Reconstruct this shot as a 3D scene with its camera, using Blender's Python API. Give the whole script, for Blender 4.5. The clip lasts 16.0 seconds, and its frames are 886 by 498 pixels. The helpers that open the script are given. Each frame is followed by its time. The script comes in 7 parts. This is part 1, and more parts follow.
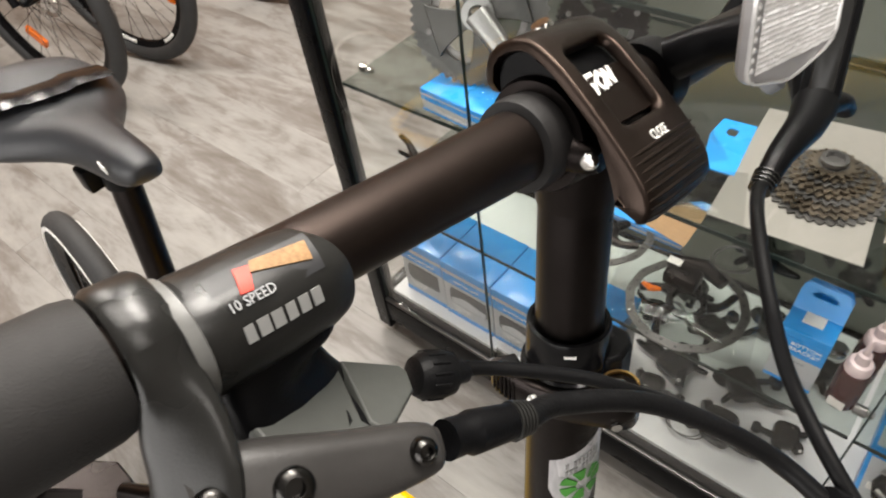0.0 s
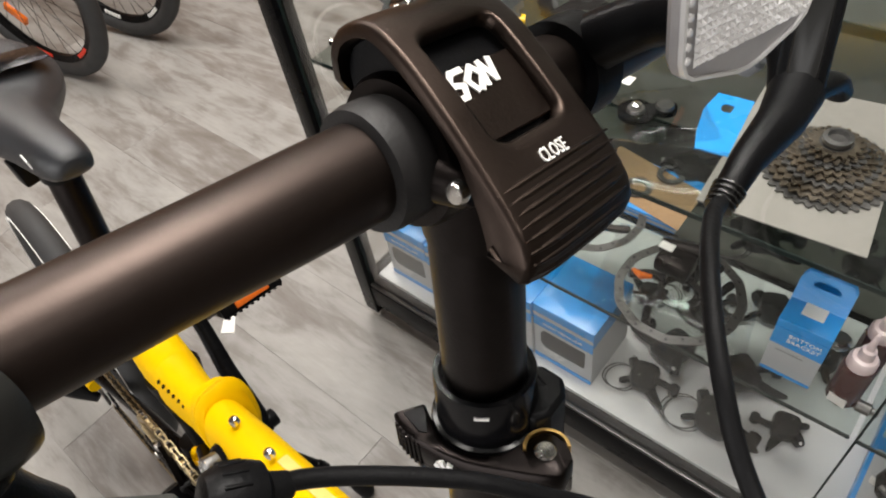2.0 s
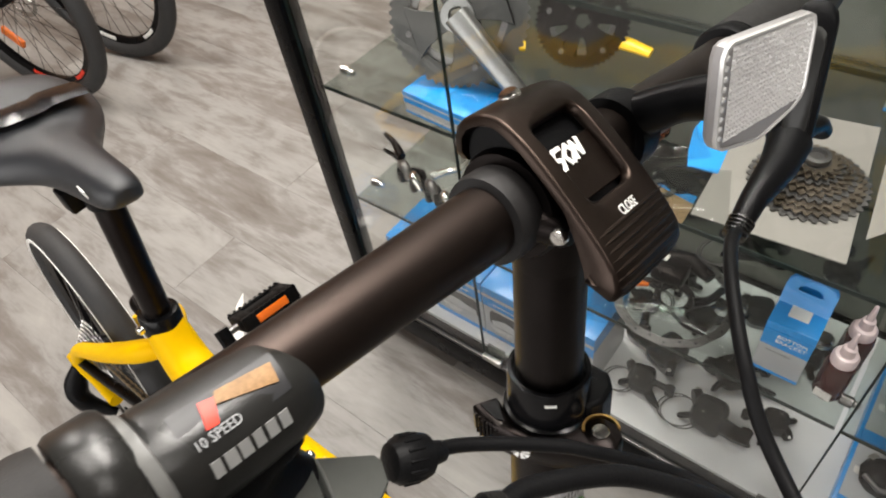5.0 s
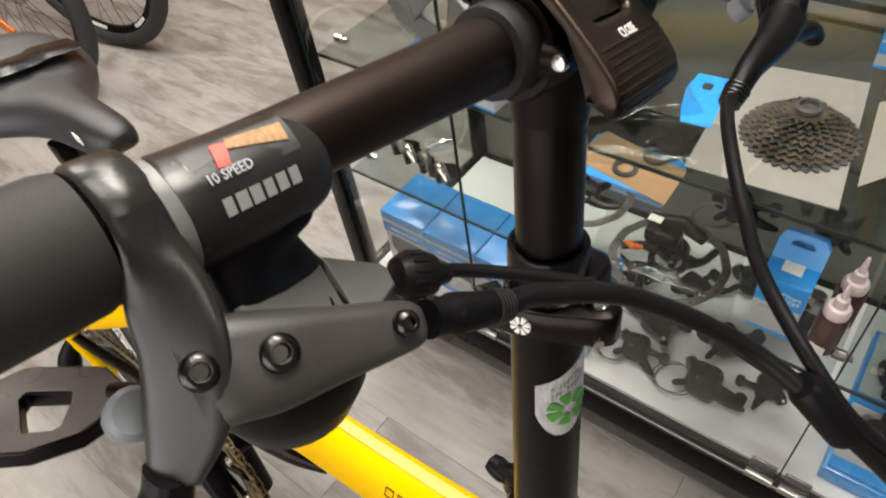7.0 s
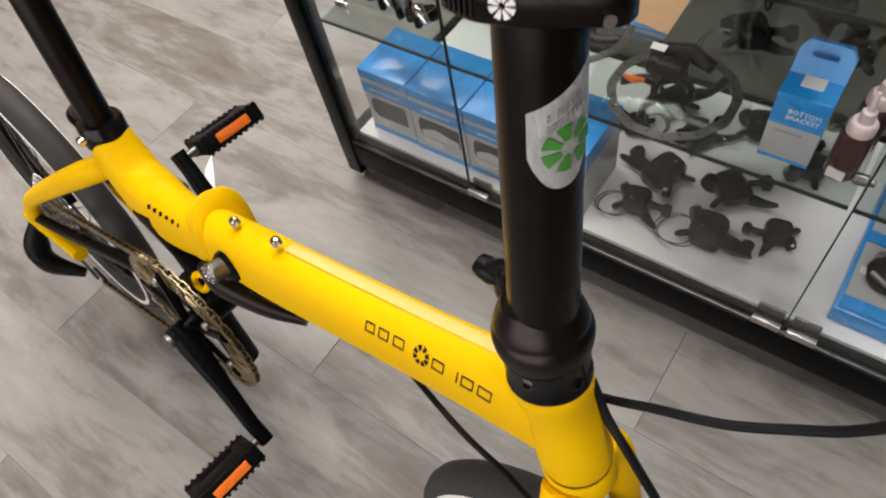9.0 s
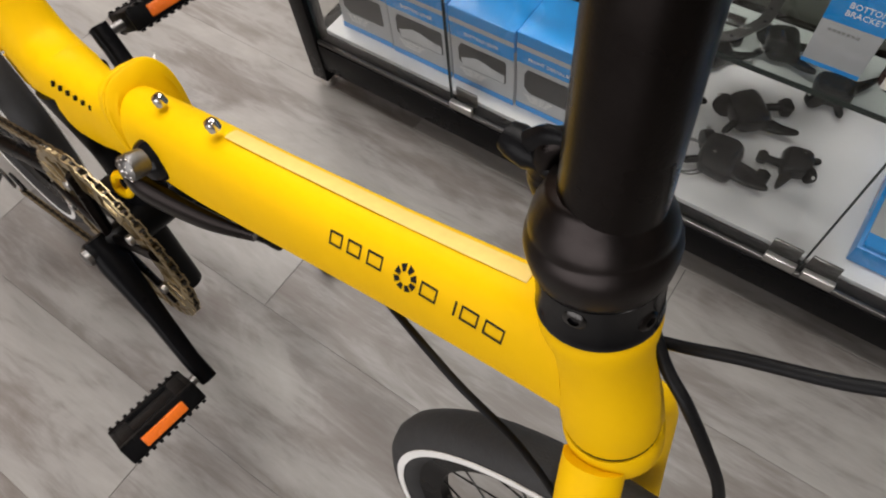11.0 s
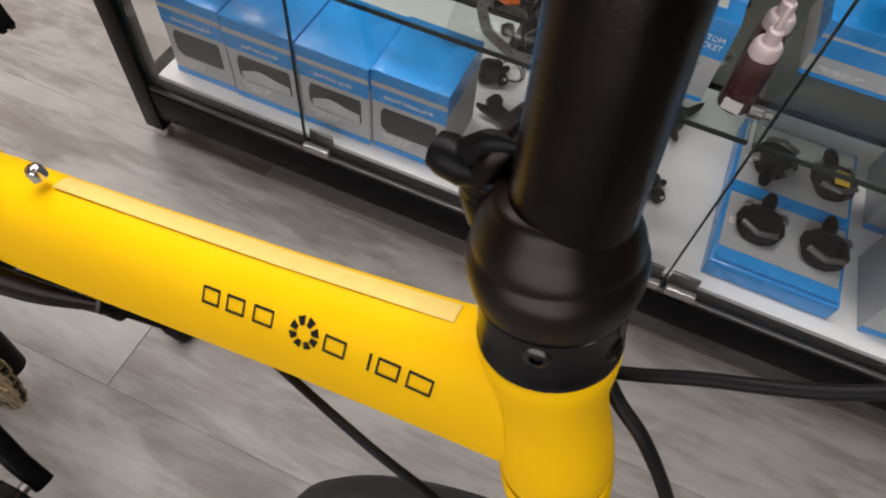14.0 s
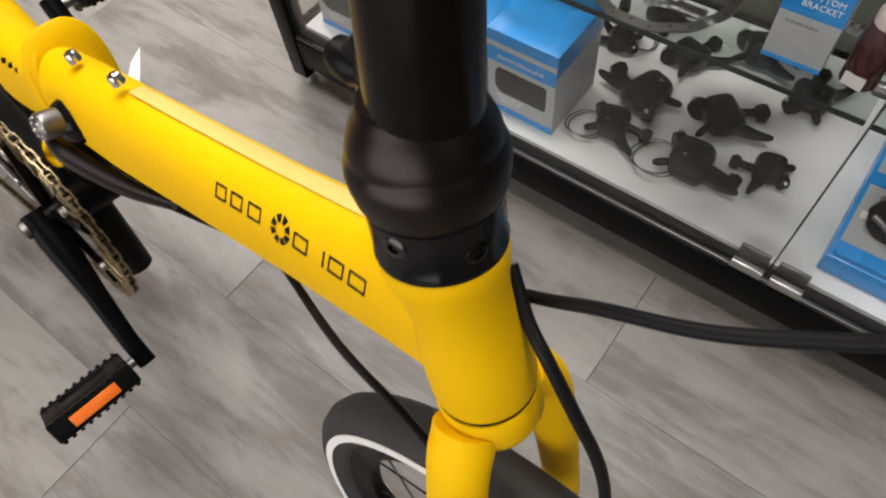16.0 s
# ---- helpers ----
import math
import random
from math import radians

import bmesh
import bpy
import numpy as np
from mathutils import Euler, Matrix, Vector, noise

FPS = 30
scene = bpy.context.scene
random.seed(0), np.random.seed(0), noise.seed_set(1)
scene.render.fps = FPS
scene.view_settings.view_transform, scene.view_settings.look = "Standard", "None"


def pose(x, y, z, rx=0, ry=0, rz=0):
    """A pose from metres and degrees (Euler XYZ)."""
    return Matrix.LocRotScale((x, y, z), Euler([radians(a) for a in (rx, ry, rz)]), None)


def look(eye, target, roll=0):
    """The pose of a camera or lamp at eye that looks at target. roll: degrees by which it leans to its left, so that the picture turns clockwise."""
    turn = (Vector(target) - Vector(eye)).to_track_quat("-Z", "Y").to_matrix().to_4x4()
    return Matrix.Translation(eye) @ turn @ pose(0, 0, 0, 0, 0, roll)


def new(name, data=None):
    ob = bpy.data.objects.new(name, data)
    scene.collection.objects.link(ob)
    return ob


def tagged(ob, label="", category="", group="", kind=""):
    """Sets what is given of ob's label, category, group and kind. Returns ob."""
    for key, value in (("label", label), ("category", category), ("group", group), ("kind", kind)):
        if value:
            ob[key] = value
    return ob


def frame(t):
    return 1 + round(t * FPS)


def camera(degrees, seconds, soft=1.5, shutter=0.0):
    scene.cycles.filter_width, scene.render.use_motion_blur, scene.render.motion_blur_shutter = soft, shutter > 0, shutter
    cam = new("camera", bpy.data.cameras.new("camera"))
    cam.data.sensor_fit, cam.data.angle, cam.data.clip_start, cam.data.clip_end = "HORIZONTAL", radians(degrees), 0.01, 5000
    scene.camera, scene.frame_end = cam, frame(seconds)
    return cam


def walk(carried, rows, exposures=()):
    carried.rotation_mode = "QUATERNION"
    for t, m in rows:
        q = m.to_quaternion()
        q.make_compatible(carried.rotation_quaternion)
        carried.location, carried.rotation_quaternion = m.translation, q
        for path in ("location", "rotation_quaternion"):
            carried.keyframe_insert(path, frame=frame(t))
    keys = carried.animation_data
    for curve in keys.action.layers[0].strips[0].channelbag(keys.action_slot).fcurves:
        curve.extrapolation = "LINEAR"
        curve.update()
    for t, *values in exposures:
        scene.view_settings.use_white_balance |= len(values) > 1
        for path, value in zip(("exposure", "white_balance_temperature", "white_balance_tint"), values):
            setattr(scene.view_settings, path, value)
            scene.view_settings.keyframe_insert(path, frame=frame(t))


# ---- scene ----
cam = camera(66.7, 16.0, 2.0, 0.35)
PATH = [
    (0, (-0.012, -0.037, 1.178), (-1.014, 0.928, -0.258), -9.1),
    (0.5, (-0.021, -0.003, 1.153), (-1.07, 0.858, -0.317), -11.5),
    (1, (-0.021, 0.026, 1.148), (-1.058, 0.902, -0.321), -12.0),
    (1.5, (-0.02, 0.033, 1.15), (-1.04, 0.936, -0.314), -11.5),
    (2, (-0.016, 0.033, 1.145), (-1.005, 0.93, -0.345), -11.1),
    (2.5, (-0.013, 0.034, 1.146), (-0.998, 0.934, -0.344), -11.3),
    (3, (-0.014, 0.034, 1.151), (-1.002, 0.956, -0.323), -10.8),
    (3.5, (-0.018, 0.032, 1.149), (-1.004, 0.953, -0.327), -10.9),
    (4, (-0.023, 0.031, 1.147), (-1.005, 0.945, -0.337), -10.9),
    (4.2, (-0.024, 0.026, 1.158), (-0.978, 0.924, -0.353), -11.3),
    (6.3, (-0.003, -0.061, 1.211), (-0.985, 0.965, -0.198), -8.7),
    (6.5, (-0.001, -0.059, 1.197), (-0.974, 0.943, -0.235), -9.2),
    (7, (0.001, -0.053, 1.163), (-0.947, 0.91, -0.311), -10.3),
    (7.5, (0.005, -0.049, 1.14), (-0.934, 0.87, -0.368), -11.3),
    (8, (0.012, -0.051, 1.109), (-0.892, 0.844, -0.435), -11.7),
    (8.5, (0.012, -0.062, 1.08), (-0.831, 0.803, -0.514), -12.0),
    (9, (0.006, -0.064, 1.053), (-0.819, 0.716, -0.593), -14.6),
    (11.3, (-0.072, -0.042, 0.913), (-0.645, 0.692, -0.856), -4.4),
    (11.5, (-0.089, -0.048, 0.903), (-0.582, 0.772, -0.853), -0.2),
    (12, (-0.132, -0.062, 0.881), (-0.428, 0.963, -0.811), 9.9),
    (12.5, (-0.148, -0.064, 0.868), (-0.368, 1.008, -0.806), 14.2),
    (13, (-0.141, -0.069, 0.871), (-0.367, 0.998, -0.805), 13.6),
    (13.5, (-0.112, -0.059, 0.879), (-0.383, 0.998, -0.798), 10.9),
    (14, (-0.086, -0.041, 0.888), (-0.412, 0.989, -0.795), 7.3),
    (14.5, (-0.061, -0.025, 0.893), (-0.413, 0.976, -0.802), 4.8),
    (15, (-0.022, -0.005, 0.894), (-0.579, 0.891, -0.805), -2.7),
    (15.5, (0.003, 0.002, 0.887), (-0.683, 0.777, -0.824), -7.7),
    (16, (0.016, -0.021, 0.89), (-0.701, 0.713, -0.827), -8.5),
]
EXPO = ((0.0, 0.27, 6700, 11), (0.5, 0.20, 6700, 11), (1.0, 0.06, 6700, 11), (2.0, 0.0, 6550, 11), (4.2, 0.0, 6550, 11), (6.3, 0.23, 6750, 11), (7.0, 0.14, 6800, 11), (7.5, 0.0, 6800, 11), (8.0, -0.18, 6800, 13), (8.5, -0.15, 6600, 13), (9.0, -0.1, 6600, 13), (11.3, -0.20, 6500, 14), (12.5, -0.31, 6500, 15), (14.5, -0.14, 6500, 16), (16.0, -0.08, 6500, 13))
walk(cam, [(t, look(eye, target, roll)) for t, eye, target, roll in PATH], EXPO)

# ---- light ----
world = bpy.data.worlds.new("world")
scene.world = world
world.use_nodes = True
world.node_tree.nodes["Background"].inputs[0].default_value = (0.75, 0.82, 1.0, 1)
world.node_tree.nodes["Background"].inputs[1].default_value = 0.15


def panel_light(x, y, z, sx, sy, watts, colour=(1.0, 0.965, 0.91)):
    lamp = bpy.data.lights.new("ceiling_light", "AREA")
    lamp.shape, lamp.size, lamp.size_y, lamp.energy, lamp.color = "RECTANGLE", sx, sy, watts, colour
    ob = new("ceiling_light", lamp)
    ob.matrix_basis = pose(x, y, z)
    return ob


LIGHT_ROWS = [(-0.35, 0.15, 16), (-0.25, 0.78, 55), (-1.25, 1.1, 54), (-2.6, 0.5, 44), (-2.7, 1.9, 24), (1.3, 0.1, 10)]
for lx, ly, lw in LIGHT_ROWS:
    panel_light(lx, ly, 2.66, 1.15, 0.28, lw)
# daylight through the shop window in the south wall
sky_light = panel_light(-0.3, -2.17, 1.30, 3.3, 1.9, 64, (1.0, 0.985, 0.965))
sky_light.name = "window_daylight"
sky_light.matrix_basis = pose(-0.3, -2.17, 1.30, 90)


# ---- materials ----
def material(name, colour, rough=0.5, metal=0.0, spread=0.12, scale=40.0, bump=0.0, bump_scale=None, coat=0.0, spec=0.5, stretch=(1, 1, 1), rough_spread=0.08, random=0.0):
    m = bpy.data.materials.new(name)
    m.use_nodes = True
    nt = m.node_tree
    p = nt.nodes["Principled BSDF"]
    tc = nt.nodes.new("ShaderNodeTexCoord")
    mp = nt.nodes.new("ShaderNodeMapping")
    mp.inputs["Scale"].default_value = stretch
    nt.links.new(tc.outputs["Object"], mp.inputs["Vector"])
    fine, broad = nt.nodes.new("ShaderNodeTexNoise"), nt.nodes.new("ShaderNodeTexNoise")
    fine.inputs["Scale"].default_value, broad.inputs["Scale"].default_value = scale * 5, scale * 0.45
    fine.inputs["Detail"].default_value, broad.inputs["Detail"].default_value = 5, 3
    add = nt.nodes.new("ShaderNodeMath")
    add.operation = "ADD"
    for n in (fine, broad):
        nt.links.new(mp.outputs["Vector"], n.inputs["Vector"])
    nt.links.new(fine.outputs["Fac"], add.inputs[0])
    nt.links.new(broad.outputs["Fac"], add.inputs[1])
    ramp = nt.nodes.new("ShaderNodeMapRange")
    ramp.inputs["From Min"].default_value, ramp.inputs["From Max"].default_value = 0.6, 1.4
    ramp.inputs["To Min"].default_value, ramp.inputs["To Max"].default_value = 1 - spread, 1 + spread
    nt.links.new(add.outputs[0], ramp.inputs["Value"])
    mul = nt.nodes.new("ShaderNodeVectorMath")
    mul.operation = "SCALE"
    mul.inputs[0].default_value = colour[:3]
    if random:
        info = nt.nodes.new("ShaderNodeObjectInfo")
        rr = nt.nodes.new("ShaderNodeMapRange")
        rr.inputs["To Min"].default_value, rr.inputs["To Max"].default_value = 1 - random, 1 + random
        nt.links.new(info.outputs["Random"], rr.inputs["Value"])
        mm = nt.nodes.new("ShaderNodeMath")
        mm.operation = "MULTIPLY"
        nt.links.new(rr.outputs[0], mm.inputs[0])
        nt.links.new(ramp.outputs[0], mm.inputs[1])
        nt.links.new(mm.outputs[0], mul.inputs["Scale"])
    else:
        nt.links.new(ramp.outputs[0], mul.inputs["Scale"])
    nt.links.new(mul.outputs[0], p.inputs["Base Color"])
    rg = nt.nodes.new("ShaderNodeMapRange")
    rg.inputs["From Min"].default_value, rg.inputs["From Max"].default_value = 0.3, 0.7
    rg.inputs["To Min"].default_value, rg.inputs["To Max"].default_value = max(0.02, rough - rough_spread), rough + rough_spread
    nt.links.new(broad.outputs["Fac"], rg.inputs["Value"])
    nt.links.new(rg.outputs[0], p.inputs["Roughness"])
    p.inputs["Metallic"].default_value = metal
    p.inputs["Specular IOR Level"].default_value = spec
    p.inputs["Coat Weight"].default_value = coat
    p.inputs["Coat Roughness"].default_value = 0.12
    if bump:
        grain = nt.nodes.new("ShaderNodeTexNoise")
        grain.inputs["Scale"].default_value = bump_scale or scale * 12
        grain.inputs["Detail"].default_value = 4
        nt.links.new(mp.outputs["Vector"], grain.inputs["Vector"])
        b = nt.nodes.new("ShaderNodeBump")
        b.inputs["Strength"].default_value, b.inputs["Distance"].default_value = bump, 0.002
        nt.links.new(grain.outputs["Fac"], b.inputs["Height"])
        nt.links.new(b.outputs[0], p.inputs["Normal"])
    return m


def floor_material():
    m = bpy.data.materials.new("grey_oak_plank")
    m.use_nodes = True
    nt = m.node_tree
    p = nt.nodes["Principled BSDF"]
    tc, info = nt.nodes.new("ShaderNodeTexCoord"), nt.nodes.new("ShaderNodeObjectInfo")
    shift = nt.nodes.new("ShaderNodeVectorMath")
    shift.operation = "MULTIPLY_ADD"
    cmb = nt.nodes.new("ShaderNodeCombineXYZ")
    for i in range(3):
        nt.links.new(info.outputs["Random"], cmb.inputs[i])
    nt.links.new(cmb.outputs[0], shift.inputs[0])
    shift.inputs[1].default_value = (37.0, 23.0, 11.0)
    nt.links.new(tc.outputs["Object"], shift.inputs[2])

    def streak(sx, sy, detail, rough, distortion=0.0):
        mp = nt.nodes.new("ShaderNodeMapping")
        mp.inputs["Scale"].default_value = (sx, sy, 1)
        nt.links.new(shift.outputs[0], mp.inputs["Vector"])
        n = nt.nodes.new("ShaderNodeTexNoise")
        n.inputs["Scale"].default_value, n.inputs["Detail"].default_value, n.inputs["Roughness"].default_value = 1.0, detail, rough
        n.inputs["Distortion"].default_value = distortion
        nt.links.new(mp.outputs["Vector"], n.inputs["Vector"])
        return n.outputs["Fac"]
    broad, grain, fine, blot = streak(1.6, 7, 5, 0.6, 0.8), streak(8, 45, 5, 0.62, 0.8), streak(30, 320, 3, 0.6), streak(3.2, 8, 5, 0.62, 1.2)

    def math(op, a, b):
        n = nt.nodes.new("ShaderNodeMath")
        n.operation = op
        for i, v in enumerate((a, b)):
            if isinstance(v, (int, float)):
                n.inputs[i].default_value = v
            else:
                nt.links.new(v, n.inputs[i])
        return n.outputs[0]
    total = math("ADD", math("ADD", math("MULTIPLY", broad, 0.44), math("MULTIPLY", grain, 0.26)), math("ADD", math("MULTIPLY", fine, 0.07), math("MULTIPLY", blot, 0.43)))
    total = math("ADD", total, math("MULTIPLY", math("SUBTRACT", info.outputs["Random"], 0.5), 0.07))
    ramp = nt.nodes.new("ShaderNodeValToRGB")
    els = ramp.color_ramp.elements
    els[0].position, els[0].color = 0.41, (0.104, 0.086, 0.071, 1)
    els[1].position, els[1].color = 0.74, (0.293, 0.279, 0.259, 1)
    e = els.new(0.53)
    e.color = (0.160, 0.144, 0.131, 1)
    e = els.new(0.60)
    e.color = (0.225, 0.214, 0.201, 1)
    nt.links.new(total, ramp.inputs[0])
    nt.links.new(ramp.outputs[0], p.inputs["Base Color"])
    rg = nt.nodes.new("ShaderNodeMapRange")
    rg.inputs["To Min"].default_value, rg.inputs["To Max"].default_value = 0.38, 0.60
    nt.links.new(grain, rg.inputs["Value"])
    nt.links.new(rg.outputs[0], p.inputs["Roughness"])
    b = nt.nodes.new("ShaderNodeBump")
    b.inputs["Strength"].default_value, b.inputs["Distance"].default_value = 0.12, 0.0012
    nt.links.new(math("ADD", grain, fine), b.inputs["Height"])
    nt.links.new(b.outputs[0], p.inputs["Normal"])
    return m


def glass_material(name, tint, gloss=1.0):
    m = bpy.data.materials.new(name)
    m.use_nodes = True
    nt = m.node_tree
    nt.nodes.remove(nt.nodes["Principled BSDF"])
    out = nt.nodes["Material Output"]
    tr, gl, mix, fr = (nt.nodes.new(k) for k in ("ShaderNodeBsdfTransparent", "ShaderNodeBsdfGlossy", "ShaderNodeMixShader", "ShaderNodeLayerWeight"))
    tr.inputs[0].default_value = (*tint, 1)
    gl.inputs[0].default_value = (gloss, gloss, gloss, 1)
    gl.inputs["Roughness"].default_value = 0.015
    fr.inputs[0].default_value = 0.5
    power, ramp = nt.nodes.new("ShaderNodeMath"), nt.nodes.new("ShaderNodeMapRange")
    power.operation = "POWER"
    power.inputs[1].default_value = 4.0
    nt.links.new(fr.outputs["Facing"], power.inputs[0])
    nt.links.new(power.outputs[0], ramp.inputs["Value"])
    ramp.inputs["To Min"].default_value, ramp.inputs["To Max"].default_value = 0.024, 0.80
    nt.links.new(ramp.outputs[0], mix.inputs[0])
    nt.links.new(tr.outputs[0], mix.inputs[1])
    nt.links.new(gl.outputs[0], mix.inputs[2])
    nt.links.new(mix.outputs[0], out.inputs[0])
    return m


BLACK = material("black_anodised_alloy", (0.020, 0.0168, 0.0160), 0.33, 1.0, 0.12, 60, 0.05, 900)
BALL = material("satin_black_joint", (0.030, 0.0255, 0.0245), 0.40, 1.0, 0.12, 60, 0.05, 900)
# black metals; the surroundings' warm brown reflection is tinted into both base colours
SATIN = material("satin_black_alloy", (0.050, 0.037, 0.031), 0.36, 1.0, 0.12, 60, 0.05, 900)
BAR_ALLOY = material("black_bar_brown_sheen", (0.043, 0.033, 0.029), 0.40, 1.0, 0.06, 60, 0.03, 1500, rough_spread=0.02)
ALLOY = material("dull_silver_alloy", (0.30, 0.30, 0.295), 0.42, 1.0, 0.15, 60, 0.1, 900)
BLACK_GLOSS = material("gloss_black_paint", (0.004, 0.004, 0.0045), 0.20, 0.0, 0.1, 30, coat=0.0, rough_spread=0.05, spec=0.2)
BLACK_FRAME = material("black_powder_coat", (0.0035, 0.0035, 0.004), 0.30, 0, 0.2, 30, 0.08, 700, spec=0.07)
PLASTIC = material("black_plastic", (0.004, 0.004, 0.0045), 0.36, 0, 0.15, 60, 0.10, 1200, spec=0.11)
GREY_ALLOY = material("dark_grey_alloy", (0.015, 0.0148, 0.0140), 0.33, 0.0, 0.12, 60, 0.06, 1500, spec=0.4)
LEVER_GREY = material("grey_painted_lever", (0.032, 0.0300, 0.0288), 0.38, 0.0, 0.12, 60, 0.06, 1500, spec=0.35)
BRONZE = material("bronze_steel", (0.23, 0.19, 0.145), 0.33, 0.95, 0.25, 80)
RUBBER = material("black_rubber", (0.006, 0.006, 0.0065), 0.45, 0, 0.2, 50, 0.15, 900, spec=0.13)
GRIP = material("soft_grip_rubber", (0.020, 0.019, 0.0187), 0.62, 0, 0.12, 50, 0.2, 1800, spec=0.3)
SHIFTER_BLACK = material("gloss_black_shifter_plastic", (0.0035, 0.0035, 0.0035), 0.16, 0, 0.3, 90, 0.25, 260, spec=0.32)
SHIM = material("grey_rubber_shim", (0.014, 0.013, 0.013), 0.50, 0, 0.12, 60, 0.1, 900, spec=0.3)
TYRE = material("tyre_rubber", (0.022, 0.022, 0.0225), 0.68, 0, 0.2, 40, 0.3, 500)
SADDLE = material("saddle_vinyl", (0.016, 0.0172, 0.020), 0.44, 0, 0.14, 40, 0.22, 1300)
SADDLE_PATENT = material("saddle_patent_band", (0.012, 0.012, 0.014), 0.16, 0, 0.15, 40, 0.3, 300, coat=0.5)
YELLOW = material("yellow_paint", (0.79, 0.462, 0.0), 0.55, 0, 0.035, 12, 0.02, 600, coat=0.0, rough_spread=0.05, spec=0.07)
SADDLE_GREY = material("pale_grey_plastic", (0.20, 0.215, 0.235), 0.45, 0, 0.08)
GREY_PRINT = material("grey_print", (0.25, 0.25, 0.245), 0.4, 0, 0.1)
INK = material("black_decal", (0.004, 0.004, 0.0035), 0.5, 0, 0.1, spec=0.15)
WHITE_INK = material("white_print", (0.82, 0.81, 0.78), 0.5, 0, 0.05)
FILM = material("clear_frosted_film", (0.70, 0.50, 0.14), 0.38, 0, 0.08, 30, spec=0.3)
CHROME = material("polished_steel", (0.72, 0.70, 0.67), 0.17, 1.0, 0.08, 60)
STEEL = material("brushed_steel", (0.52, 0.51, 0.49), 0.32, 1.0, 0.12, 60, 0.1, 900)
DARK_STEEL = material("dark_steel", (0.16, 0.155, 0.15), 0.36, 0.9, 0.2, 60)
BRASS = material("brass_washer", (0.62, 0.40, 0.14), 0.3, 1.0, 0.1, 60)
CHAIN = material("gold_brown_chain", (0.30, 0.235, 0.135), 0.42, 0.9, 0.3, 80)
# far darker than white paper: the shelf's dim light is put into the colour
DIMMED_PAPER = material("dimmed_off_white_paper", (0.20, 0.188, 0.168), 0.6, 0, 0.08, 14)
CARD_WHITE = material("white_card", (0.74, 0.72, 0.68), 0.6, 0, 0.04, 14)
WHITE_PANEL = material("white_laminate", (0.74, 0.74, 0.738), 0.35, 0, 0.04, 10)
BLUE = material("blue_carton", (0.010, 0.26, 0.68), 0.30, 0, 0.08, 20, coat=0.25)
GREY_PALE = material("pale_grey_print", (0.50, 0.51, 0.52), 0.4, 0, 0.2, 60)
GREY_BOX = material("grey_carton", (0.43, 0.44, 0.45), 0.42, 0, 0.06, 20)
DARK_BOX = material("black_carton_print", (0.018, 0.018, 0.020), 0.42, 0, 0.15, 40)
ORANGE = material("orange_reflector", (0.85, 0.17, 0.01), 0.25, 0, 0.1, 60, 0.4, 900, coat=0.5)
CLEAR_REF = material("clear_reflector", (0.80, 0.79, 0.78), 0.21, 0.35, 0.08, 60, coat=0.5)
REFLECTOR_BACK = material("grey_reflector_back", (0.34, 0.33, 0.33), 0.35, 0.2, 0.08, 60, coat=0.3)
BOLT = material("dark_polished_bolt", (0.055, 0.053, 0.051), 0.26, 1.0, 0.12, 60)
NOSE_GREY = material("grey_green_nose_paint", (0.066, 0.069, 0.064), 0.45, 0.0, 0.08, 60, 0.05, 1500, spec=0.35)
BAND_GREY = material("mid_grey_painted_alloy", (0.13, 0.13, 0.125), 0.40, 0.0, 0.12, 60, 0.06, 1500, spec=0.35)
RING_STEEL = material("dull_grey_chainring", (0.07, 0.07, 0.067), 0.42, 0.9, 0.25, 60, 0.1, 900)
CHAIN_DARK = material("dark_oiled_chain", (0.05, 0.045, 0.04), 0.42, 0.9, 0.35, 80)
RED = material("red_plastic", (0.75, 0.04, 0.015), 0.4, 0, 0.1)
AMBER = material("amber_display", (0.30, 0.17, 0.075), 0.48, 0, 0.6, 160, spec=0.25)
GREEN = material("green_print", (0.05, 0.24, 0.03), 0.4, 0, 0.1)
STICKER = material("silver_sticker", (0.82, 0.81, 0.82), 0.28, 0.30, 0.30, 70, coat=0.4, stretch=(1, 1, 0.25))
YELLOW_TAPE = material("yellow_plastic", (0.75, 0.47, 0.02), 0.35, 0, 0.12)
OIL = material("dark_red_oil", (0.05, 0.008, 0.007), 0.12, 0, 0.1, coat=0.6)
MILKY = material("translucent_white_plastic", (0.62, 0.50, 0.50), 0.35, 0, 0.05)
KRAFT = material("kraft_brown_wood", (0.33, 0.20, 0.10), 0.5, 0, 0.2, 20, stretch=(1, 6, 1))
WOOD_WALL = material("wood_panel_wall", (0.40, 0.21, 0.095), 0.55, 0, 0.2, 5, 0.1, 80, stretch=(1, 1, 0.2))
WALL = material("painted_wall", (0.17, 0.155, 0.14), 0.7, 0, 0.05, 6, 0.1, 80)
# unseen ceiling, kept dark to cut bounced light and reflections on black parts
CEIL = material("ceiling_paint", (0.16, 0.155, 0.15), 0.8, 0, 0.03, 6)
CASE_BACK = material("grey_green_panel", (0.17, 0.165, 0.14), 0.5, 0, 0.10, 4)
GLASS = glass_material("clear_glass", (0.990, 0.996, 0.993))
SHELF_GLASS = glass_material("shelf_glass", (0.80, 0.84, 0.82))
GLASS_EDGE = material("green_glass_edge", (0.009, 0.016, 0.014), 0.35, 0, 0.2, 60, spec=0.2)
POLYBAG = glass_material("polythene_bag", (0.86, 0.87, 0.86), 0.9)
FLOOR = floor_material()


# ---- building helpers ----
V = Vector


def origin_of(ob):
    p = V((0, 0, 0))
    while ob:
        p += ob.location
        ob = ob.parent
    return p


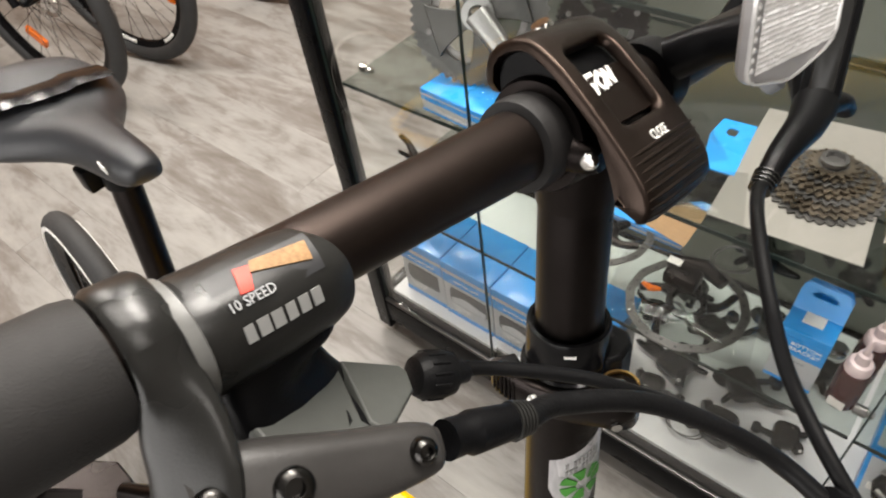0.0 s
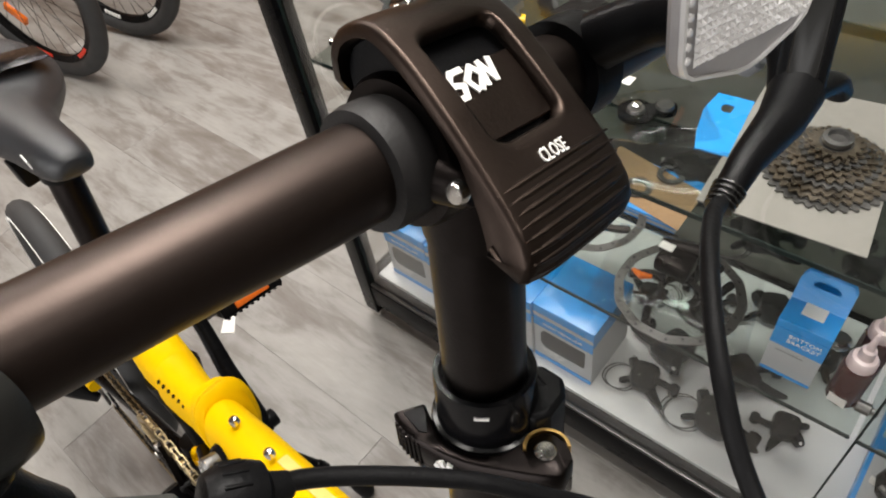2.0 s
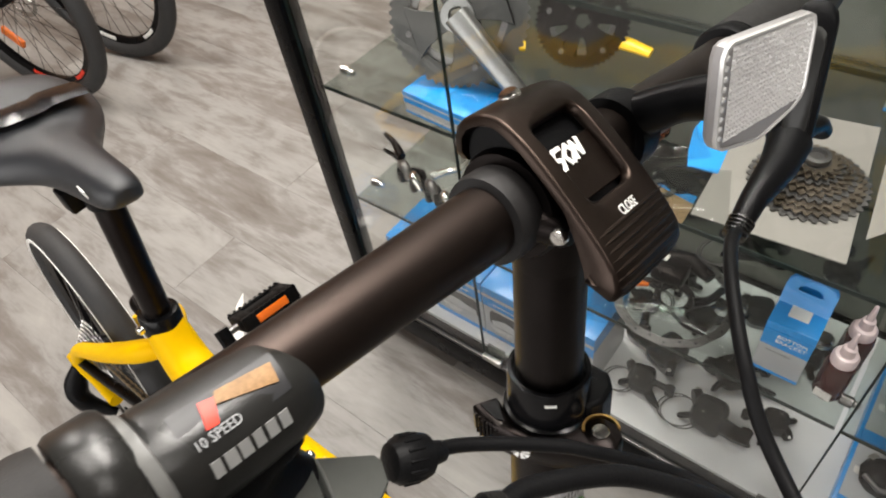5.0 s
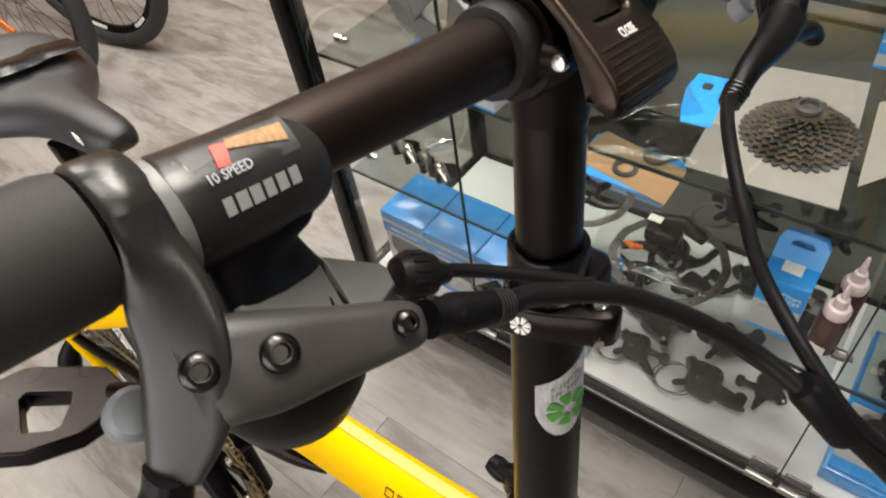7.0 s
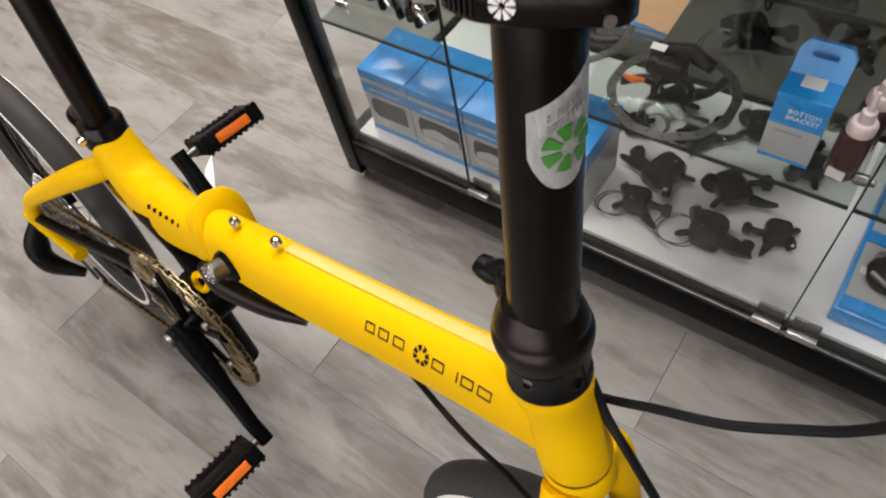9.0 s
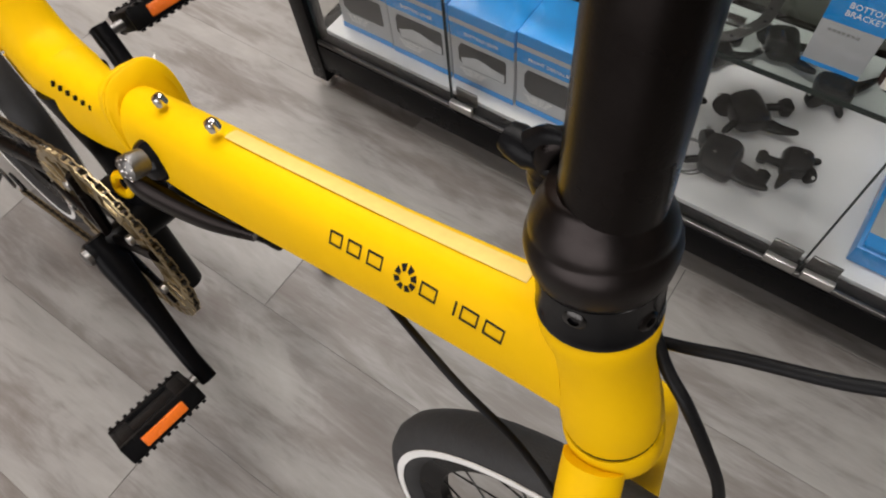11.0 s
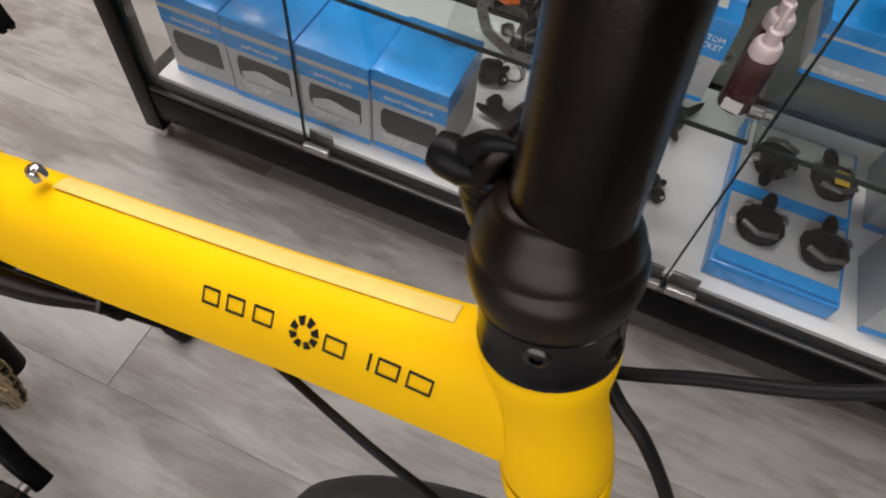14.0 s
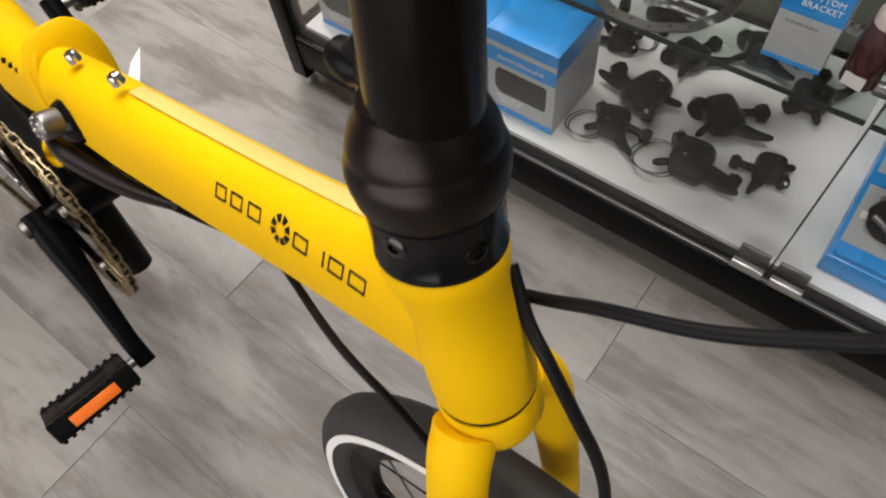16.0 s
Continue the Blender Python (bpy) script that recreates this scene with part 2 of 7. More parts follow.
def thing(name, place, label, category, group="", kind=""):
    ob = new(name)
    ob.empty_display_size = 0.05
    ob.location = place
    return tagged(ob, label, category, group, kind)


def part(name, bm, mat, parent=None, label="", smooth=True, kind="", bevel=0.0, angle=40):
    """Links a bmesh given in world places as one mesh under a thing or a part."""
    bmesh.ops.recalc_face_normals(bm, faces=bm.faces)
    me = bpy.data.meshes.new(name)
    bmesh.ops.translate(bm, verts=bm.verts, vec=-origin_of(parent))
    bm.to_mesh(me)
    bm.free()
    me.materials.append(mat)
    if smooth:
        me.shade_smooth()
        me.set_sharp_from_angle(angle=radians(angle))
    ob = new(name, me)
    ob.parent = parent
    if bevel:
        mod = ob.modifiers.new("bevel", "BEVEL")
        mod.width, mod.segments, mod.limit_method, mod.angle_limit = bevel, 2, "ANGLE", radians(35)
    return tagged(ob, label, kind=kind)


def add_box(bm, c, s, m=None, bevel=0.0):
    r = bmesh.ops.create_cube(bm, size=1.0)
    bmesh.ops.scale(bm, verts=r["verts"], vec=s)
    if bevel:
        edges = {e for v in r["verts"] for e in v.link_edges}
        r = bmesh.ops.bevel(bm, geom=list(edges), offset=bevel, segments=2, affect="EDGES", profile=0.5)
        verts = r["verts"]
        verts = list({v for f in r["faces"] for v in f.verts} | set(verts))
    else:
        verts = r["verts"]
    mat = Matrix.Translation(c) if m is None else m @ Matrix.Translation(c)
    bmesh.ops.transform(bm, matrix=mat, verts=verts)
    return bm


def box(c, s, m=None, bevel=0.0):
    return add_box(bmesh.new(), c, s, m, bevel)


def smooth_path(pts, steps=6):
    pts = [V(p) for p in pts]
    ext = [2 * pts[0] - pts[1], *pts, 2 * pts[-1] - pts[-2]]
    out = []
    for i in range(1, len(ext) - 2):
        a, b, c, d = ext[i - 1:i + 3]
        for k in range(steps):
            t = k / steps
            out.append(0.5 * (2 * b + (c - a) * t + (2 * a - 5 * b + 4 * c - d) * t * t + (3 * b - a - 3 * c + d) * t ** 3))
    return out + [pts[-1]]


def frames_along(pts, up):
    out = []
    for i, p in enumerate(pts):
        d = (pts[min(i + 1, len(pts) - 1)] - pts[max(i - 1, 0)]).normalized()
        side = d.cross(V(up))
        if side.length < 1e-4:
            side = d.cross(V((0.3, 1, 0.2)))
        side.normalize()
        out.append((p, side, side.cross(d).normalized(), d))
    return out


def loft(bm, rings, caps=True, closed=False):
    vs = [[bm.verts.new(p) for p in ring] for ring in rings]
    n = len(vs[0])
    pairs = list(zip(vs, vs[1:])) + ([(vs[-1], vs[0])] if closed else [])
    for a, b in pairs:
        for i in range(n):
            bm.faces.new((a[i], a[(i + 1) % n], b[(i + 1) % n], b[i]))
    if caps and not closed:
        bm.faces.new(vs[0][::-1])
        bm.faces.new(vs[-1])
    return bm


def add_tube(bm, pts, r, seg=14, up=(0, 0, 1), flat=1.0, power=2.0, caps=True):
    """Sweeps a round or squarish section along points; r is one radius or one for each point."""
    pts = [V(p) for p in pts]
    rs = r if isinstance(r, (list, tuple)) else [r] * len(pts)
    fl = flat if isinstance(flat, (list, tuple)) else [flat] * len(pts)
    rings = []
    for (p, side, top, d), q, f in zip(frames_along(pts, up), rs, fl):
        ring = []
        for i in range(seg):
            a = 2 * math.pi * i / seg
            ca, sa = math.cos(a), math.sin(a)
            ca, sa = math.copysign(abs(ca) ** (2 / power), ca), math.copysign(abs(sa) ** (2 / power), sa)
            ring.append(p + side * (ca * q * f) + top * (sa * q))
        rings.append(ring)
    return loft(bm, rings, caps)


def smooth_rings(rings, n=4):
    """Adds rings in between, so that a limb bends evenly."""
    cols = [smooth_path(list(col), n) for col in zip(*rings)]
    return [list(r) for r in zip(*cols)]


def tube(pts, r, seg=14, up=(0, 0, 1), flat=1.0, power=2.0, caps=True):
    return add_tube(bmesh.new(), pts, r, seg, up, flat, power, caps)


def interp(vals, n):
    """Spreads a short list of values over n places."""
    out = []
    for i in range(n):
        t = i / (n - 1) * (len(vals) - 1)
        k = min(int(t), len(vals) - 2)
        out.append(vals[k] + (vals[k + 1] - vals[k]) * (t - k))
    return out


def axes(z, x=(1, 0, 0), at=(0, 0, 0)):
    """A matrix whose z points along z and whose x lies near x."""
    z = V(z).normalized()
    y = z.cross(V(x)).normalized()
    x = y.cross(z)
    m = Matrix((x, y, z)).transposed().to_4x4()
    m.translation = at
    return m


def add_lathe(bm, profile, m, seg=28, caps=True):
    rings = [[m @ V((r * math.cos(2 * math.pi * i / seg), r * math.sin(2 * math.pi * i / seg), z)) for i in range(seg)] for r, z in profile]
    return loft(bm, rings, caps)


def lathe(profile, m, seg=28, caps=True):
    return add_lathe(bmesh.new(), profile, m, seg, caps)


def add_ring(bm, outer, inner, thick, m):
    """A flat plate between two outlines of as many points each."""
    n = len(outer)
    rows = []
    for pts, z in ((outer, thick / 2), (inner, thick / 2), (inner, -thick / 2), (outer, -thick / 2)):
        rows.append([m @ V((x, y, z)) for x, y in pts])
    return loft(bm, rows, caps=False, closed=True)


def add_plate(bm, outline, thick, m):
    rows = [[m @ V((x, y, z)) for x, y in outline] for z in (-thick / 2, thick / 2)]
    return loft(bm, rows, True)


def circle(r, n, cx=0.0, cy=0.0, phase=0.0):
    return [(cx + r * math.cos(2 * math.pi * i / n + phase), cy + r * math.sin(2 * math.pi * i / n + phase)) for i in range(n)]


def toothed(r0, r1, teeth):
    out = []
    for k in range(teeth):
        for f, r in ((0.0, r0), (0.3, r1), (0.55, r1), (0.85, r0)):
            a = 2 * math.pi * (k + f) / teeth
            out.append((r * math.cos(a), r * math.sin(a)))
    return out


def lettering(text, size, m, depth=0.0004, squeeze=1.0):
    """Letters in the built-in font as a mesh, centred on m, reading along its x."""
    cu = bpy.data.curves.new("lettering", "FONT")
    cu.body, cu.size, cu.align_x, cu.align_y, cu.extrude, cu.resolution_u = text, size, "CENTER", "CENTER", depth, 2
    ob = new("lettering", cu)
    bpy.context.view_layer.update()
    me = bpy.data.meshes.new_from_object(ob.evaluated_get(bpy.context.evaluated_depsgraph_get()))
    bpy.data.objects.remove(ob)
    bm = bmesh.new()
    bm.from_mesh(me)
    bpy.data.meshes.remove(me)
    bmesh.ops.transform(bm, matrix=m @ Matrix.Diagonal((squeeze, 1, 1, 1)), verts=bm.verts)
    return bm


def add_bars(bm, n, width, height, m, gap=0.35, thick=0.0005, seed=1):
    """Plain bars in a row, for writing that is not spelt out."""
    rnd = random.Random(seed)
    step = width / n
    for i in range(n):
        w = step * (1 - gap) * rnd.uniform(0.8, 1.1)
        add_box(bm, ((i + 0.5) * step - width / 2, 0, 0), (w, height, thick), m)
    return bm


# ---- structure ----
X0, X1, Y0, Y1, ZC = -4.2, 2.2, -2.2, 3.4, 2.7
floor = thing("floor", (0, 0, 0), "grey weathered oak vinyl plank floor", "floor", kind="structure")
part("subfloor", box(((X0 + X1) / 2, (Y0 + Y1) / 2, -0.012), (X1 - X0, Y1 - Y0, 0.02)), DARK_BOX, floor, "dark joint bed", False)
tagged(part("ceiling", box(((X0 + X1) / 2, (Y0 + Y1) / 2, ZC + 0.05), (X1 - X0, Y1 - Y0, 0.1)), CEIL, None, smooth=False), "plain dark grey ceiling, out of view", "ceiling", kind="structure")
for nm, c, s in (("wall_north", ((X0 + X1) / 2, Y1 + 0.06, ZC / 2), (X1 - X0, 0.12, ZC)), 
                 ("wall_west", (X0 - 0.06, (Y0 + Y1) / 2, ZC / 2), (0.12, Y1 - Y0, ZC)), ("wall_east", (X1 + 0.06, (Y0 + Y1) / 2, ZC / 2), (0.12, Y1 - Y0, ZC))):
    tagged(part(nm, box(c, s), WOOD_WALL if nm in ("wall_west", "wall_north") else WALL, None, smooth=False), "brown wood panelled shop wall" if nm in ("wall_west", "wall_north") else "plain grey painted shop wall", "wall", kind="structure")

bm = bmesh.new()
WX0, WX1, WZ0, WZ1 = -2.0, 1.4, 0.30, 2.30
for c, d in ((((X0 + WX0) / 2, Y0 - 0.06, ZC / 2), (WX0 - X0, 0.12, ZC)), (((WX1 + X1) / 2, Y0 - 0.06, ZC / 2), (X1 - WX1, 0.12, ZC)), (((WX0 + WX1) / 2, Y0 - 0.06, WZ0 / 2), (WX1 - WX0, 0.12, WZ0)), (((WX0 + WX1) / 2, Y0 - 0.06, (WZ1 + ZC) / 2), (WX1 - WX0, 0.12, ZC - WZ1))):
    add_box(bm, c, d)
tagged(part("wall_south", bm, WALL, None, smooth=False), "plain grey painted shop wall with a wide window", "wall", kind="structure")
window = thing("window_1", (-0.3, Y0 - 0.06, WZ0), "wide shop window with a dark frame", "window", kind="structure")
part("pane", box(((WX0 + WX1) / 2, Y0 - 0.06, (WZ0 + WZ1) / 2), (WX1 - WX0 - 0.08, 0.006, WZ1 - WZ0 - 0.08)), GLASS, window, "clear glass pane", False)
for x in (WX0 + 0.02, (WX0 + WX1) / 2, WX1 - 0.02):
    part("window_frame", box((x, Y0 - 0.06, (WZ0 + WZ1) / 2), (0.04, 0.06, WZ1 - WZ0 - 0.081)), BLACK_FRAME, window, smooth=False)
for z in (WZ0 + 0.02, WZ1 - 0.02):
    part("window_frame", box(((WX0 + WX1) / 2, Y0 - 0.06, z), (WX1 - WX0 - 0.002, 0.06, 0.04)), BLACK_FRAME, window, smooth=False)

# ---- display case ----
CX0, CX1, CY0, CY1, CTOP = -0.78, 1.02, 0.512, 0.930, 1.86
BED, SHELF_A, SHELF_B, SHELF_C = 0.120, 0.385, 0.622, 0.86
case = thing("display_case", ((CX0 + CX1) / 2, (CY0 + CY1) / 2, 0), "black metal framed glass display case standing on the plank floor", "display case")
for px, py in ((CX0, CY0), (CX1, CY0), (CX0, CY1), (CX1, CY1)):
    post = part("post", box((px, py, (0.022 + CTOP) / 2), (0.034, 0.034, CTOP - 0.022), bevel=0.002), BLACK_FRAME, case)
    part("levelling_foot", lathe([(0.010, 0.012), (0.010, 0.024), (0.014, 0.008), (0.015, 0.0)][::-1], Matrix.Translation((px, py, 0)), 16), CHROME, post, "chrome levelling foot")
for y in (CY0, CY1):
    part("rail", box(((CX0 + CX1) / 2, y, 0.082), (CX1 - CX0 - 0.034, 0.030, 0.060), bevel=0.002), BLACK_FRAME, case)
    part("rail", box(((CX0 + CX1) / 2, y, CTOP - 0.016), (CX1 - CX0 - 0.034, 0.030, 0.030), bevel=0.002), BLACK_FRAME, case)
for x in (CX0, CX1):
    part("rail", box((x, (CY0 + CY1) / 2, 0.082), (0.030, CY1 - CY0 - 0.034, 0.060), bevel=0.002), BLACK_FRAME, case)
    part("rail", box((x, (CY0 + CY1) / 2, CTOP - 0.016), (0.030, CY1 - CY0 - 0.034, 0.030), bevel=0.002), BLACK_FRAME, case)
part("door_track", box(((CX0 + CX1) / 2, CY0 - 0.010, 0.1155), (CX1 - CX0 - 0.036, 0.006, 0.007), bevel=0.001), DARK_STEEL, case, "thin dark metal door track")
part("bed", box(((CX0 + CX1) / 2, (CY0 + CY1) / 2, BED - 0.004), (CX1 - CX0 - 0.032, CY1 - CY0 - 0.030, 0.008)), WHITE_PANEL, case, "white laminate bottom panel", False)
DOORS = [(-0.762, -0.4902), (-0.4890, 0.0504), (0.0516, 0.6014), (0.6026, 1.002)]
for a, b in DOORS:
    door = part("glass_door", box(((a + b) / 2, CY0 - 0.006, (0.120 + CTOP - 0.03) / 2), (b - a, 0.004, CTOP - 0.03 - 0.120)), GLASS, case, "clear glass door", False)
    for x in (a, b):
        part("glass_edge", box((x, CY0 - 0.006, (0.120 + CTOP - 0.03) / 2), (0.0008, 0.0046, CTOP - 0.031 - 0.120)), GLASS_EDGE, door, smooth=False)


def door_pivot(x, size=0.040):
    p = part("door_pivot", box((x, CY0 - 0.0125, 0.127), (size, 0.009, 0.014), bevel=0.0012), STEEL, case, "brushed steel door pivot clamp")
    bm = box((x, CY0 + 0.004, 0.134), (size * 0.95, 0.004, 0.026), bevel=0.001)
    part("pivot_plate", bm, DARK_STEEL, p, "dark steel clamp plate")


for x in (-0.468, 0.028, 0.077, 0.625):
    door_pivot(x)
for z in (SHELF_A, SHELF_B, SHELF_C):
    for a, b in ((CX0 + 0.020, 0.047), (0.053, CX1 - 0.020)):
        sh = part("glass_shelf", box(((a + b) / 2, (CY0 + CY1) / 2 + 0.004, z - 0.003), (b - a, CY1 - CY0 - 0.022, 0.006)), SHELF_GLASS, case, "clear glass shelf with greenish edge", False)
        sh.visible_shadow = False
        part("shelf_edge", box(((a + b) / 2, CY0 + 0.0148, z - 0.003), (b - a, 0.0016, 0.0062)), GLASS_EDGE, sh, smooth=False)
        part("shelf_edge", box(((a + b) / 2, CY1 - 0.0068, z - 0.003), (b - a, 0.0016, 0.0062)), GLASS_EDGE, sh, smooth=False)
    for x in (CX0 + 0.034, 0.05):
        for y in (0.568, 0.86):
            part("shelf_pin", lathe([(0.0055, -0.012), (0.0075, -0.011), (0.0075, 0.003), (0.0045, 0.005), (0.0045, 0.012)], axes((1, 0, 0), (0, 0, 1), (x, y, z + 0.004)), 14), CHROME if x < 0 else DARK_STEEL, case, "chrome shelf pin")
part("side_glass", box((CX0 + 0.002, (CY0 + CY1) / 2, (0.12 + CTOP - 0.03) / 2), (0.004, CY1 - CY0 - 0.034, CTOP - 0.03 - 0.12)), GLASS, case, "clear glass side panel", False)
part("side_glass", box((CX1 - 0.002, (CY0 + CY1) / 2, (0.12 + CTOP - 0.03) / 2), (0.004, CY1 - CY0 - 0.034, CTOP - 0.03 - 0.12)), GLASS, case, "clear glass side panel", False)
part("back_panel", box(((CX0 + CX1) / 2, CY1 + 0.004, (0.12 + CTOP - 0.03) / 2), (CX1 - CX0 - 0.034, 0.004, CTOP - 0.03 - 0.12)), CASE_BACK, case, "grey-green back panel", False)
part("top_glass", box(((CX0 + CX1) / 2, (CY0 + CY1) / 2, CTOP + 0.004), (CX1 - CX0, CY1 - CY0, 0.006)), GLASS, case, "clear glass top", False)

# ---- the yellow folding bicycle ----
bike = thing("folding_bicycle", (-0.5, 0.02, 0), "yellow folding bicycle with black stem, leaning slightly on its kickstand", "bicycle")


def B(x, v, z):
    """A place in the bicycle's own plane: along it, to its left, up; the rear half is turned a little at the hinge."""
    turn = 0.055 if x < -0.5 else 0.0
    return V((x + (0.05 + turn) * v, 0.082 - 0.05 * (x + 0.1) - turn * (max(x, -0.72) + 0.5) + 0.13 * (z - 0.6) + v, z - 0.13 * v))


BX, BY, BZ = V((1, -0.05, 0)).normalized(), V((0.05, 1, -0.13)).normalized(), V((0, 0.13, 1)).normalized()
# the steering frame: forward, left along the bar, up
SC = V((-0.1165, 0.136, 1.032))
SL = V((0.0545, 0.9734, -0.2224)).normalized()
SF = SL.cross(V((-0.0837, 0.169, 0.982))).normalized()
SU = SF.cross(SL)
SM = Matrix((SF, SL, SU)).transposed().to_4x4()
SM.translation = SC


def S(a, l, c):
    return SM @ V((a, l, c))


def wheel(xc, zc, R, minor, rim_r, parent, name, spoke_n=28, tread=TYRE, band=True, offset=B, disc_r=0.0):
    hub = offset(xc, 0, zc)
    ax = (offset(xc, 1, zc) - hub).normalized()
    m = axes(ax, offset(xc + 1, 0, zc) - hub, hub)
    w = part(name, lathe([(0.011, -0.045), (0.016, -0.03), (0.016, 0.03), (0.011, 0.045)], m, 20), PLASTIC, parent, "black hub")
    n = 72
    rings = []
    for i in range(n):
        a = 2 * math.pi * i / n
        ring = []
        for j in range(12):
            b = 2 * math.pi * j / 12
            ring.append(m @ V(((R - minor + minor * math.cos(b)) * math.cos(a), (R - minor + minor * math.cos(b)) * math.sin(a), minor * 0.95 * math.sin(b))))
        rings.append(ring)
    part("tyre", loft(bmesh.new(), rings, False, True), tread, w, "black rubber tyre")
    bm = bmesh.new()
    prof = [(rim_r, -0.011), (rim_r + 0.004, -0.012), (rim_r + 0.004, 0.012), (rim_r, 0.011), (rim_r - 0.018, 0.006), (rim_r - 0.018, -0.006)]
    loft(bm, [[m @ V((r * math.cos(2 * math.pi * i / n), r * math.sin(2 * math.pi * i / n), z)) for i in range(n)] for r, z in prof], False, True)
    part("rim", bm, BLACK_FRAME, w, "black alloy rim")
    if band:
        for s in (-1, 1):
            bm = bmesh.new()
            add_ring(bm, circle(R - minor * 0.88, n), circle(R - minor * 1.22, n), 0.001, m @ Matrix.Translation((0, 0, s * minor * 0.955)))
            part("reflective_band", bm, WHITE_INK, w, "pale grey reflective sidewall band")
    bm = bmesh.new()
    for i in range(spoke_n):
        a = 2 * math.pi * i / spoke_n
        s = 1 if i % 2 else -1
        ha = a + (0.5 if (i // 2) % 2 else -0.5)
        add_tube(bm, [m @ V((0.018 * math.cos(ha), 0.018 * math.sin(ha), s * 0.028)), m @ V(((rim_r - 0.015) * math.cos(a), (rim_r - 0.015) * math.sin(a), 0))], 0.001, 5)
    part("spokes", bm, BOLT, w, "thin dark spokes", kind="stuff")
    if disc_r:
        bm = bmesh.new()
        add_ring(bm, toothed(disc_r - 0.002, disc_r, 30), toothed(disc_r * 0.8, disc_r * 0.8, 30), 0.002, m @ Matrix.Translation((0, 0, 0.030)))
        for i in range(6):
            add_tube(bm, [m @ V((0.02 * math.cos(i * 1.047), 0.02 * math.sin(i * 1.047), 0.03)), m @ V((disc_r * 0.82 * math.cos(i * 1.047 + 0.4), disc_r * 0.82 * math.sin(i * 1.047 + 0.4), 0.03))], 0.003, 6)
        part("brake_disc", bm, STEEL, w, "steel brake disc")
    return w


FRONT_X, REAR_X, WR = 0.018, -1.030, 0.246


def BF(x, v, z):
    """As B, for the front wheel and fork, which lean a little more."""
    return V((x + 0.05 * v, 0.082 - 0.05 * (x + 0.1) + 0.17 * (z - 0.6) + v, z - 0.17 * v))


front_wheel = wheel(FRONT_X, 0.238, 0.240, 0.022, 0.196, bike, "front_wheel", offset=BF, disc_r=0.078)
rear_wheel = wheel(REAR_X, WR, WR, 0.022, 0.199, bike, "rear_wheel", disc_r=0.078)

# main frame: head tube, main tube, hinge, seat tube, stays
HEAD_T, HEAD_B = V((-0.0792, 0.0762, 0.6695)), V((-0.0530, 0.0655, 0.5800))
hd = (HEAD_B - HEAD_T).normalized()
frame_part = part("front_frame", tube(smooth_path([(-0.075, 0.0765, 0.608), (-0.12, 0.0785, 0.594), (-0.20, 0.0815, 0.572), (-0.30, 0.0845, 0.547), (-0.40, 0.0875, 0.523), (-0.466, 0.0890, 0.511)], 5),
                  interp([0.0400, 0.0397, 0.0397, 0.0418, 0.0448, 0.0440], 26), 28, up=BZ, flat=interp([0.66, 0.63, 0.61, 0.59, 0.575, 0.56], 26), power=2.15), YELLOW, bike, "glossy yellow painted main tube")
L_ = (HEAD_B - HEAD_T).length
part("head_tube", lathe([(0.0250, -0.001), (0.0262, 0.0015), (0.0261, 0.007), (0.0250, 0.014), (0.0231, 0.022), (0.0222, 0.033), (0.0224, 0.044), (0.0238, 0.057), (0.0253, 0.071), (0.0258, L_ - 0.008), (0.0246, L_)], axes(hd, (0, 1, 0), HEAD_T), 44), YELLOW, frame_part)
part("crown_seal", lathe([(0.0215, L_ - 0.0010), (0.0240, L_ - 0.0004), (0.0240, L_ + 0.0030), (0.0215, L_ + 0.0034)], axes(hd, (0, 1, 0), HEAD_T), 36), INK, frame_part, "thin dark bearing seal")
# fork
CROWN = HEAD_B + hd * 0.003
fork = part("fork", lathe([(0.0250, 0.0), (0.0262, 0.003), (0.0255, 0.018), (0.020, 0.030)], axes(hd, (0, 1, 0), CROWN), 32), YELLOW, bike, "yellow fork")
for s in (-1, 1):
    top = CROWN + hd * 0.012 + BY * (s * 0.020)
    axle = BF(FRONT_X, s * 0.050, 0.238)
    pts = smooth_path([top, CROWN + hd * 0.045 + BY * (s * 0.038), CROWN.lerp(axle, 0.5) + BY * (s * 0.030) , axle + V((0, 0, 0.02)), axle], 6)
    part("fork_blade", tube(pts, interp([0.017, 0.017, 0.0145, 0.011, 0.009], len(pts)), 16, up=BX, flat=interp([0.85, 0.8, 0.8, 0.8, 0.8], len(pts))), YELLOW, fork)
part("axle_nut", lathe([(0.009, -0.058), (0.009, -0.050), (0.004, -0.049), (0.004, 0.049), (0.009, 0.050), (0.009, 0.058)], axes(BF(0, 1, 0) - BF(0, 0, 0), BX, BF(FRONT_X, 0, 0.238)), 12), STEEL, fork, "steel axle nut")

# rear half: hinge, bent tube up to the seat clamp, stays
SEAT_T, BBP = B(-0.667, 0, 0.554), B(-0.566, 0, 0.338)
rear_frame = part("rear_frame", tube(smooth_path([B(-0.470, 0, 0.506), B(-0.530, 0, 0.493), B(-0.590, 0, 0.483), B(-0.640, 0, 0.504), SEAT_T], 6), interp([0.038, 0.039, 0.050, 0.036, 0.0240], 25), 24, up=BZ, flat=interp([0.62, 0.58, 0.56, 0.78, 1.0], 25), power=2.4), YELLOW, bike, "yellow painted rear frame half")
part("seat_tube", tube(smooth_path([B(-0.605, 0, 0.490), B(-0.588, 0, 0.42), BBP], 5), interp([0.034, 0.024, 0.022], 11), 20, up=BX), BLACK_FRAME, rear_frame, "black lower seat tube")
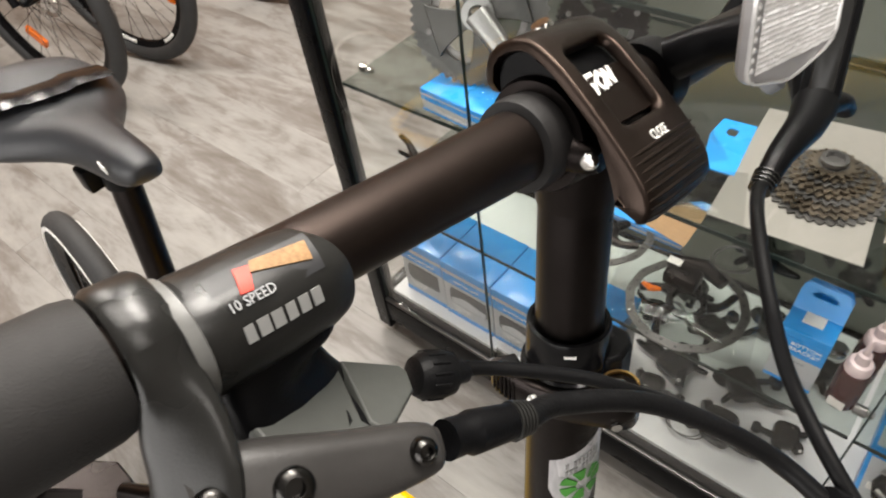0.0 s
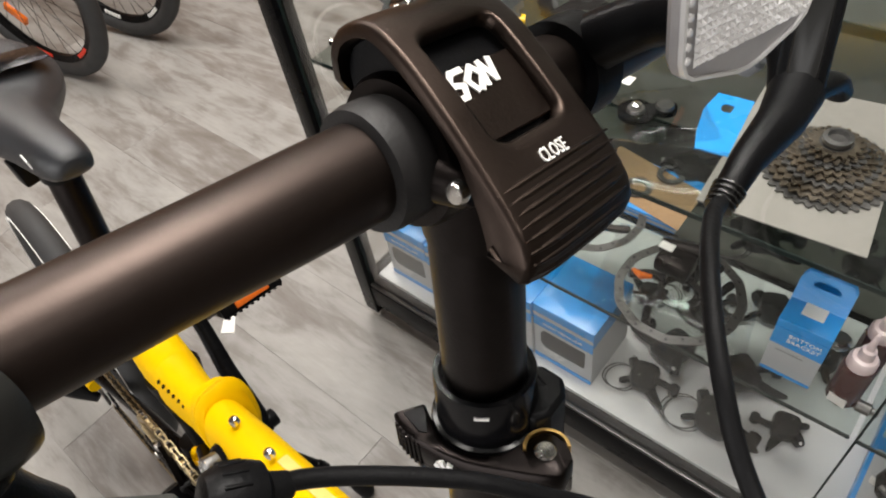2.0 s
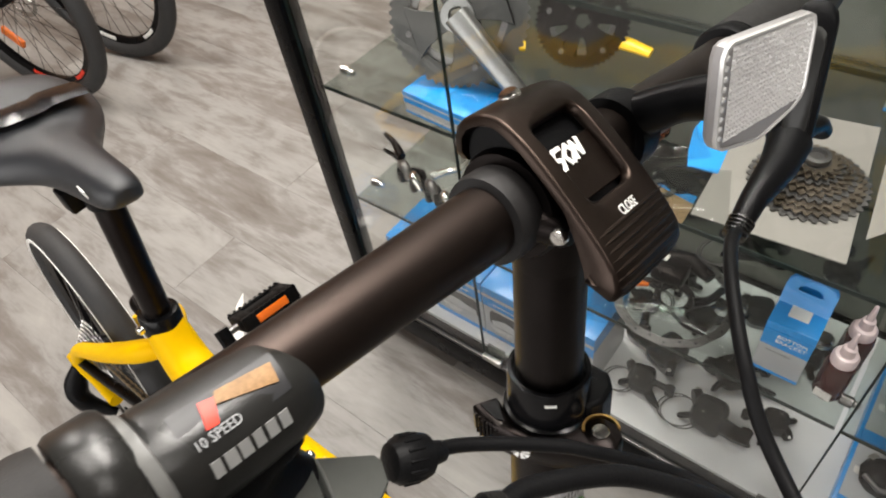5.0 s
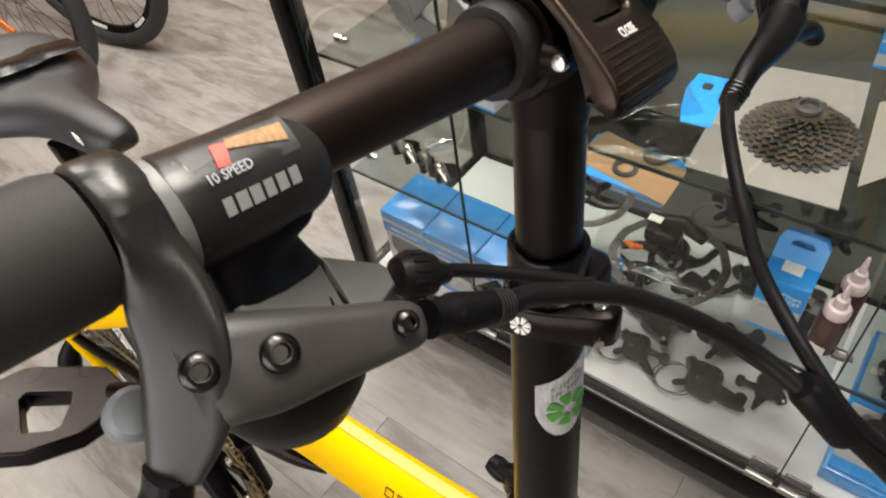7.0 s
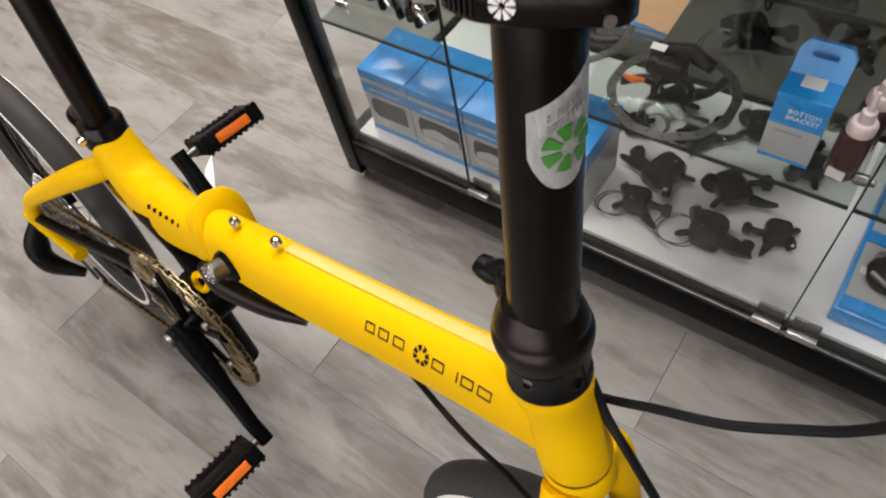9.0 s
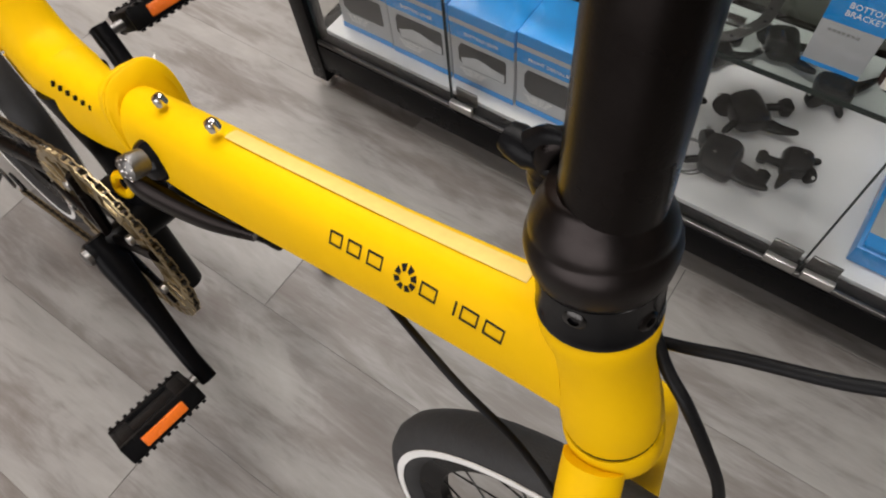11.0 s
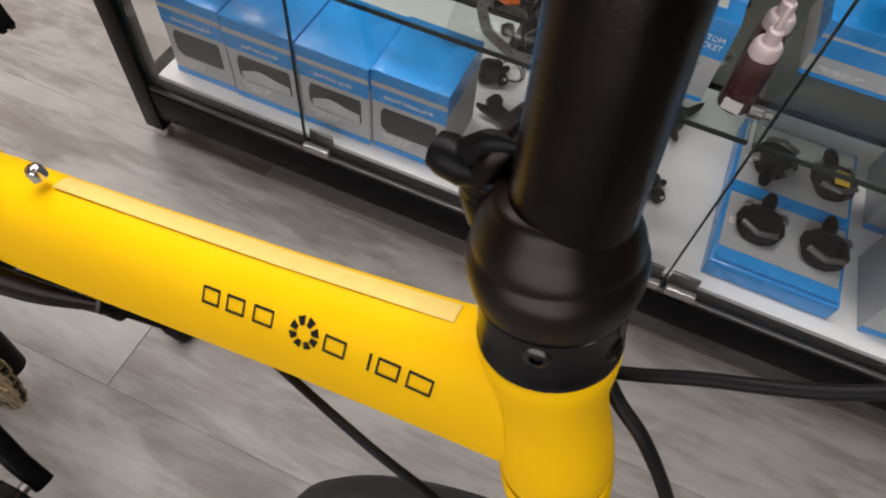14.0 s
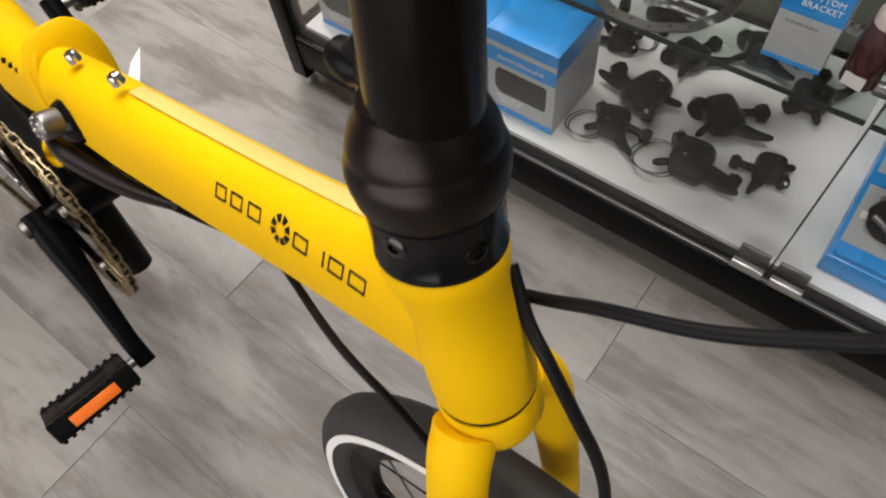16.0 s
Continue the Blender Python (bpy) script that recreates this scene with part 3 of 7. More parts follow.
part("bottom_bracket_shell", lathe([(0.021, -0.038), (0.023, -0.036), (0.023, 0.036), (0.021, 0.038)], axes(BY, BX, BBP), 24), BLACK_FRAME, rear_frame)
# hinge collar: two flared lips
hx = (B(-0.43, 0, 0.52) - B(-0.49, 0, 0.508)).normalized()
hm = axes(hx, BY, V((-0.474, 0.0950, 0.519)))
squarish = lambda c: math.copysign(abs(c) ** 0.78, c)
bm = bmesh.new()
for prof in ([(0.0560, -0.0220), (0.0575, -0.0130), (0.0615, -0.0075), (0.0670, -0.0045), (0.0685, -0.0018), (0.0675, -0.0006)], [(0.0675, 0.0006), (0.0685, 0.0016), (0.0665, 0.0036), (0.0600, 0.0050), (0.0560, 0.0072)]):
    rings = []
    for r, z in prof:
        ring = []
        for i in range(40):
            c, q = squarish(math.cos(2 * math.pi * i / 40)), squarish(math.sin(2 * math.pi * i / 40))
            ring.append(hm @ V(((0.52 if c > 0 else 0.45) * r * c, (0.71 + 0.06 * max(0.0, c)) * r * q, z)))
        rings.append(ring)
    loft(bm, rings, True)
hinge = part("frame_hinge", bm, YELLOW, rear_frame, "flared yellow folding hinge")
part("hinge_latch", tube(smooth_path([B(-0.485, -0.028, 0.484), B(-0.45, -0.034, 0.486), B(-0.40, -0.022, 0.474), B(-0.36, -0.006, 0.466)], 5), interp([0.014, 0.017, 0.013, 0.007], 16), 12, flat=0.55), BLACK, hinge, "black alloy hinge latch lever")
part("latch_boss", lathe([(0.019, -0.012), (0.0185, -0.002), (0.0150, 0.005), (0.009, 0.009), (0.004, 0.0095)], axes(-BY - BZ * 0.2, BZ, B(-0.436, -0.026, 0.519)), 24), BLACK_GLOSS, hinge, "rounded black latch boss")
nut_m = axes(-BY + BZ * 0.25, BZ, B(-0.434, -0.0400, 0.5300))
part("latch_nut", lathe([(0.0105, -0.010), (0.0110, 0.002), (0.0105, 0.005), (0.0070, 0.0075), (0.002, 0.008)], nut_m, 12), DARK_STEEL, hinge, "dark knurled latch nut")
for k in range(14):
    a, r = k * 2.4, 0.0028 * math.sqrt(k)
    part("nut_stud", lathe([(0.0013, 0.0), (0.0012, 0.0010), (0.0005, 0.0014)], nut_m @ Matrix.Translation((r * math.cos(a), r * math.sin(a), 0.0075 - 30 * r * r)), 7), CHROME, hinge)
for bx, by, bz in ((-0.429, 0.0925, 0.5745), (-0.364, 0.090, 0.5905)):
    part("rivet", lathe([(0.0050, -0.006), (0.0050, -0.001), (0.0042, 0.0012), (0.0022, 0.0022)], axes((-0.22, -0.05, 1), (1, 0, 0), (bx, by, bz - 0.001)), 14), CHROME, frame_part, "chrome rivet bolt")
# clear film strip on top of the main tube
bm = bmesh.new()
TUBE_X, TUBE_Y, TUBE_Z = (-0.40, -0.30, -0.20, -0.12, -0.075), (0.0875, 0.0845, 0.0815, 0.0785, 0.0765), (0.523, 0.547, 0.572, 0.594, 0.608)
TUBE_R, TUBE_F = (0.0448, 0.0418, 0.0397, 0.0397, 0.0400), (0.575, 0.59, 0.61, 0.63, 0.66)


def tube_section(x):
    """Middle, half height and half width of the main tube."""
    return tuple(float(np.interp(x, TUBE_X, q)) for q in (TUBE_Y, TUBE_Z, TUBE_R, TUBE_F))


def tube_top(x, v):
    yc, zc, r, f = tube_section(x)
    hgt = 1.033 * r * (1 - min(abs(v) / (r * f), 0.98) ** 2.15) ** (1 / 2.15)
    return V((x, yc + v + 0.13 * hgt, zc + hgt - 0.13 * v + 0.0002))


rows = [[tube_top(-0.356 + 0.240 * k / 11, w) for w in (-0.0020, 0.0008, 0.0036, 0.0064, 0.0090)] for k in range(12)]
for a, b in zip(rows, rows[1:]):
    va, vb = [bm.verts.new(p) for p in a], [bm.verts.new(p) for p in b]
    for i in range(4):
        bm.faces.new((va[i], va[i + 1], vb[i + 1], vb[i]))
bmesh.ops.remove_doubles(bm, verts=bm.verts, dist=1e-5)
bmesh.ops.solidify(bm, geom=bm.faces, thickness=0.0003)
part("protective_film", bm, FILM, frame_part, "strip of clear protective film")
# printed marks on the right face: a row of plain bars and a spoked ring
def frame_side(u, w):
    """A place on the right face of the main tube: along the print, and up from its middle line."""
    u *= 1.045
    x = -0.1765 + u * 0.975
    yc, zc, r, f = tube_section(x)
    z = 0.6040 + u * 0.222 + w
    k = min(abs((z - zc) / (1.033 * r)), 0.98)
    return V((x, yc + 0.13 * (z - zc) - r * f * (1 - k ** 2.15) ** (1 / 2.15) - 0.0016, z))


def side_bar(bm, u0, u1, w0, w1):
    ps = [frame_side(u0, w0), frame_side(u1, w0), frame_side(u1, w1), frame_side(u0, w1)]
    out = [p + V((0, -0.0003, 0.0)) for p in ps]
    loft(bm, [ps, out], True)


STROKE = 0.0010
for u0, u1 in ((-0.0622, -0.0520), (-0.0478, -0.0372), (-0.0322, -0.0208), (0.0072, 0.0186), (0.0345, 0.0455), (0.0492, 0.0612)):
    bm = bmesh.new()
    side_bar(bm, u0, u0 + STROKE, -0.0043, 0.0043)
    side_bar(bm, u1 - STROKE, u1, -0.0043, 0.0043)
    side_bar(bm, u0 + STROKE, u1 - STROKE, 0.0043 - STROKE, 0.0043)
    side_bar(bm, u0 + STROKE, u1 - STROKE, -0.0043, STROKE - 0.0043)
    part("maker_mark", bm, INK, frame_part, "plain black open box print", False)
bm = bmesh.new()
side_bar(bm, 0.0302, 0.0314, -0.0043, 0.0043)
part("maker_mark", bm, INK, frame_part, "plain black bar print", False)
bm = bmesh.new()
for k in range(8):
    a0, a1 = k * math.pi / 4 + 0.14, (k + 1) * math.pi / 4 - 0.14
    pts = [(0.0042, a0), (0.0080, a0), (0.0080, a1), (0.0042, a1)]
    ps = [frame_side(-0.0035 + r * math.cos(a), r * math.sin(a)) for r, a in pts]
    loft(bm, [ps, [p + V((0, -0.0003, 0)) for p in ps]], True)
part("wheel_emblem", bm, INK, frame_part, "round black spoked emblem", False, kind="stuff")
bm = bmesh.new()
for k in range(6):
    x = -0.5775 + k * 0.0105
    ps = []
    for dx, deg in ((0, 32), (0.0022, 32), (0.0022, 39), (0, 39)):
        f = (x + dx + 0.59) / 0.06
        r, flat = 0.050 - 0.011 * f + 0.0006, 0.56 + 0.02 * f
        ps.append(B(x + dx, -r * flat * math.cos(radians(deg)) ** 0.833, 0.483 + 0.010 * f + r * math.sin(radians(deg)) ** 0.833))
    out = (ps[1] - ps[0]).cross(ps[3] - ps[0]).normalized() * 0.0012
    loft(bm, [[p - out for p in ps], [p + out for p in ps]])
part("model_mark", bm, INK, rear_frame, "row of small plain bars", False, kind="stuff")
# seat clamp, seat post, saddle
sd = (B(-0.685, 0.006, 0.76) - B(-0.667, 0, 0.554)).normalized()
seat_clamp = part("seat_clamp", lathe([(0.0235, -0.006), (0.0255, -0.004), (0.0255, 0.019), (0.0240, 0.022), (0.0195, 0.0225)], axes(sd, BX, SEAT_T), 28), BLACK_GLOSS, bike, "black seat post clamp")
part("clamp_lever", tube(smooth_path([SEAT_T + sd * 0.012 + V((-0.028, -0.010, 0)), SEAT_T + sd * 0.012 + V((-0.045, -0.005, 0.004)), SEAT_T + sd * 0.010 + V((-0.052, 0.02, 0.004))], 5), 0.007, 10), BLACK, seat_clamp)
part("clamp_bolt", lathe([(0.006, 0), (0.006, 0.006), (0.003, 0.008)], axes(-BY, BZ, SEAT_T + sd * 0.010 - BY * 0.025), 12), CHROME, seat_clamp, "chrome bolt")
seat_post = part("seat_post", tube([SEAT_T - sd * 0.02, SEAT_T + sd * 0.212], 0.0168, 28), BLACK, bike, "black seat post")
PT = SEAT_T + sd * 0.212
part("post_head", lathe([(0.0195, -0.03), (0.0205, -0.028), (0.0205, 0.0), (0.014, 0.006)], axes(sd, BX, PT), 24), PLASTIC, seat_post)
part("light_bracket", box((0, 0, 0), (0.022, 0.03, 0.030), Matrix.Translation(PT - sd * 0.018 + V((-0.028, -0.018, 0))), 0.003), PLASTIC, seat_post)
part("rail_clamp", box((0, 0, 0), (0.040, 0.036, 0.022), axes(sd, BX, PT + sd * 0.012), 0.004), PLASTIC, seat_post)

def saddle_shape():
    """Rows from the nose to the tail: width, top, and a curved skirt."""
    rows = []
    spec = [(0.000, 0.010, 0.800, 0.788), (-0.006, 0.019, 0.806, 0.778), (-0.025, 0.0245, 0.811, 0.772), (-0.060, 0.027, 0.813, 0.770), (-0.100, 0.032, 0.812, 0.768), (-0.130, 0.046, 0.812, 0.764), (-0.158, 0.070, 0.814, 0.760), (-0.185, 0.093, 0.819, 0.758), (-0.215, 0.104, 0.826, 0.760), (-0.245, 0.104, 0.832, 0.766), (-0.268, 0.092, 0.833, 0.776), (-0.280, 0.062, 0.826, 0.792)]
    for dx, hw, top, low in spec:
        ring = []
        for i in range(22):
            a = 2 * math.pi * i / 22
            ca, sa = math.cos(a), math.sin(a)
            w = math.copysign(abs(ca) ** 0.75, ca) * hw
            mid = low + (top - low) * 0.45
            z = mid + (top - mid) * abs(sa) ** 0.8 if sa >= 0 else mid - (mid - low) * abs(sa) ** 0.5
            z -= 0.32 * abs(w) ** 1.3 * (1 if sa > 0 else 0)
            if sa > 0.9 and hw > 0.06:
                z -= 0.004
            ring.append(B(-0.584 + dx, (w if w < 0 else w * (1 - 0.16 * min(1, -dx / 0.15))) + 0.004 - 0.016 * min(1, -dx / 0.2), z + 0.002))
        rows.append(ring)
    return loft(bmesh.new(), rows, True)


saddle = part("saddle", saddle_shape(), SADDLE, bike, "black padded vinyl saddle")
sub = saddle.modifiers.new("smooth", "SUBSURF")
sub.levels = sub.render_levels = 1
band_pts = [B(-0.584 - 0.185 - 0.02 * abs(w) / 0.08, w * (1.14 if w < 0 else 0.95) - 0.011, 0.8215 - 0.32 * abs(w) ** 1.3 - (0.003 if abs(w) < 0.02 else 0)) for w in [(-0.078 + 0.156 * k / 16) for k in range(17)]]
bm = bmesh.new()
rows = [[p + V((0.017, 0, 0.0016)), p + V((0.006, 0, 0.0042)), p + V((-0.008, 0, 0.0048)), p + V((-0.024, 0, 0.0028))] for p in band_pts]
prev = None
for r in rows:
    vs = [bm.verts.new(p) for p in r]
    if prev:
        for i in range(3):
            bm.faces.new((prev[i], prev[i + 1], vs[i + 1], vs[i]))
    prev = vs
bmesh.ops.solidify(bm, geom=bm.faces, thickness=0.004)
part("patent_band", bm, SADDLE_PATENT, saddle, "shiny black patent band")
for s in (-1, 1):
    part("saddle_rail", tube(smooth_path([B(-0.618, 0.002 + s * 0.012, 0.784), B(-0.648, 0.002 + s * 0.020, 0.776), B(-0.718, 0.002 + s * 0.022, 0.774), B(-0.798, 0.002 + s * 0.040, 0.780)], 5), 0.0035, 8), DARK_STEEL, saddle)
bm = bmesh.new()
for k in range(3):
    add_box(bm, (0, 0, 0), (0.004, 0.001, 0.009), Matrix.Translation(B(-0.622 + k * 0.0055, -0.0245, 0.799)))
part("saddle_mark", bm, WHITE_INK, saddle, "small white bars", False, kind="stuff")
# stays
for s in (-1, 1):
    ax = B(REAR_X, s * 0.062, WR)
    part("chain_stay", tube(smooth_path([BBP + BY * (s * 0.030) + BX * -0.02, B(-0.72, s * 0.042, 0.318), B(-0.92, s * 0.055, 0.27), ax], 6), interp([0.015, 0.013, 0.012, 0.010], 19), 14, flat=0.75), BLACK_FRAME, rear_frame, "black chain stay")
    part("dropout", tube(smooth_path([ax + V((-0.012, 0, 0.012)), ax + V((0.0, 0, -0.010)), ax + V((0.03, 0, -0.028)), B(REAR_X + 0.105, s * 0.058, 0.215)], 5), interp([0.010, 0.014, 0.013, 0.0125], 16), 14), YELLOW, rear_frame, "yellow dropout end")
    part("seat_stay", tube(smooth_path([SEAT_T - sd * 0.040 + BY * (s * 0.004) - BX * 0.006, B(-0.705, s * (0.038 if s < 0 else 0.020), 0.500), B(-0.82, s * 0.056, 0.425), B(-0.97, s * 0.060, 0.318), ax], 6), interp([0.015, 0.016, 0.014, 0.012, 0.011], 25), 14), YELLOW, rear_frame, "yellow seat stay")
# cranks, chainring, chain, cassette
CA = math.atan2(0.24 - 0.36, -0.437 + 0.5626) - 0.06
crank_m = axes(BY, BX, BBP) @ Matrix.Diagonal((1, -1, 1, 1))
chainset = part("chainset", lathe([(0.012, -0.085), (0.013, -0.083), (0.013, -0.05), (0.013, 0.05), (0.013, 0.083), (0.012, 0.085)], crank_m, 18), PLASTIC, bike, "black chainset")
CRR = 0.110
bm = bmesh.new()
add_ring(bm, toothed(CRR - 0.0045, CRR + 0.001, 52), toothed(CRR * 0.86, CRR * 0.86, 52), 0.0045, crank_m @ Matrix.Translation((0, 0, -0.050)))
for k in range(20):
    a = 2 * math.pi * k / 20
    q = crank_m @ Matrix.Translation((CRR * 0.80 * math.cos(a), CRR * 0.80 * math.sin(a), -0.0525)) @ Matrix.Rotation(a, 4, "Z")
    add_box(bm, (0, 0, 0), (CRR * 0.24, 0.006, 0.003), q)
add_ring(bm, circle(CRR * 0.70, 52), circle(CRR * 0.62, 52), 0.0045, crank_m @ Matrix.Translation((0, 0, -0.050)))
part("chainring", bm, CHAIN, chainset, "gold-brown toothed chainring with openings")
bm = bmesh.new()
for i in range(5):
    a = CA + i * 2 * math.pi / 5
    add_tube(bm, [crank_m @ V((0.012 * math.cos(a), 0.012 * math.sin(a), -0.056)), crank_m @ V((CRR * 0.84 * math.cos(a), CRR * 0.84 * math.sin(a), -0.053))], 0.008, 8, flat=0.5)
part("spider", bm, BLACK, chainset, "black spider arms")
for i in range(5):
    a = CA + 0.25 + i * 2 * math.pi / 5
    part("spider_bolt", lathe([(0.0055, -0.002), (0.0055, 0.003), (0.0035, 0.004)], crank_m @ Matrix.Translation((CRR * 0.66 * math.cos(a), CRR * 0.66 * math.sin(a), -0.056)) @ pose(0, 0, 0, 180), 12), STEEL, chainset, "steel chainring bolt")
# chain: links along upper and lower run and round the ring
RAX = B(REAR_X, 0, WR)
CASS_R = 0.032
chain_pts = []
for k in range(33):
    a = math.pi * 0.53 - k / 32 * math.pi * 1.06
    chain_pts.append(crank_m @ V((CRR * math.cos(a), CRR * math.sin(a), -0.050)))
rear_m = axes(BY, BX, RAX) @ Matrix.Diagonal((1, -1, 1, 1))
top_r, low_r = rear_m @ V((0.0, CASS_R, -0.040)), B(REAR_X + 0.055, -0.047, 0.096)
first, last = chain_pts[0].copy(), chain_pts[-1].copy()
up_n, low_n = round((first - top_r).length / 0.0112), round((low_r - last).length / 0.0112)
up_run = [top_r.lerp(first, k / up_n) for k in range(up_n)]
low_run = [last.lerp(low_r, k / low_n) for k in range(1, low_n + 1)]
loop = up_run + chain_pts + low_run
dense = [loop[0]]
for p in loop[1:]:
    if (p - dense[-1]).length > 0.0108:
        dense.append(p)
plates, rollers = bmesh.new(), bmesh.new()
for k, (a, b) in enumerate(zip(dense, dense[1:])):
    m = axes(BY, (b - a).normalized(), (a + b) / 2)
    for side in (-1, 1):
        add_box(plates, (0, 0, side * (0.0036 if k % 2 else 0.0023)), ((b - a).length * 1.22, 0.0082, 0.0011), m)
    add_tube(rollers, [m @ V((-(b - a).length / 2, 0, -0.0030)), m @ V((-(b - a).length / 2, 0, 0.0030))], 0.0034, 6)
part("chain", plates, CHAIN, chainset, "gold-brown chain link plates", False, kind="stuff")
part("chain_core", rollers, CHAIN_DARK, chainset, "dark oiled chain rollers", False, kind="stuff")
for s, a in ((-1, CA), (1, CA + math.pi)):
    m = crank_m @ Matrix.Translation((0, 0, -0.072 if s < 0 else 0.062))
    ln = 0.172 if s < 0 else 0.166
    e0, e1 = V((math.cos(a), math.sin(a), 0)), V((-math.sin(a), math.cos(a), 0))
    pts = [m @ (e0 * t + V((0, 0, s * z))) for t, z in ((-0.012, 0.0), (0.02, 0.0), (0.09, 0.006), (0.15, 0.012), (ln + 0.010, 0.013))]
    arm = part("crank_arm", tube(pts, [0.012, 0.0165, 0.0115, 0.0100, 0.0100], 16, up=BY, flat=[1.0, 1.0, 1.0, 1.0, 1.0], power=3), BLACK_FRAME, chainset, "black crank arm")
    part("crank_bolt", lathe([(0.010, 0.0), (0.010, 0.012), (0.006, 0.014)], m @ pose(0, 0, 0, 0 if s > 0 else 180) @ Matrix.Translation((0, 0, 0.006)), 14), DARK_STEEL, arm)
    pc = m @ (e0 * ln + V((0, 0, -0.072 if s < 0 else 0.080)))
    part("pedal_axle", tube([m @ (e0 * ln + V((0, 0, s * 0.010))), pc], 0.0055, 10), DARK_STEEL, arm)
    # pedal body lies across, tilted
    tilt = V((0.80, 0.0, 0.60)) if s < 0 else V((0.86, 0.0, 0.50))
    pm = axes(tilt.cross(BY), tilt, pc + BY * (s * 0.004))
    bm = bmesh.new()
    for sy in (-1, 1):
        add_box(bm, (sy * 0.026, 0, 0), (0.008, 0.094, 0.024), pm, 0.002)
        add_box(bm, (0, sy * 0.043, 0), (0.052, 0.008, 0.022), pm, 0.002)
        for k in range(10):
            for sz in (-1, 1):
                add_box(bm, (sy * 0.029, -0.042 + k * 0.0093, sz * 0.012), (0.005, 0.0040, 0.003), pm)
    add_box(bm, (0, 0, 0), (0.030, 0.090, 0.021), pm, 0.003)
    for sx in (-1, 1):
        add_box(bm, (0, sx * 0.034, 0), (0.050, 0.018, 0.0225), pm, 0.003)
    for k in range(6):
        add_box(bm, (0.0, -0.03 + k * 0.012, 0.0), (0.050, 0.003, 0.014), pm)
    pedal = part("pedal", bm, PLASTIC, chainset, "black plastic platform pedal")
    for sy in (-1, 1):
        part("pedal_reflector", box((sy * 0.0305, 0, 0), (0.003, 0.052, 0.0125), pm, 0.0008), ORANGE, pedal, "orange pedal reflector")
bm = bmesh.new()
for k, r in enumerate((0.026, 0.030, 0.034, 0.038, 0.042, 0.047, 0.052, 0.057)):
    z = -0.052 + k * 0.0045
    add_ring(bm, toothed(r - 0.002, r + 0.002, 14 + k * 2), toothed(r * 0.6, r * 0.6, 14 + k * 2), 0.002, rear_m @ Matrix.Translation((0, 0, z)))
part("cassette", bm, STEEL, rear_wheel, "dark steel sprocket cassette")
mech = part("rear_derailleur", tube(smooth_path([B(REAR_X, -0.066, 0.235), B(REAR_X - 0.005, -0.086, 0.195), B(REAR_X + 0.005, -0.090, 0.155), B(REAR_X + 0.045, -0.060, 0.125)], 5), interp([0.012, 0.021, 0.023, 0.010], 16), 12, flat=0.8), PLASTIC, bike, "black rear derailleur")
for px, pz in ((REAR_X + 0.03, 0.168), (REAR_X + 0.055, 0.110)):
    bm = bmesh.new()
    add_ring(bm, toothed(0.016, 0.019, 11), toothed(0.006, 0.006, 11), 0.003, axes(BY, BX, B(px, -0.045, pz)))
    part("jockey_wheel", bm, PLASTIC, mech)
part("derailleur_cage", tube([B(REAR_X + 0.028, -0.052, 0.172), B(REAR_X + 0.056, -0.052, 0.108)], 0.008, 10, flat=0.3), DARK_STEEL, mech)
# black tube hanging below the bottom bracket
part("pump_tube", tube([V((-0.600, 0.064, 0.37)), V((-0.563, 0.043, 0.208))], [0.0180, 0.0185], 24), PLASTIC, rear_frame, "thick black lower seat post end")
part("cable_loop", tube(smooth_path([B(-0.500, -0.022, 0.455), B(-0.506, -0.032, 0.434), B(-0.522, -0.034, 0.432), B(-0.520, -0.030, 0.448), B(-0.505, -0.024, 0.452)], 4), 0.004, 8), YELLOW, rear_frame, "small yellow cable eyelet")
# kickstand
ks = part("kickstand", tube([B(-0.640, 0.030, 0.270), V((-0.5735, 0.1745, 0.103)), V((-0.5705, 0.1765, 0.098))], [0.0125, 0.0120, 0.0105], 16), BLACK_FRAME, bike, "black alloy kickstand")
part("stand_collar", tube([V((-0.5760, 0.1725, 0.109)), V((-0.5690, 0.1775, 0.094))], 0.0135, 16), PLASTIC, ks, "black adjuster collar")
part("stand_rod", tube([V((-0.5710, 0.1760, 0.099)), V((-0.5375, 0.2020, 0.034))], 0.0070, 14), BLACK_FRAME, ks)
part("stand_foot", tube([V((-0.5400, 0.2000, 0.039)), V((-0.5365, 0.2030, 0.032)), V((-0.5290, 0.2085, 0.016)), V((-0.5245, 0.2110, 0.006)), V((-0.5235, 0.2120, 0.003))], [0.0090, 0.0115, 0.0140, 0.0135, 0.0110], 16), RUBBER, ks, "black rubber foot")
part("stand_bolt", lathe([(0.0045, 0), (0.0045, 0.008), (0.0030, 0.010)], axes((0, -0.2, 1), (1, 0, 0), (-0.574, 0.1745, 0.114)), 10), CHROME, ks, "small chrome bolt")

# ---- handlepost ----
AX0, AX1 = V((-0.0840, 0.0790, 0.680)), V((-0.1145, 0.1400, 1.030))
pd = (AX1 - AX0).normalized()


def on_post(z):
    return AX0 + pd * ((z - AX0.z) / pd.z)


post_m = axes(pd, (1, 0, 0), AX0)


def h(z):
    return (z - AX0.z) / pd.z


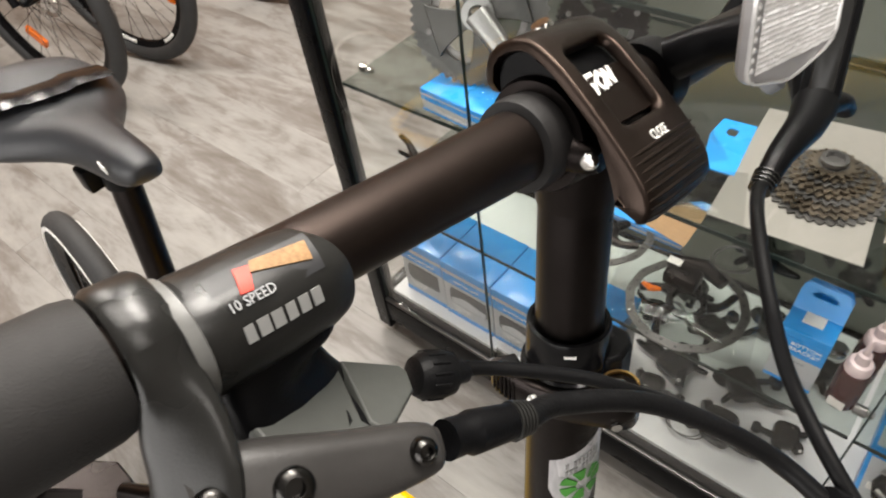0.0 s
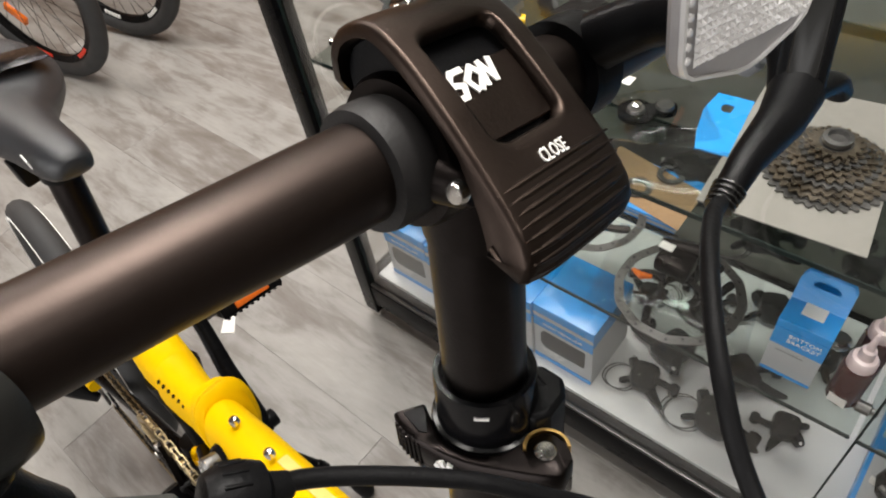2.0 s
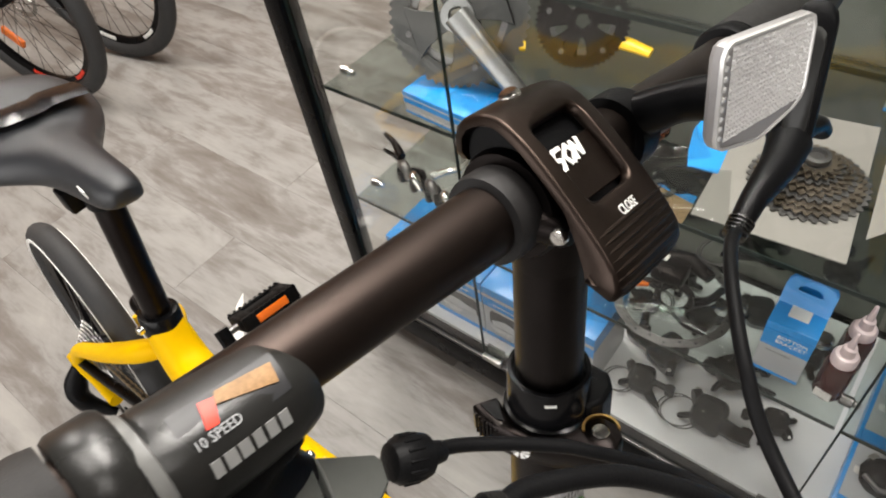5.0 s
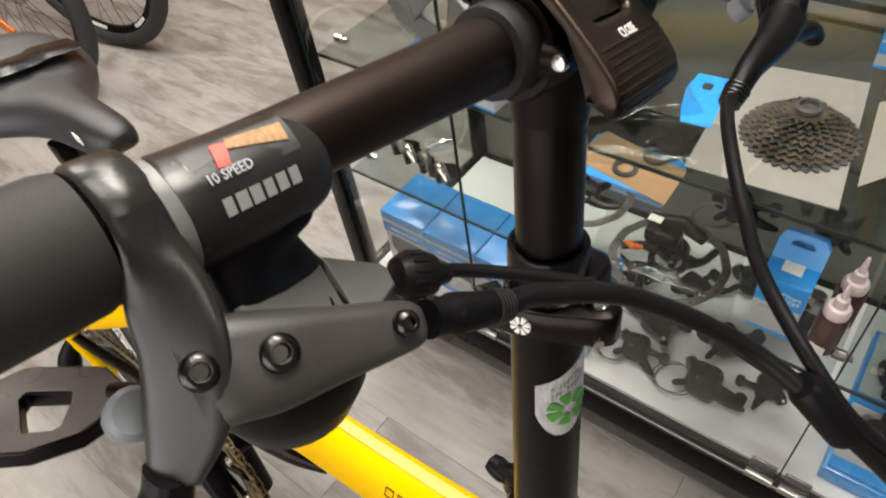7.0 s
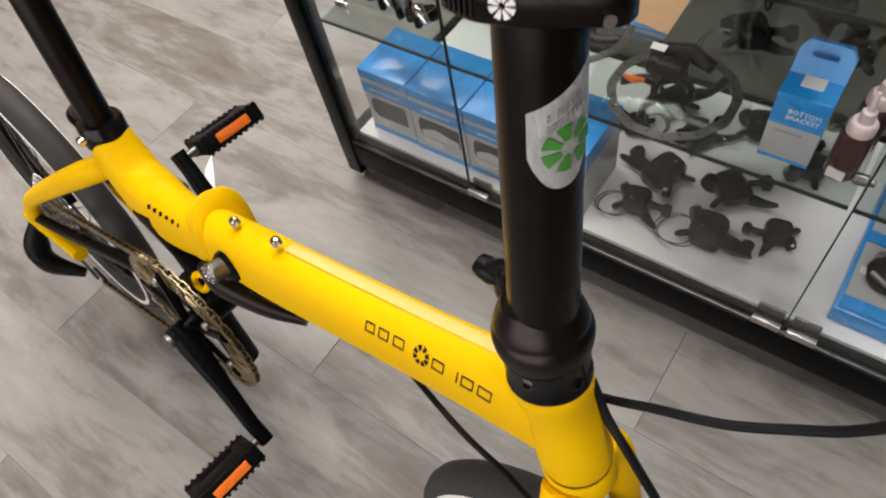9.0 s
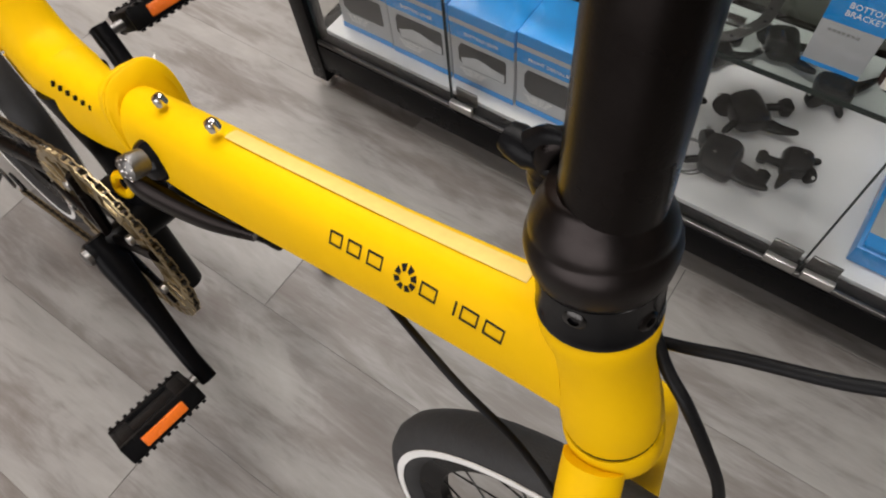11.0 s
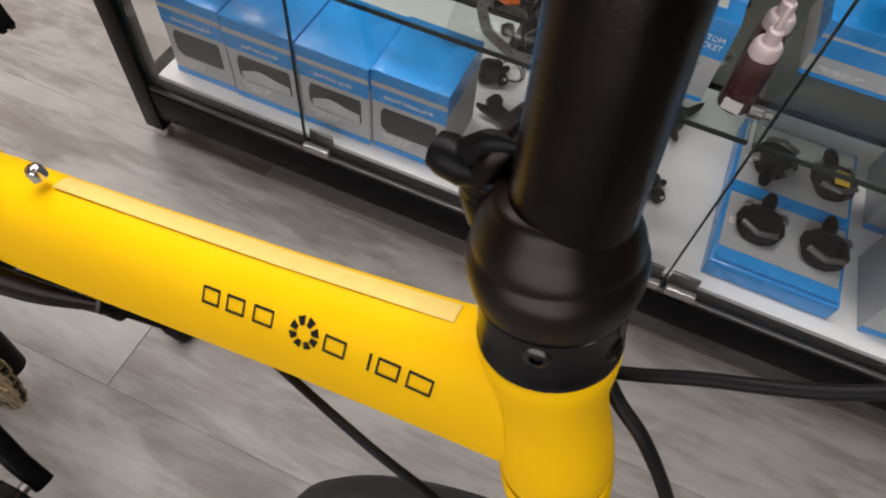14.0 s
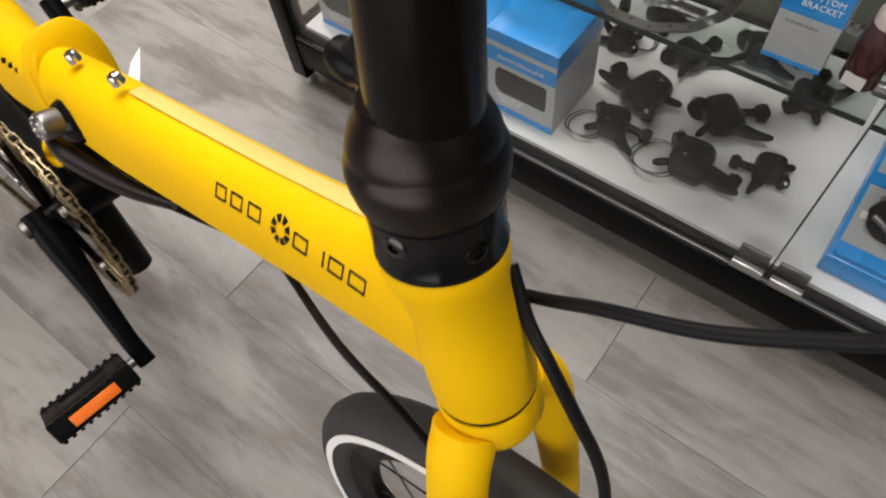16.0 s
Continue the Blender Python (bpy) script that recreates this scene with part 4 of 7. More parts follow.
stem = part("stem_lower", lathe([(0.0198, h(0.700)), (0.0196, h(0.735)), (0.0193, h(0.77)), (0.0189, h(0.83)), (0.0184, h(0.90)), (0.0182, h(0.925))], post_m, 48), BLACK, bike, "matt black lower handlepost tube")
JA = V((-0.22, 0.20, 1.0)).normalized()
J0 = on_post(0.700)
joint_m = axes(JA, (1, 0, 0), J0)
part("stem_ball", lathe([(0.0235, -0.0085), (0.0262, -0.0072), (0.0280, -0.0030), (0.0292, 0.0030), (0.0296, 0.0072), (0.0291, 0.0112), (0.0278, 0.0134), (0.0273, 0.0144), (0.0275, 0.0158), (0.0268, 0.0190), (0.0252, 0.0232), (0.0230, 0.0272), (0.0210, 0.0305), (0.0198, 0.0335)], joint_m, 56), BALL, stem, "rounded black folding joint", angle=70)
part("stem_collar", lathe([(0.0250, -0.0322), (0.0262, -0.0312), (0.0264, -0.0290), (0.0258, -0.0278), (0.0260, -0.0130), (0.0262, -0.0080), (0.0240, -0.0064)], joint_m, 56), BLACK_GLOSS, stem, "gloss black headset collar")
for bp in (V((-0.0809, 0.0556, 0.6918)), J0 + JA * -0.020 + (joint_m.to_3x3() @ V((0.0255 * math.cos(-0.35), 0.0255 * math.sin(-0.35), 0)))):
    out = bp - J0
    out -= JA * out.dot(JA)
    seat = bp - out + out.normalized() * 0.0258
    part("collar_bolt", lathe([(0.0048, -0.003), (0.0048, 0.0002), (0.0040, 0.0009), (0.0024, 0.0012), (0.0022, -0.0012)], axes(out, (0, 0, 1), seat), 18), BOLT if bp.x < -0.075 else BLACK, stem, "dark steel collar bolt")
upper = part("stem_upper", lathe([(0.0151, h(0.915)), (0.0149, h(1.022))], post_m, 40), BLACK, bike, "matt black telescopic upper handlepost")
# stem joint lever at the back of the ball
bracket = part("joint_lever", tube(smooth_path([J0 + V((-0.026, 0.014, 0.000)), on_post(0.712) + V((-0.030, 0.012, 0)), on_post(0.726) + V((-0.028, 0.008, 0.002)), on_post(0.738) + V((-0.0215, 0.007, 0)), on_post(0.748) + V((-0.0185, 0.006, 0))], 5), interp([0.011, 0.010, 0.0075, 0.0045, 0.002], 21), 14), BLACK, stem, "black folding joint lever")
part("release_button", lathe([(0.0052, -0.002), (0.0056, 0.010), (0.0062, 0.012), (0.0074, 0.014), (0.0076, 0.022), (0.0064, 0.0265), (0.0030, 0.028)], axes((-0.96, 0.16, 0.02), (0, 0, 1), (-0.110, 0.0915, 0.7205)), 20), PLASTIC, bracket, "ribbed black release button")
part("safety_catch", tube(smooth_path([(-0.124, 0.094, 0.7265), (-0.117, 0.094, 0.7345), (-0.108, 0.093, 0.7385)], 4), interp([0.0062, 0.0056, 0.0030], 9), 12, flat=0.7), PLASTIC, bracket, "black safety catch")
# middle quick-release collar
qr = part("quick_release_collar", lathe([(0.0186, h(0.8985)), (0.0212, h(0.8995)), (0.0214, h(0.9130)), (0.0208, h(0.9145)), (0.0193, h(0.9150)), (0.0189, h(0.9350)), (0.0186, h(0.9364)), (0.0168, h(0.9366)), (0.0166, h(0.9340)), (0.0150, h(0.9336))], post_m, 48), BLACK_GLOSS, bike, "black quick-release seat collar on the handlepost")
cx, cy = V((0.9843, -0.1381, 0.1098)), V((0.1543, 0.9755, -0.1566))


def around(u, v, z):
    """A place beside the post: towards the pivot pin, across, and at the height z on the axis."""
    return on_post(z - 0.0038) + cx * u + cy * v


bm = bmesh.new()
lug = [(0.012, 0.004), (0.020, 0.003), (0.023, 0.010), (0.021, 0.020), (0.015, 0.026), (0.004, 0.025), (0.002, 0.016)]
loft(bm, [[around(u, v, z) for u, v in lug] for z in (0.9010, 0.9260)])
part("clamp_lug", bm, PLASTIC, qr, "black clamp lug", bevel=0.0020, angle=30)
knob_m = axes(cx * 0.15 + cy * 0.55 + pd, cx, around(0.0090, 0.0180, 0.9165))
part("adjuster_knob", lathe([(0.0052, 0.0), (0.0066, 0.001), (0.0066, 0.0078), (0.0054, 0.0092), (0.0020, 0.0092)], knob_m, 18), PLASTIC, qr, "black adjuster knob")
for k in range(14):
    a = 2 * math.pi * k / 14
    part("knurl", box((0.0067 * math.cos(a), 0.0067 * math.sin(a), 0.0045), (0.0011, 0.0011, 0.0064), knob_m), PLASTIC, qr, smooth=False)
# lever: a crescent that hugs the collar, flared at its tip, with a round head on the pin
outer_line = smooth_path([(0.0385, 0.004, 0), (0.0392, -0.003, 0), (0.0345, -0.0085, 0), (0.0245, -0.0155, 0), (0.0172, -0.0205, 0), (0.0095, -0.0245, 0), (-0.0055, -0.0292, 0), (-0.0160, -0.0290, 0), (-0.0222, -0.0276, 0)], 4)
inner_line = smooth_path([(0.0320, 0.0085, 0), (0.0240, 0.0070, 0), (0.0208, 0.0000, 0), (0.0200, -0.0075, 0), (0.0158, -0.0150, 0), (0.0082, -0.0202, 0), (-0.0010, -0.0216, 0), (-0.0105, -0.0188, 0), (-0.0172, -0.0162, 0)], 4)
rings = []
for o, i in zip(outer_line, inner_line):
    rise = o - i
    t = outer_line.index(o) / (len(outer_line) - 1)
    top, low = 0.9196 - 0.0006 * t, 0.9020 + 0.0012 * t
    e = 0.0010
    w = rise.normalized() * e
    rings.append([around(o.x, o.y, low + e), around(o.x, o.y, top - e), around(o.x - w.x, o.y - w.y, top), around(i.x + w.x, i.y + w.y, top), around(i.x, i.y, top - e), around(i.x, i.y, low + e), around(i.x + w.x, i.y + w.y, low), around(o.x - w.x, o.y - w.y, low)])
qlever = part("clamp_lever", loft(bmesh.new(), rings), BLACK, qr, "curved black quick-release lever", angle=50)
# flat dark plate on the solid tip, standing in for the pocket's shade
pocket = [(-0.0192, -0.0252), (-0.0085, -0.0262), (-0.0060, -0.0245), (-0.0115, -0.0206), (-0.0160, -0.0180)]
bm = bmesh.new()
add_plate(bm, pocket, 0.0006, axes(pd, cx, on_post(0.9157)))
part("pocket_shade", bm, PLASTIC, qlever, "dark plate for the shade in the lever's tip", False)
for k in range(6):
    f = k / 5
    u, v = -0.0185 + 0.0125 * f, -0.0292 - 0.0006 * math.sin(f * 3.1)
    part("lever_rib", tube([around(u, v, 0.9050), around(u, v, 0.9180)], 0.0008, 6), BLACK, qlever)
part("lever_pin", lathe([(0.0038, -0.0170), (0.0040, -0.0165), (0.0040, 0.0010), (0.0034, 0.0016), (0.0014, 0.0017)], axes(pd, cx, around(0.0296, -0.0002, 0.9196)), 24), CHROME, qlever, "steel pivot pin")
bm = bmesh.new()
arc = [(math.cos(radians(a)), math.sin(radians(a))) for a in range(50, 236, 12)]
for r0, r1, z0, z1 in ((0.0072, 0.0084, 0.9030, 0.9205),):
    rings = [[around(0.0290 + r * c, 0.0012 + r * q, z) for r, z in ((r0, z0), (r1, z0), (r1, z1), (r0, z1))] for c, q in arc]
    loft(bm, rings)
part("brass_saddle", bm, BRASS, qr, "curved brass saddle washer", angle=30)
part("lower_pin", lathe([(0.0024, 0.0), (0.0024, 0.0012), (0.0012, 0.0013)], axes(cx * 0.8 - cy * 0.6, pd, around(0.0352, -0.0080, 0.9055)), 14), STEEL, qlever, "small steel screw")
bm = bmesh.new()
en = (cy * -0.93 + cx * 0.33).normalized()
em = axes(en, cx, around(0.0058, -0.0264, 0.9108))
for k in range(8):
    a0, a1 = k * math.pi / 4 + 0.14, (k + 1) * math.pi / 4 - 0.14
    add_plate(bm, [(r * math.cos(a), r * math.sin(a)) for r, a in ((0.0014, a0), (0.0050, a0), (0.0050, a1), (0.0014, a1))], 0.0014, em)
part("round_emblem", bm, WHITE_INK, qlever, "round white spoked emblem", False, kind="stuff")
part("height_mark", box((0, 0, 0), (0.0052, 0.0014, 0.0012), axes(V((math.cos(-0.98), math.sin(-0.98), 0)), (0.83, 0.56, 0), on_post(0.9345) + V((math.cos(-0.98), math.sin(-0.98), 0)) * 0.0191)), WHITE_INK, qr, "small white print", False)


def on_stem(phi, z, r):
    """A place on the post's skin; phi is measured from forward towards the right."""
    return on_post(z) + V((math.cos(phi), -math.sin(phi), 0.0)) * r + V((0, 0, 0))


bm = bmesh.new()
rows = []
for i in range(13):
    t = i / 12
    z0 = 0.823 + 0.0
    phi = -0.30 + 1.65 * t
    zt = 0.8800 - 0.016 * t
    e = abs(2 * t - 1)
    zb = 0.8265 + 0.016 * e ** 2.5
    rows.append([on_stem(phi, zb + (zt - zb) * k / 6, 0.0196 - 0.012 * (zb + (zt - zb) * k / 6 - 0.82)) for k in range(7)])
prev = None
for r in rows:
    vs = [bm.verts.new(p) for p in r]
    if prev:
        for i in range(6):
            bm.faces.new((prev[i], prev[i + 1], vs[i + 1], vs[i]))
    prev = vs
bmesh.ops.solidify(bm, geom=bm.faces, thickness=0.0004)
sticker = part("sticker", bm, STICKER, stem, "silver shield sticker with a green spoked ring")
bm = bmesh.new()
for k in range(7):
    a0, a1 = k * 2 * math.pi / 7 + 0.16, (k + 1) * 2 * math.pi / 7 - 0.16
    ps = []
    for r, a in ((0.0040, a0), (0.0110, a0), (0.0110, (a0 + a1) / 2), (0.0110, a1), (0.0040, a1)):
        ps.append(on_stem(0.42 + r * math.cos(a) / 0.0172, 0.8465 + r * math.sin(a), 0.0202 - 0.012 * (0.026 + r * math.sin(a))))
    loft(bm, [ps, [p + V((0.0003, -0.0004, 0)) for p in ps]], True)
for row in range(2):
    tb = bmesh.new()
    for k in range(9):
        if (k * 5 + row * 3) % 7 == 0:
            continue
        ph, zz = 0.02 + k * 0.105, 0.8685 - row * 0.0050 - k * 0.0009
        ps = [on_stem(ph + da, zz + dz, 0.0203 - 0.012 * (zz - 0.82)) for da, dz in ((0, 0), (0.065, -0.0007), (0.065, 0.0025), (0, 0.0032))]
        loft(tb, [ps, [p + V((0.0003, -0.0004, 0)) for p in ps]], True)
    part("print_strip", tb, GREY_PRINT, sticker, "row of small grey bars", False, kind="stuff")
part("green_ring", bm, GREEN, sticker, "green spoked ring", False, kind="stuff")

# ---- handlebar ----
pts = [S(0, l, 0.0) for l in (-0.30, -0.17, -0.125, -0.075, -0.045, 0.045, 0.075, 0.125, 0.17, 0.30)]
bar = part("handlebar", tube(pts, [0.0108, 0.0108, 0.0108, 0.0117, 0.0126, 0.0126, 0.0117, 0.0108, 0.0108, 0.0108], 36, up=SU), BAR_ALLOY, bike, "black anodised tapered handlebar, its brown sheen put into the colour")
for s in (-1, 1):
    lm = axes(SL * s, SF, SC)
    part("grip", lathe([(0.0112, 0.1690), (0.0152, 0.1692), (0.0160, 0.173), (0.0162, 0.20), (0.0158, 0.26), (0.0160, 0.300), (0.015, 0.304)], lm, 36), GRIP, bar, "soft black rubber grip")
    if s < 0:
        part("shim", lathe([(0.0124, 0.021), (0.0160, 0.0212), (0.0164, 0.0235), (0.0164, 0.030), (0.0158, 0.0325), (0.0124, 0.0328)], lm, 36), SHIM, bar, "grey rubber clamp shim")
# bar clamp with its folding lever
clamp = part("bar_clamp", lathe([(0.0130, -0.0215), (0.0195, -0.0212), (0.0205, -0.019), (0.0205, 0.019), (0.0195, 0.0212), (0.0130, 0.0215)], axes(SL, SF, SC), 40), BLACK, bike, "black handlebar clamp")
part("clamp_neck", tube([on_post(0.998), on_post(1.022)], [0.0158, 0.0180], 28), BLACK, clamp)
for l in (-0.0190, 0.0165):
    part("pivot_ear", tube([S(0.006, l, -0.002), S(0.0225, l, -0.0015), S(0.0255, l, -0.0015)], [0.008, 0.0056, 0.0040], 18, up=SL, flat=1.0), BLACK, clamp)
part("pivot_bolt", lathe([(0.0030, 0), (0.0030, 0.0018), (0.0025, 0.0025), (0.0012, 0.0026)], axes(-SL, SU, S(0.0235, -0.0228, -0.0005)), 18), CHROME, clamp, "chrome pivot bolt")
part("top_bolt", lathe([(0.0042, 0), (0.0042, 0.003), (0.0034, 0.0045), (0.0016, 0.0046)], axes(SU * 0.85 - SF * 0.25 - SL * 0.35, SL, S(-0.0112, -0.0022, 0.0285)), 18), CHROME, clamp, "chrome clamp bolt")

# lever plate: a curved sheet with a rounded window
sect = smooth_path([(-0.0212, 0, 0.0090), (-0.0222, 0, 0.0190), (-0.0172, 0, 0.0272), (-0.0050, 0, 0.0318), (0.0070, 0, 0.0280), (0.0200, 0, 0.0195), (0.0310, 0, 0.0110), (0.0410, 0, 0.0025), (0.0470, 0, -0.0045), (0.0478, 0, -0.0105), (0.0445, 0, -0.0150)], 6)
SRUN = [0.0]
for p, q in zip(sect, sect[1:]):
    SRUN.append(SRUN[-1] + (q - p).length)


def run_at(a):
    """The run along the plate at which it lies a metres ahead of the bar."""
    k = min((i for i in range(len(sect)) if SRUN[i] > 0.02), key=lambda i: abs(sect[i].x - a) + (1 if sect[i].z < 0 and a < 0.045 else 0))
    return SRUN[k]


def plate_at(run, l, drop=0.0):
    p = V([float(np.interp(run, SRUN, [q[k] for q in sect])) for k in range(3)])
    e = 0.0015
    d = V([float(np.interp(run + e, SRUN, [q[k] for q in sect]) - np.interp(run - e, SRUN, [q[k] for q in sect])) for k in range(3)]).normalized()
    n = V((-d.z, 0, d.x))
    q = p + n * (0.0010 * (1 - ((l + 0.006) / 0.024) ** 4) - drop)
    return S(q.x, l, q.z)


END = SRUN[-1]
W0, W1 = run_at(0.0045), run_at(0.0318)
plate_lo = lambda r: -0.0178 - 0.0122 * min(1.0, max(0.0, r / (0.55 * END))) ** 0.7
plate_hi = lambda r: 0.0200 - 0.0022 * r / END - 0.0085 * max(0.0, (r / END - 0.72) / 0.28) ** 1.3


def rounded(r0, r1, lo, hi, rad, n=12, inset=0.0):
    """A rounded outline over run and width; lo and hi are functions of the run."""
    out = []
    r0, r1 = r0 + inset, r1 - inset
    for cr, ch, a0 in ((r1 - rad, 1, 0.0), (r0 + rad, 1, 90.0), (r0 + rad, -1, 180.0), (r1 - rad, -1, 270.0)):
        for k in range(n):
            a = radians(a0 + 90.0 * k / (n - 1))
            run = cr + rad * math.cos(a)
            edge = (hi(run) - inset - rad) if ch > 0 else (lo(run) + inset + rad)
            out.append((run, edge + rad * math.sin(a)))
    dense = []
    for (ra, la), (rb, lb) in zip(out, out[1:] + out[:1]):
        steps = max(1, int(math.hypot(rb - ra, lb - la) / 0.0022))
        for k in range(steps):
            dense.append((ra + (rb - ra) * k / steps, la + (lb - la) * k / steps))
    return dense


def resample(outline, centre, n=120):
    """The outline at even angles round a centre."""
    ang = sorted((math.atan2(l - centre[1], (r - centre[0])), r, l) for r, l in outline)
    ks = [a[0] for a in ang]
    full = [ks[-1] - 2 * math.pi] + ks + [ks[0] + 2 * math.pi]
    rr, ll = [ang[-1][1]] + [a[1] for a in ang] + [ang[0][1]], [ang[-1][2]] + [a[2] for a in ang] + [ang[0][2]]
    return [(float(np.interp(-math.pi + 2 * math.pi * k / n, full, rr)), float(np.interp(-math.pi + 2 * math.pi * k / n, full, ll))) for k in range(n)]


WC = ((W0 + W1) / 2, -0.0055)
win_lo, win_hi = (lambda r: -0.0172 - 0.0015 * (r - W0) / (W1 - W0)), (lambda r: 0.0085 - 0.0030 * (r - W0) / (W1 - W0))
o_top = resample(rounded(0.0, END, plate_lo, plate_hi, 0.0045, inset=0.0012), WC)
o_side = resample(rounded(0.0, END, plate_lo, plate_hi, 0.0050), WC)
w_top = resample(rounded(W0, W1, win_lo, win_hi, 0.0045, inset=-0.0008), WC)
w_side = resample(rounded(W0, W1, win_lo, win_hi, 0.0042), WC)
mixed = lambda a, b, f: [(p[0] + (q[0] - p[0]) * f, p[1] + (q[1] - p[1]) * f) for p, q in zip(a, b)]
depth = lambda r: 0.0036 + 0.0075 * max(0.0, min(1.0, (r / END - 0.66) / 0.2))
rings = [[plate_at(r, l, 0.0042) for r, l in w_side], [plate_at(r, l, 0.0008) for r, l in w_side]]
rings += [[plate_at(r, l) for r, l in mixed(w_top, o_top, k / 12)] for k in range(13)]
rings += [[plate_at(r, l, 0.0011) for r, l in o_side], [plate_at(r, l, depth(r)) for r, l in o_side]]
rings += [[plate_at(r, l, max(depth(r), 0.0042)) for r, l in mixed(o_side, w_side, k / 8)] for k in range(1, 8)]
lever_plate = part("clamp_lever", loft(bmesh.new(), rings, False, True), SATIN, clamp, "curved black clamp lever with a rounded window", angle=55)

rings = []
for l in (-0.0176, -0.0168, 0.0180, 0.0188):
    k = 0.0043 if l in (-0.0168, 0.0180) else 0.0050
    rings.append([plate_at(r, l, k) for r in [0.001 + (run_at(0.0010) - 0.001) * i / 12 for i in range(13)]] + [S(0.012, l, 0.010), S(0.0, l, 0.0), S(-0.0165, l, 0.0085)])
part("clamp_block", loft(bmesh.new(), rings), PLASTIC, clamp, "black block under the hooked end of the lever")


def inlay(r0, r1, lo, hi, drop, thick, n=10):
    """A curved plate under the lever's window."""
    rings = []
    for d, inset in ((drop, 0.0003), (drop + 0.0003, 0.0), (drop + thick, 0.0)):
        rings.append([[plate_at(r0 + inset + (r1 - r0 - 2 * inset) * i / n, lo + inset + (hi - lo - 2 * inset) * j / n, d) for j in range(n + 1)] for i in range(n + 1)])
    bm = bmesh.new()
    for g, grid in enumerate(rings):
        if g in (0, 2):
            vs = [[bm.verts.new(p) for p in row] for row in grid]
            for i in range(n):
                for j in range(n):
                    bm.faces.new((vs[i][j], vs[i + 1][j], vs[i + 1][j + 1], vs[i][j + 1]))
    border = lambda g: [g[i][0] for i in range(n + 1)] + [g[n][j] for j in range(1, n + 1)] + [g[i][n] for i in range(n - 1, -1, -1)] + [g[0][j] for j in range(n - 1, 0, -1)]
    loft(bm, [border(g) for g in rings], False)
    bmesh.ops.remove_doubles(bm, verts=bm.verts, dist=1e-6)
    return bm


part("window_plate", inlay(run_at(0.0125), run_at(0.0290), -0.0178, 0.0072, 0.0034, 0.0016), SATIN, lever_plate, "recessed black plate")
part("slot_sill", inlay(run_at(0.0302), W1 + 0.0004, -0.0186, 0.0060, 0.0022, 0.0020), SATIN, lever_plate, "black sill below the slot")
part("recess_floor", inlay(W0 - 0.0060, W1 + 0.0010, -0.0200, 0.0110, 0.0062, 0.0010), PLASTIC, lever_plate, "dark recess floor")
RIB0 = run_at(0.0385)
for k in range(9):
    run = RIB0 + (END - 0.0030 - RIB0) * k / 8
    lo, hi = plate_lo(run) + 0.0026, plate_hi(run) - 0.0034
    part("grip_rib", tube([plate_at(run, lo + (hi - lo) * j / 6, 0.0004) for j in range(7)], [0.0003] + [0.0009] * 5 + [0.0003], 8), SATIN, lever_plate)
# white emblem on the recessed plate: angular plain shapes
er = run_at(0.0185)
em_c = plate_at(er - 0.0012, -0.0092, 0.0034)
em_n = (plate_at(er, -0.006, -0.01) - plate_at(er, -0.006, 0.0)).normalized()
em = axes(em_n, plate_at(er, 0.004) - plate_at(er, -0.016), em_c + em_n * 0.0003)
bm = bmesh.new()
EMBLEM = (((-1.4, 3.4), (-4.8, 3.4), (-7.4, 0.6), (-3.6, -0.6), (-5.0, -3.4), (-8.0, -3.4)),
          ((-0.6, -3.0), (-1.8, 0.2), (1.6, 3.2), (3.4, 0.4), (0.6, -3.0)), ((3.0, -2.6), (4.6, 3.2), (6.4, -2.2), (8.2, 3.4)))
for line in EMBLEM:
    for n, ((xa, ya), (xb, yb)) in enumerate(zip(line, line[1:])):
        run = math.hypot(xb - xa, yb - ya)
        m = em @ pose((xa + xb) * 0.0005, (ya + yb) * 0.0005, 0.00004 * (n % 2), 0, 0, math.degrees(math.atan2(yb - ya, xb - xa)))
        add_box(bm, (0, 0, 0), (run * 0.001 + 0.0010, 0.0016, 0.0004), m)
part("white_emblem", bm, WHITE_INK, lever_plate, "angular white emblem", False, kind="stuff")
cr = run_at(0.0362)
cn = (plate_at(cr, -0.006, -0.01) - plate_at(cr, -0.006, 0.0)).normalized()
part("close_print", lettering("CLOSE", 0.0050, axes(cn, plate_at(cr, 0.0) - plate_at(cr, -0.012), plate_at(cr, -0.0066, -0.0003)), 0.0002, 0.62), WHITE_INK, lever_plate, "white CLOSE print", False)


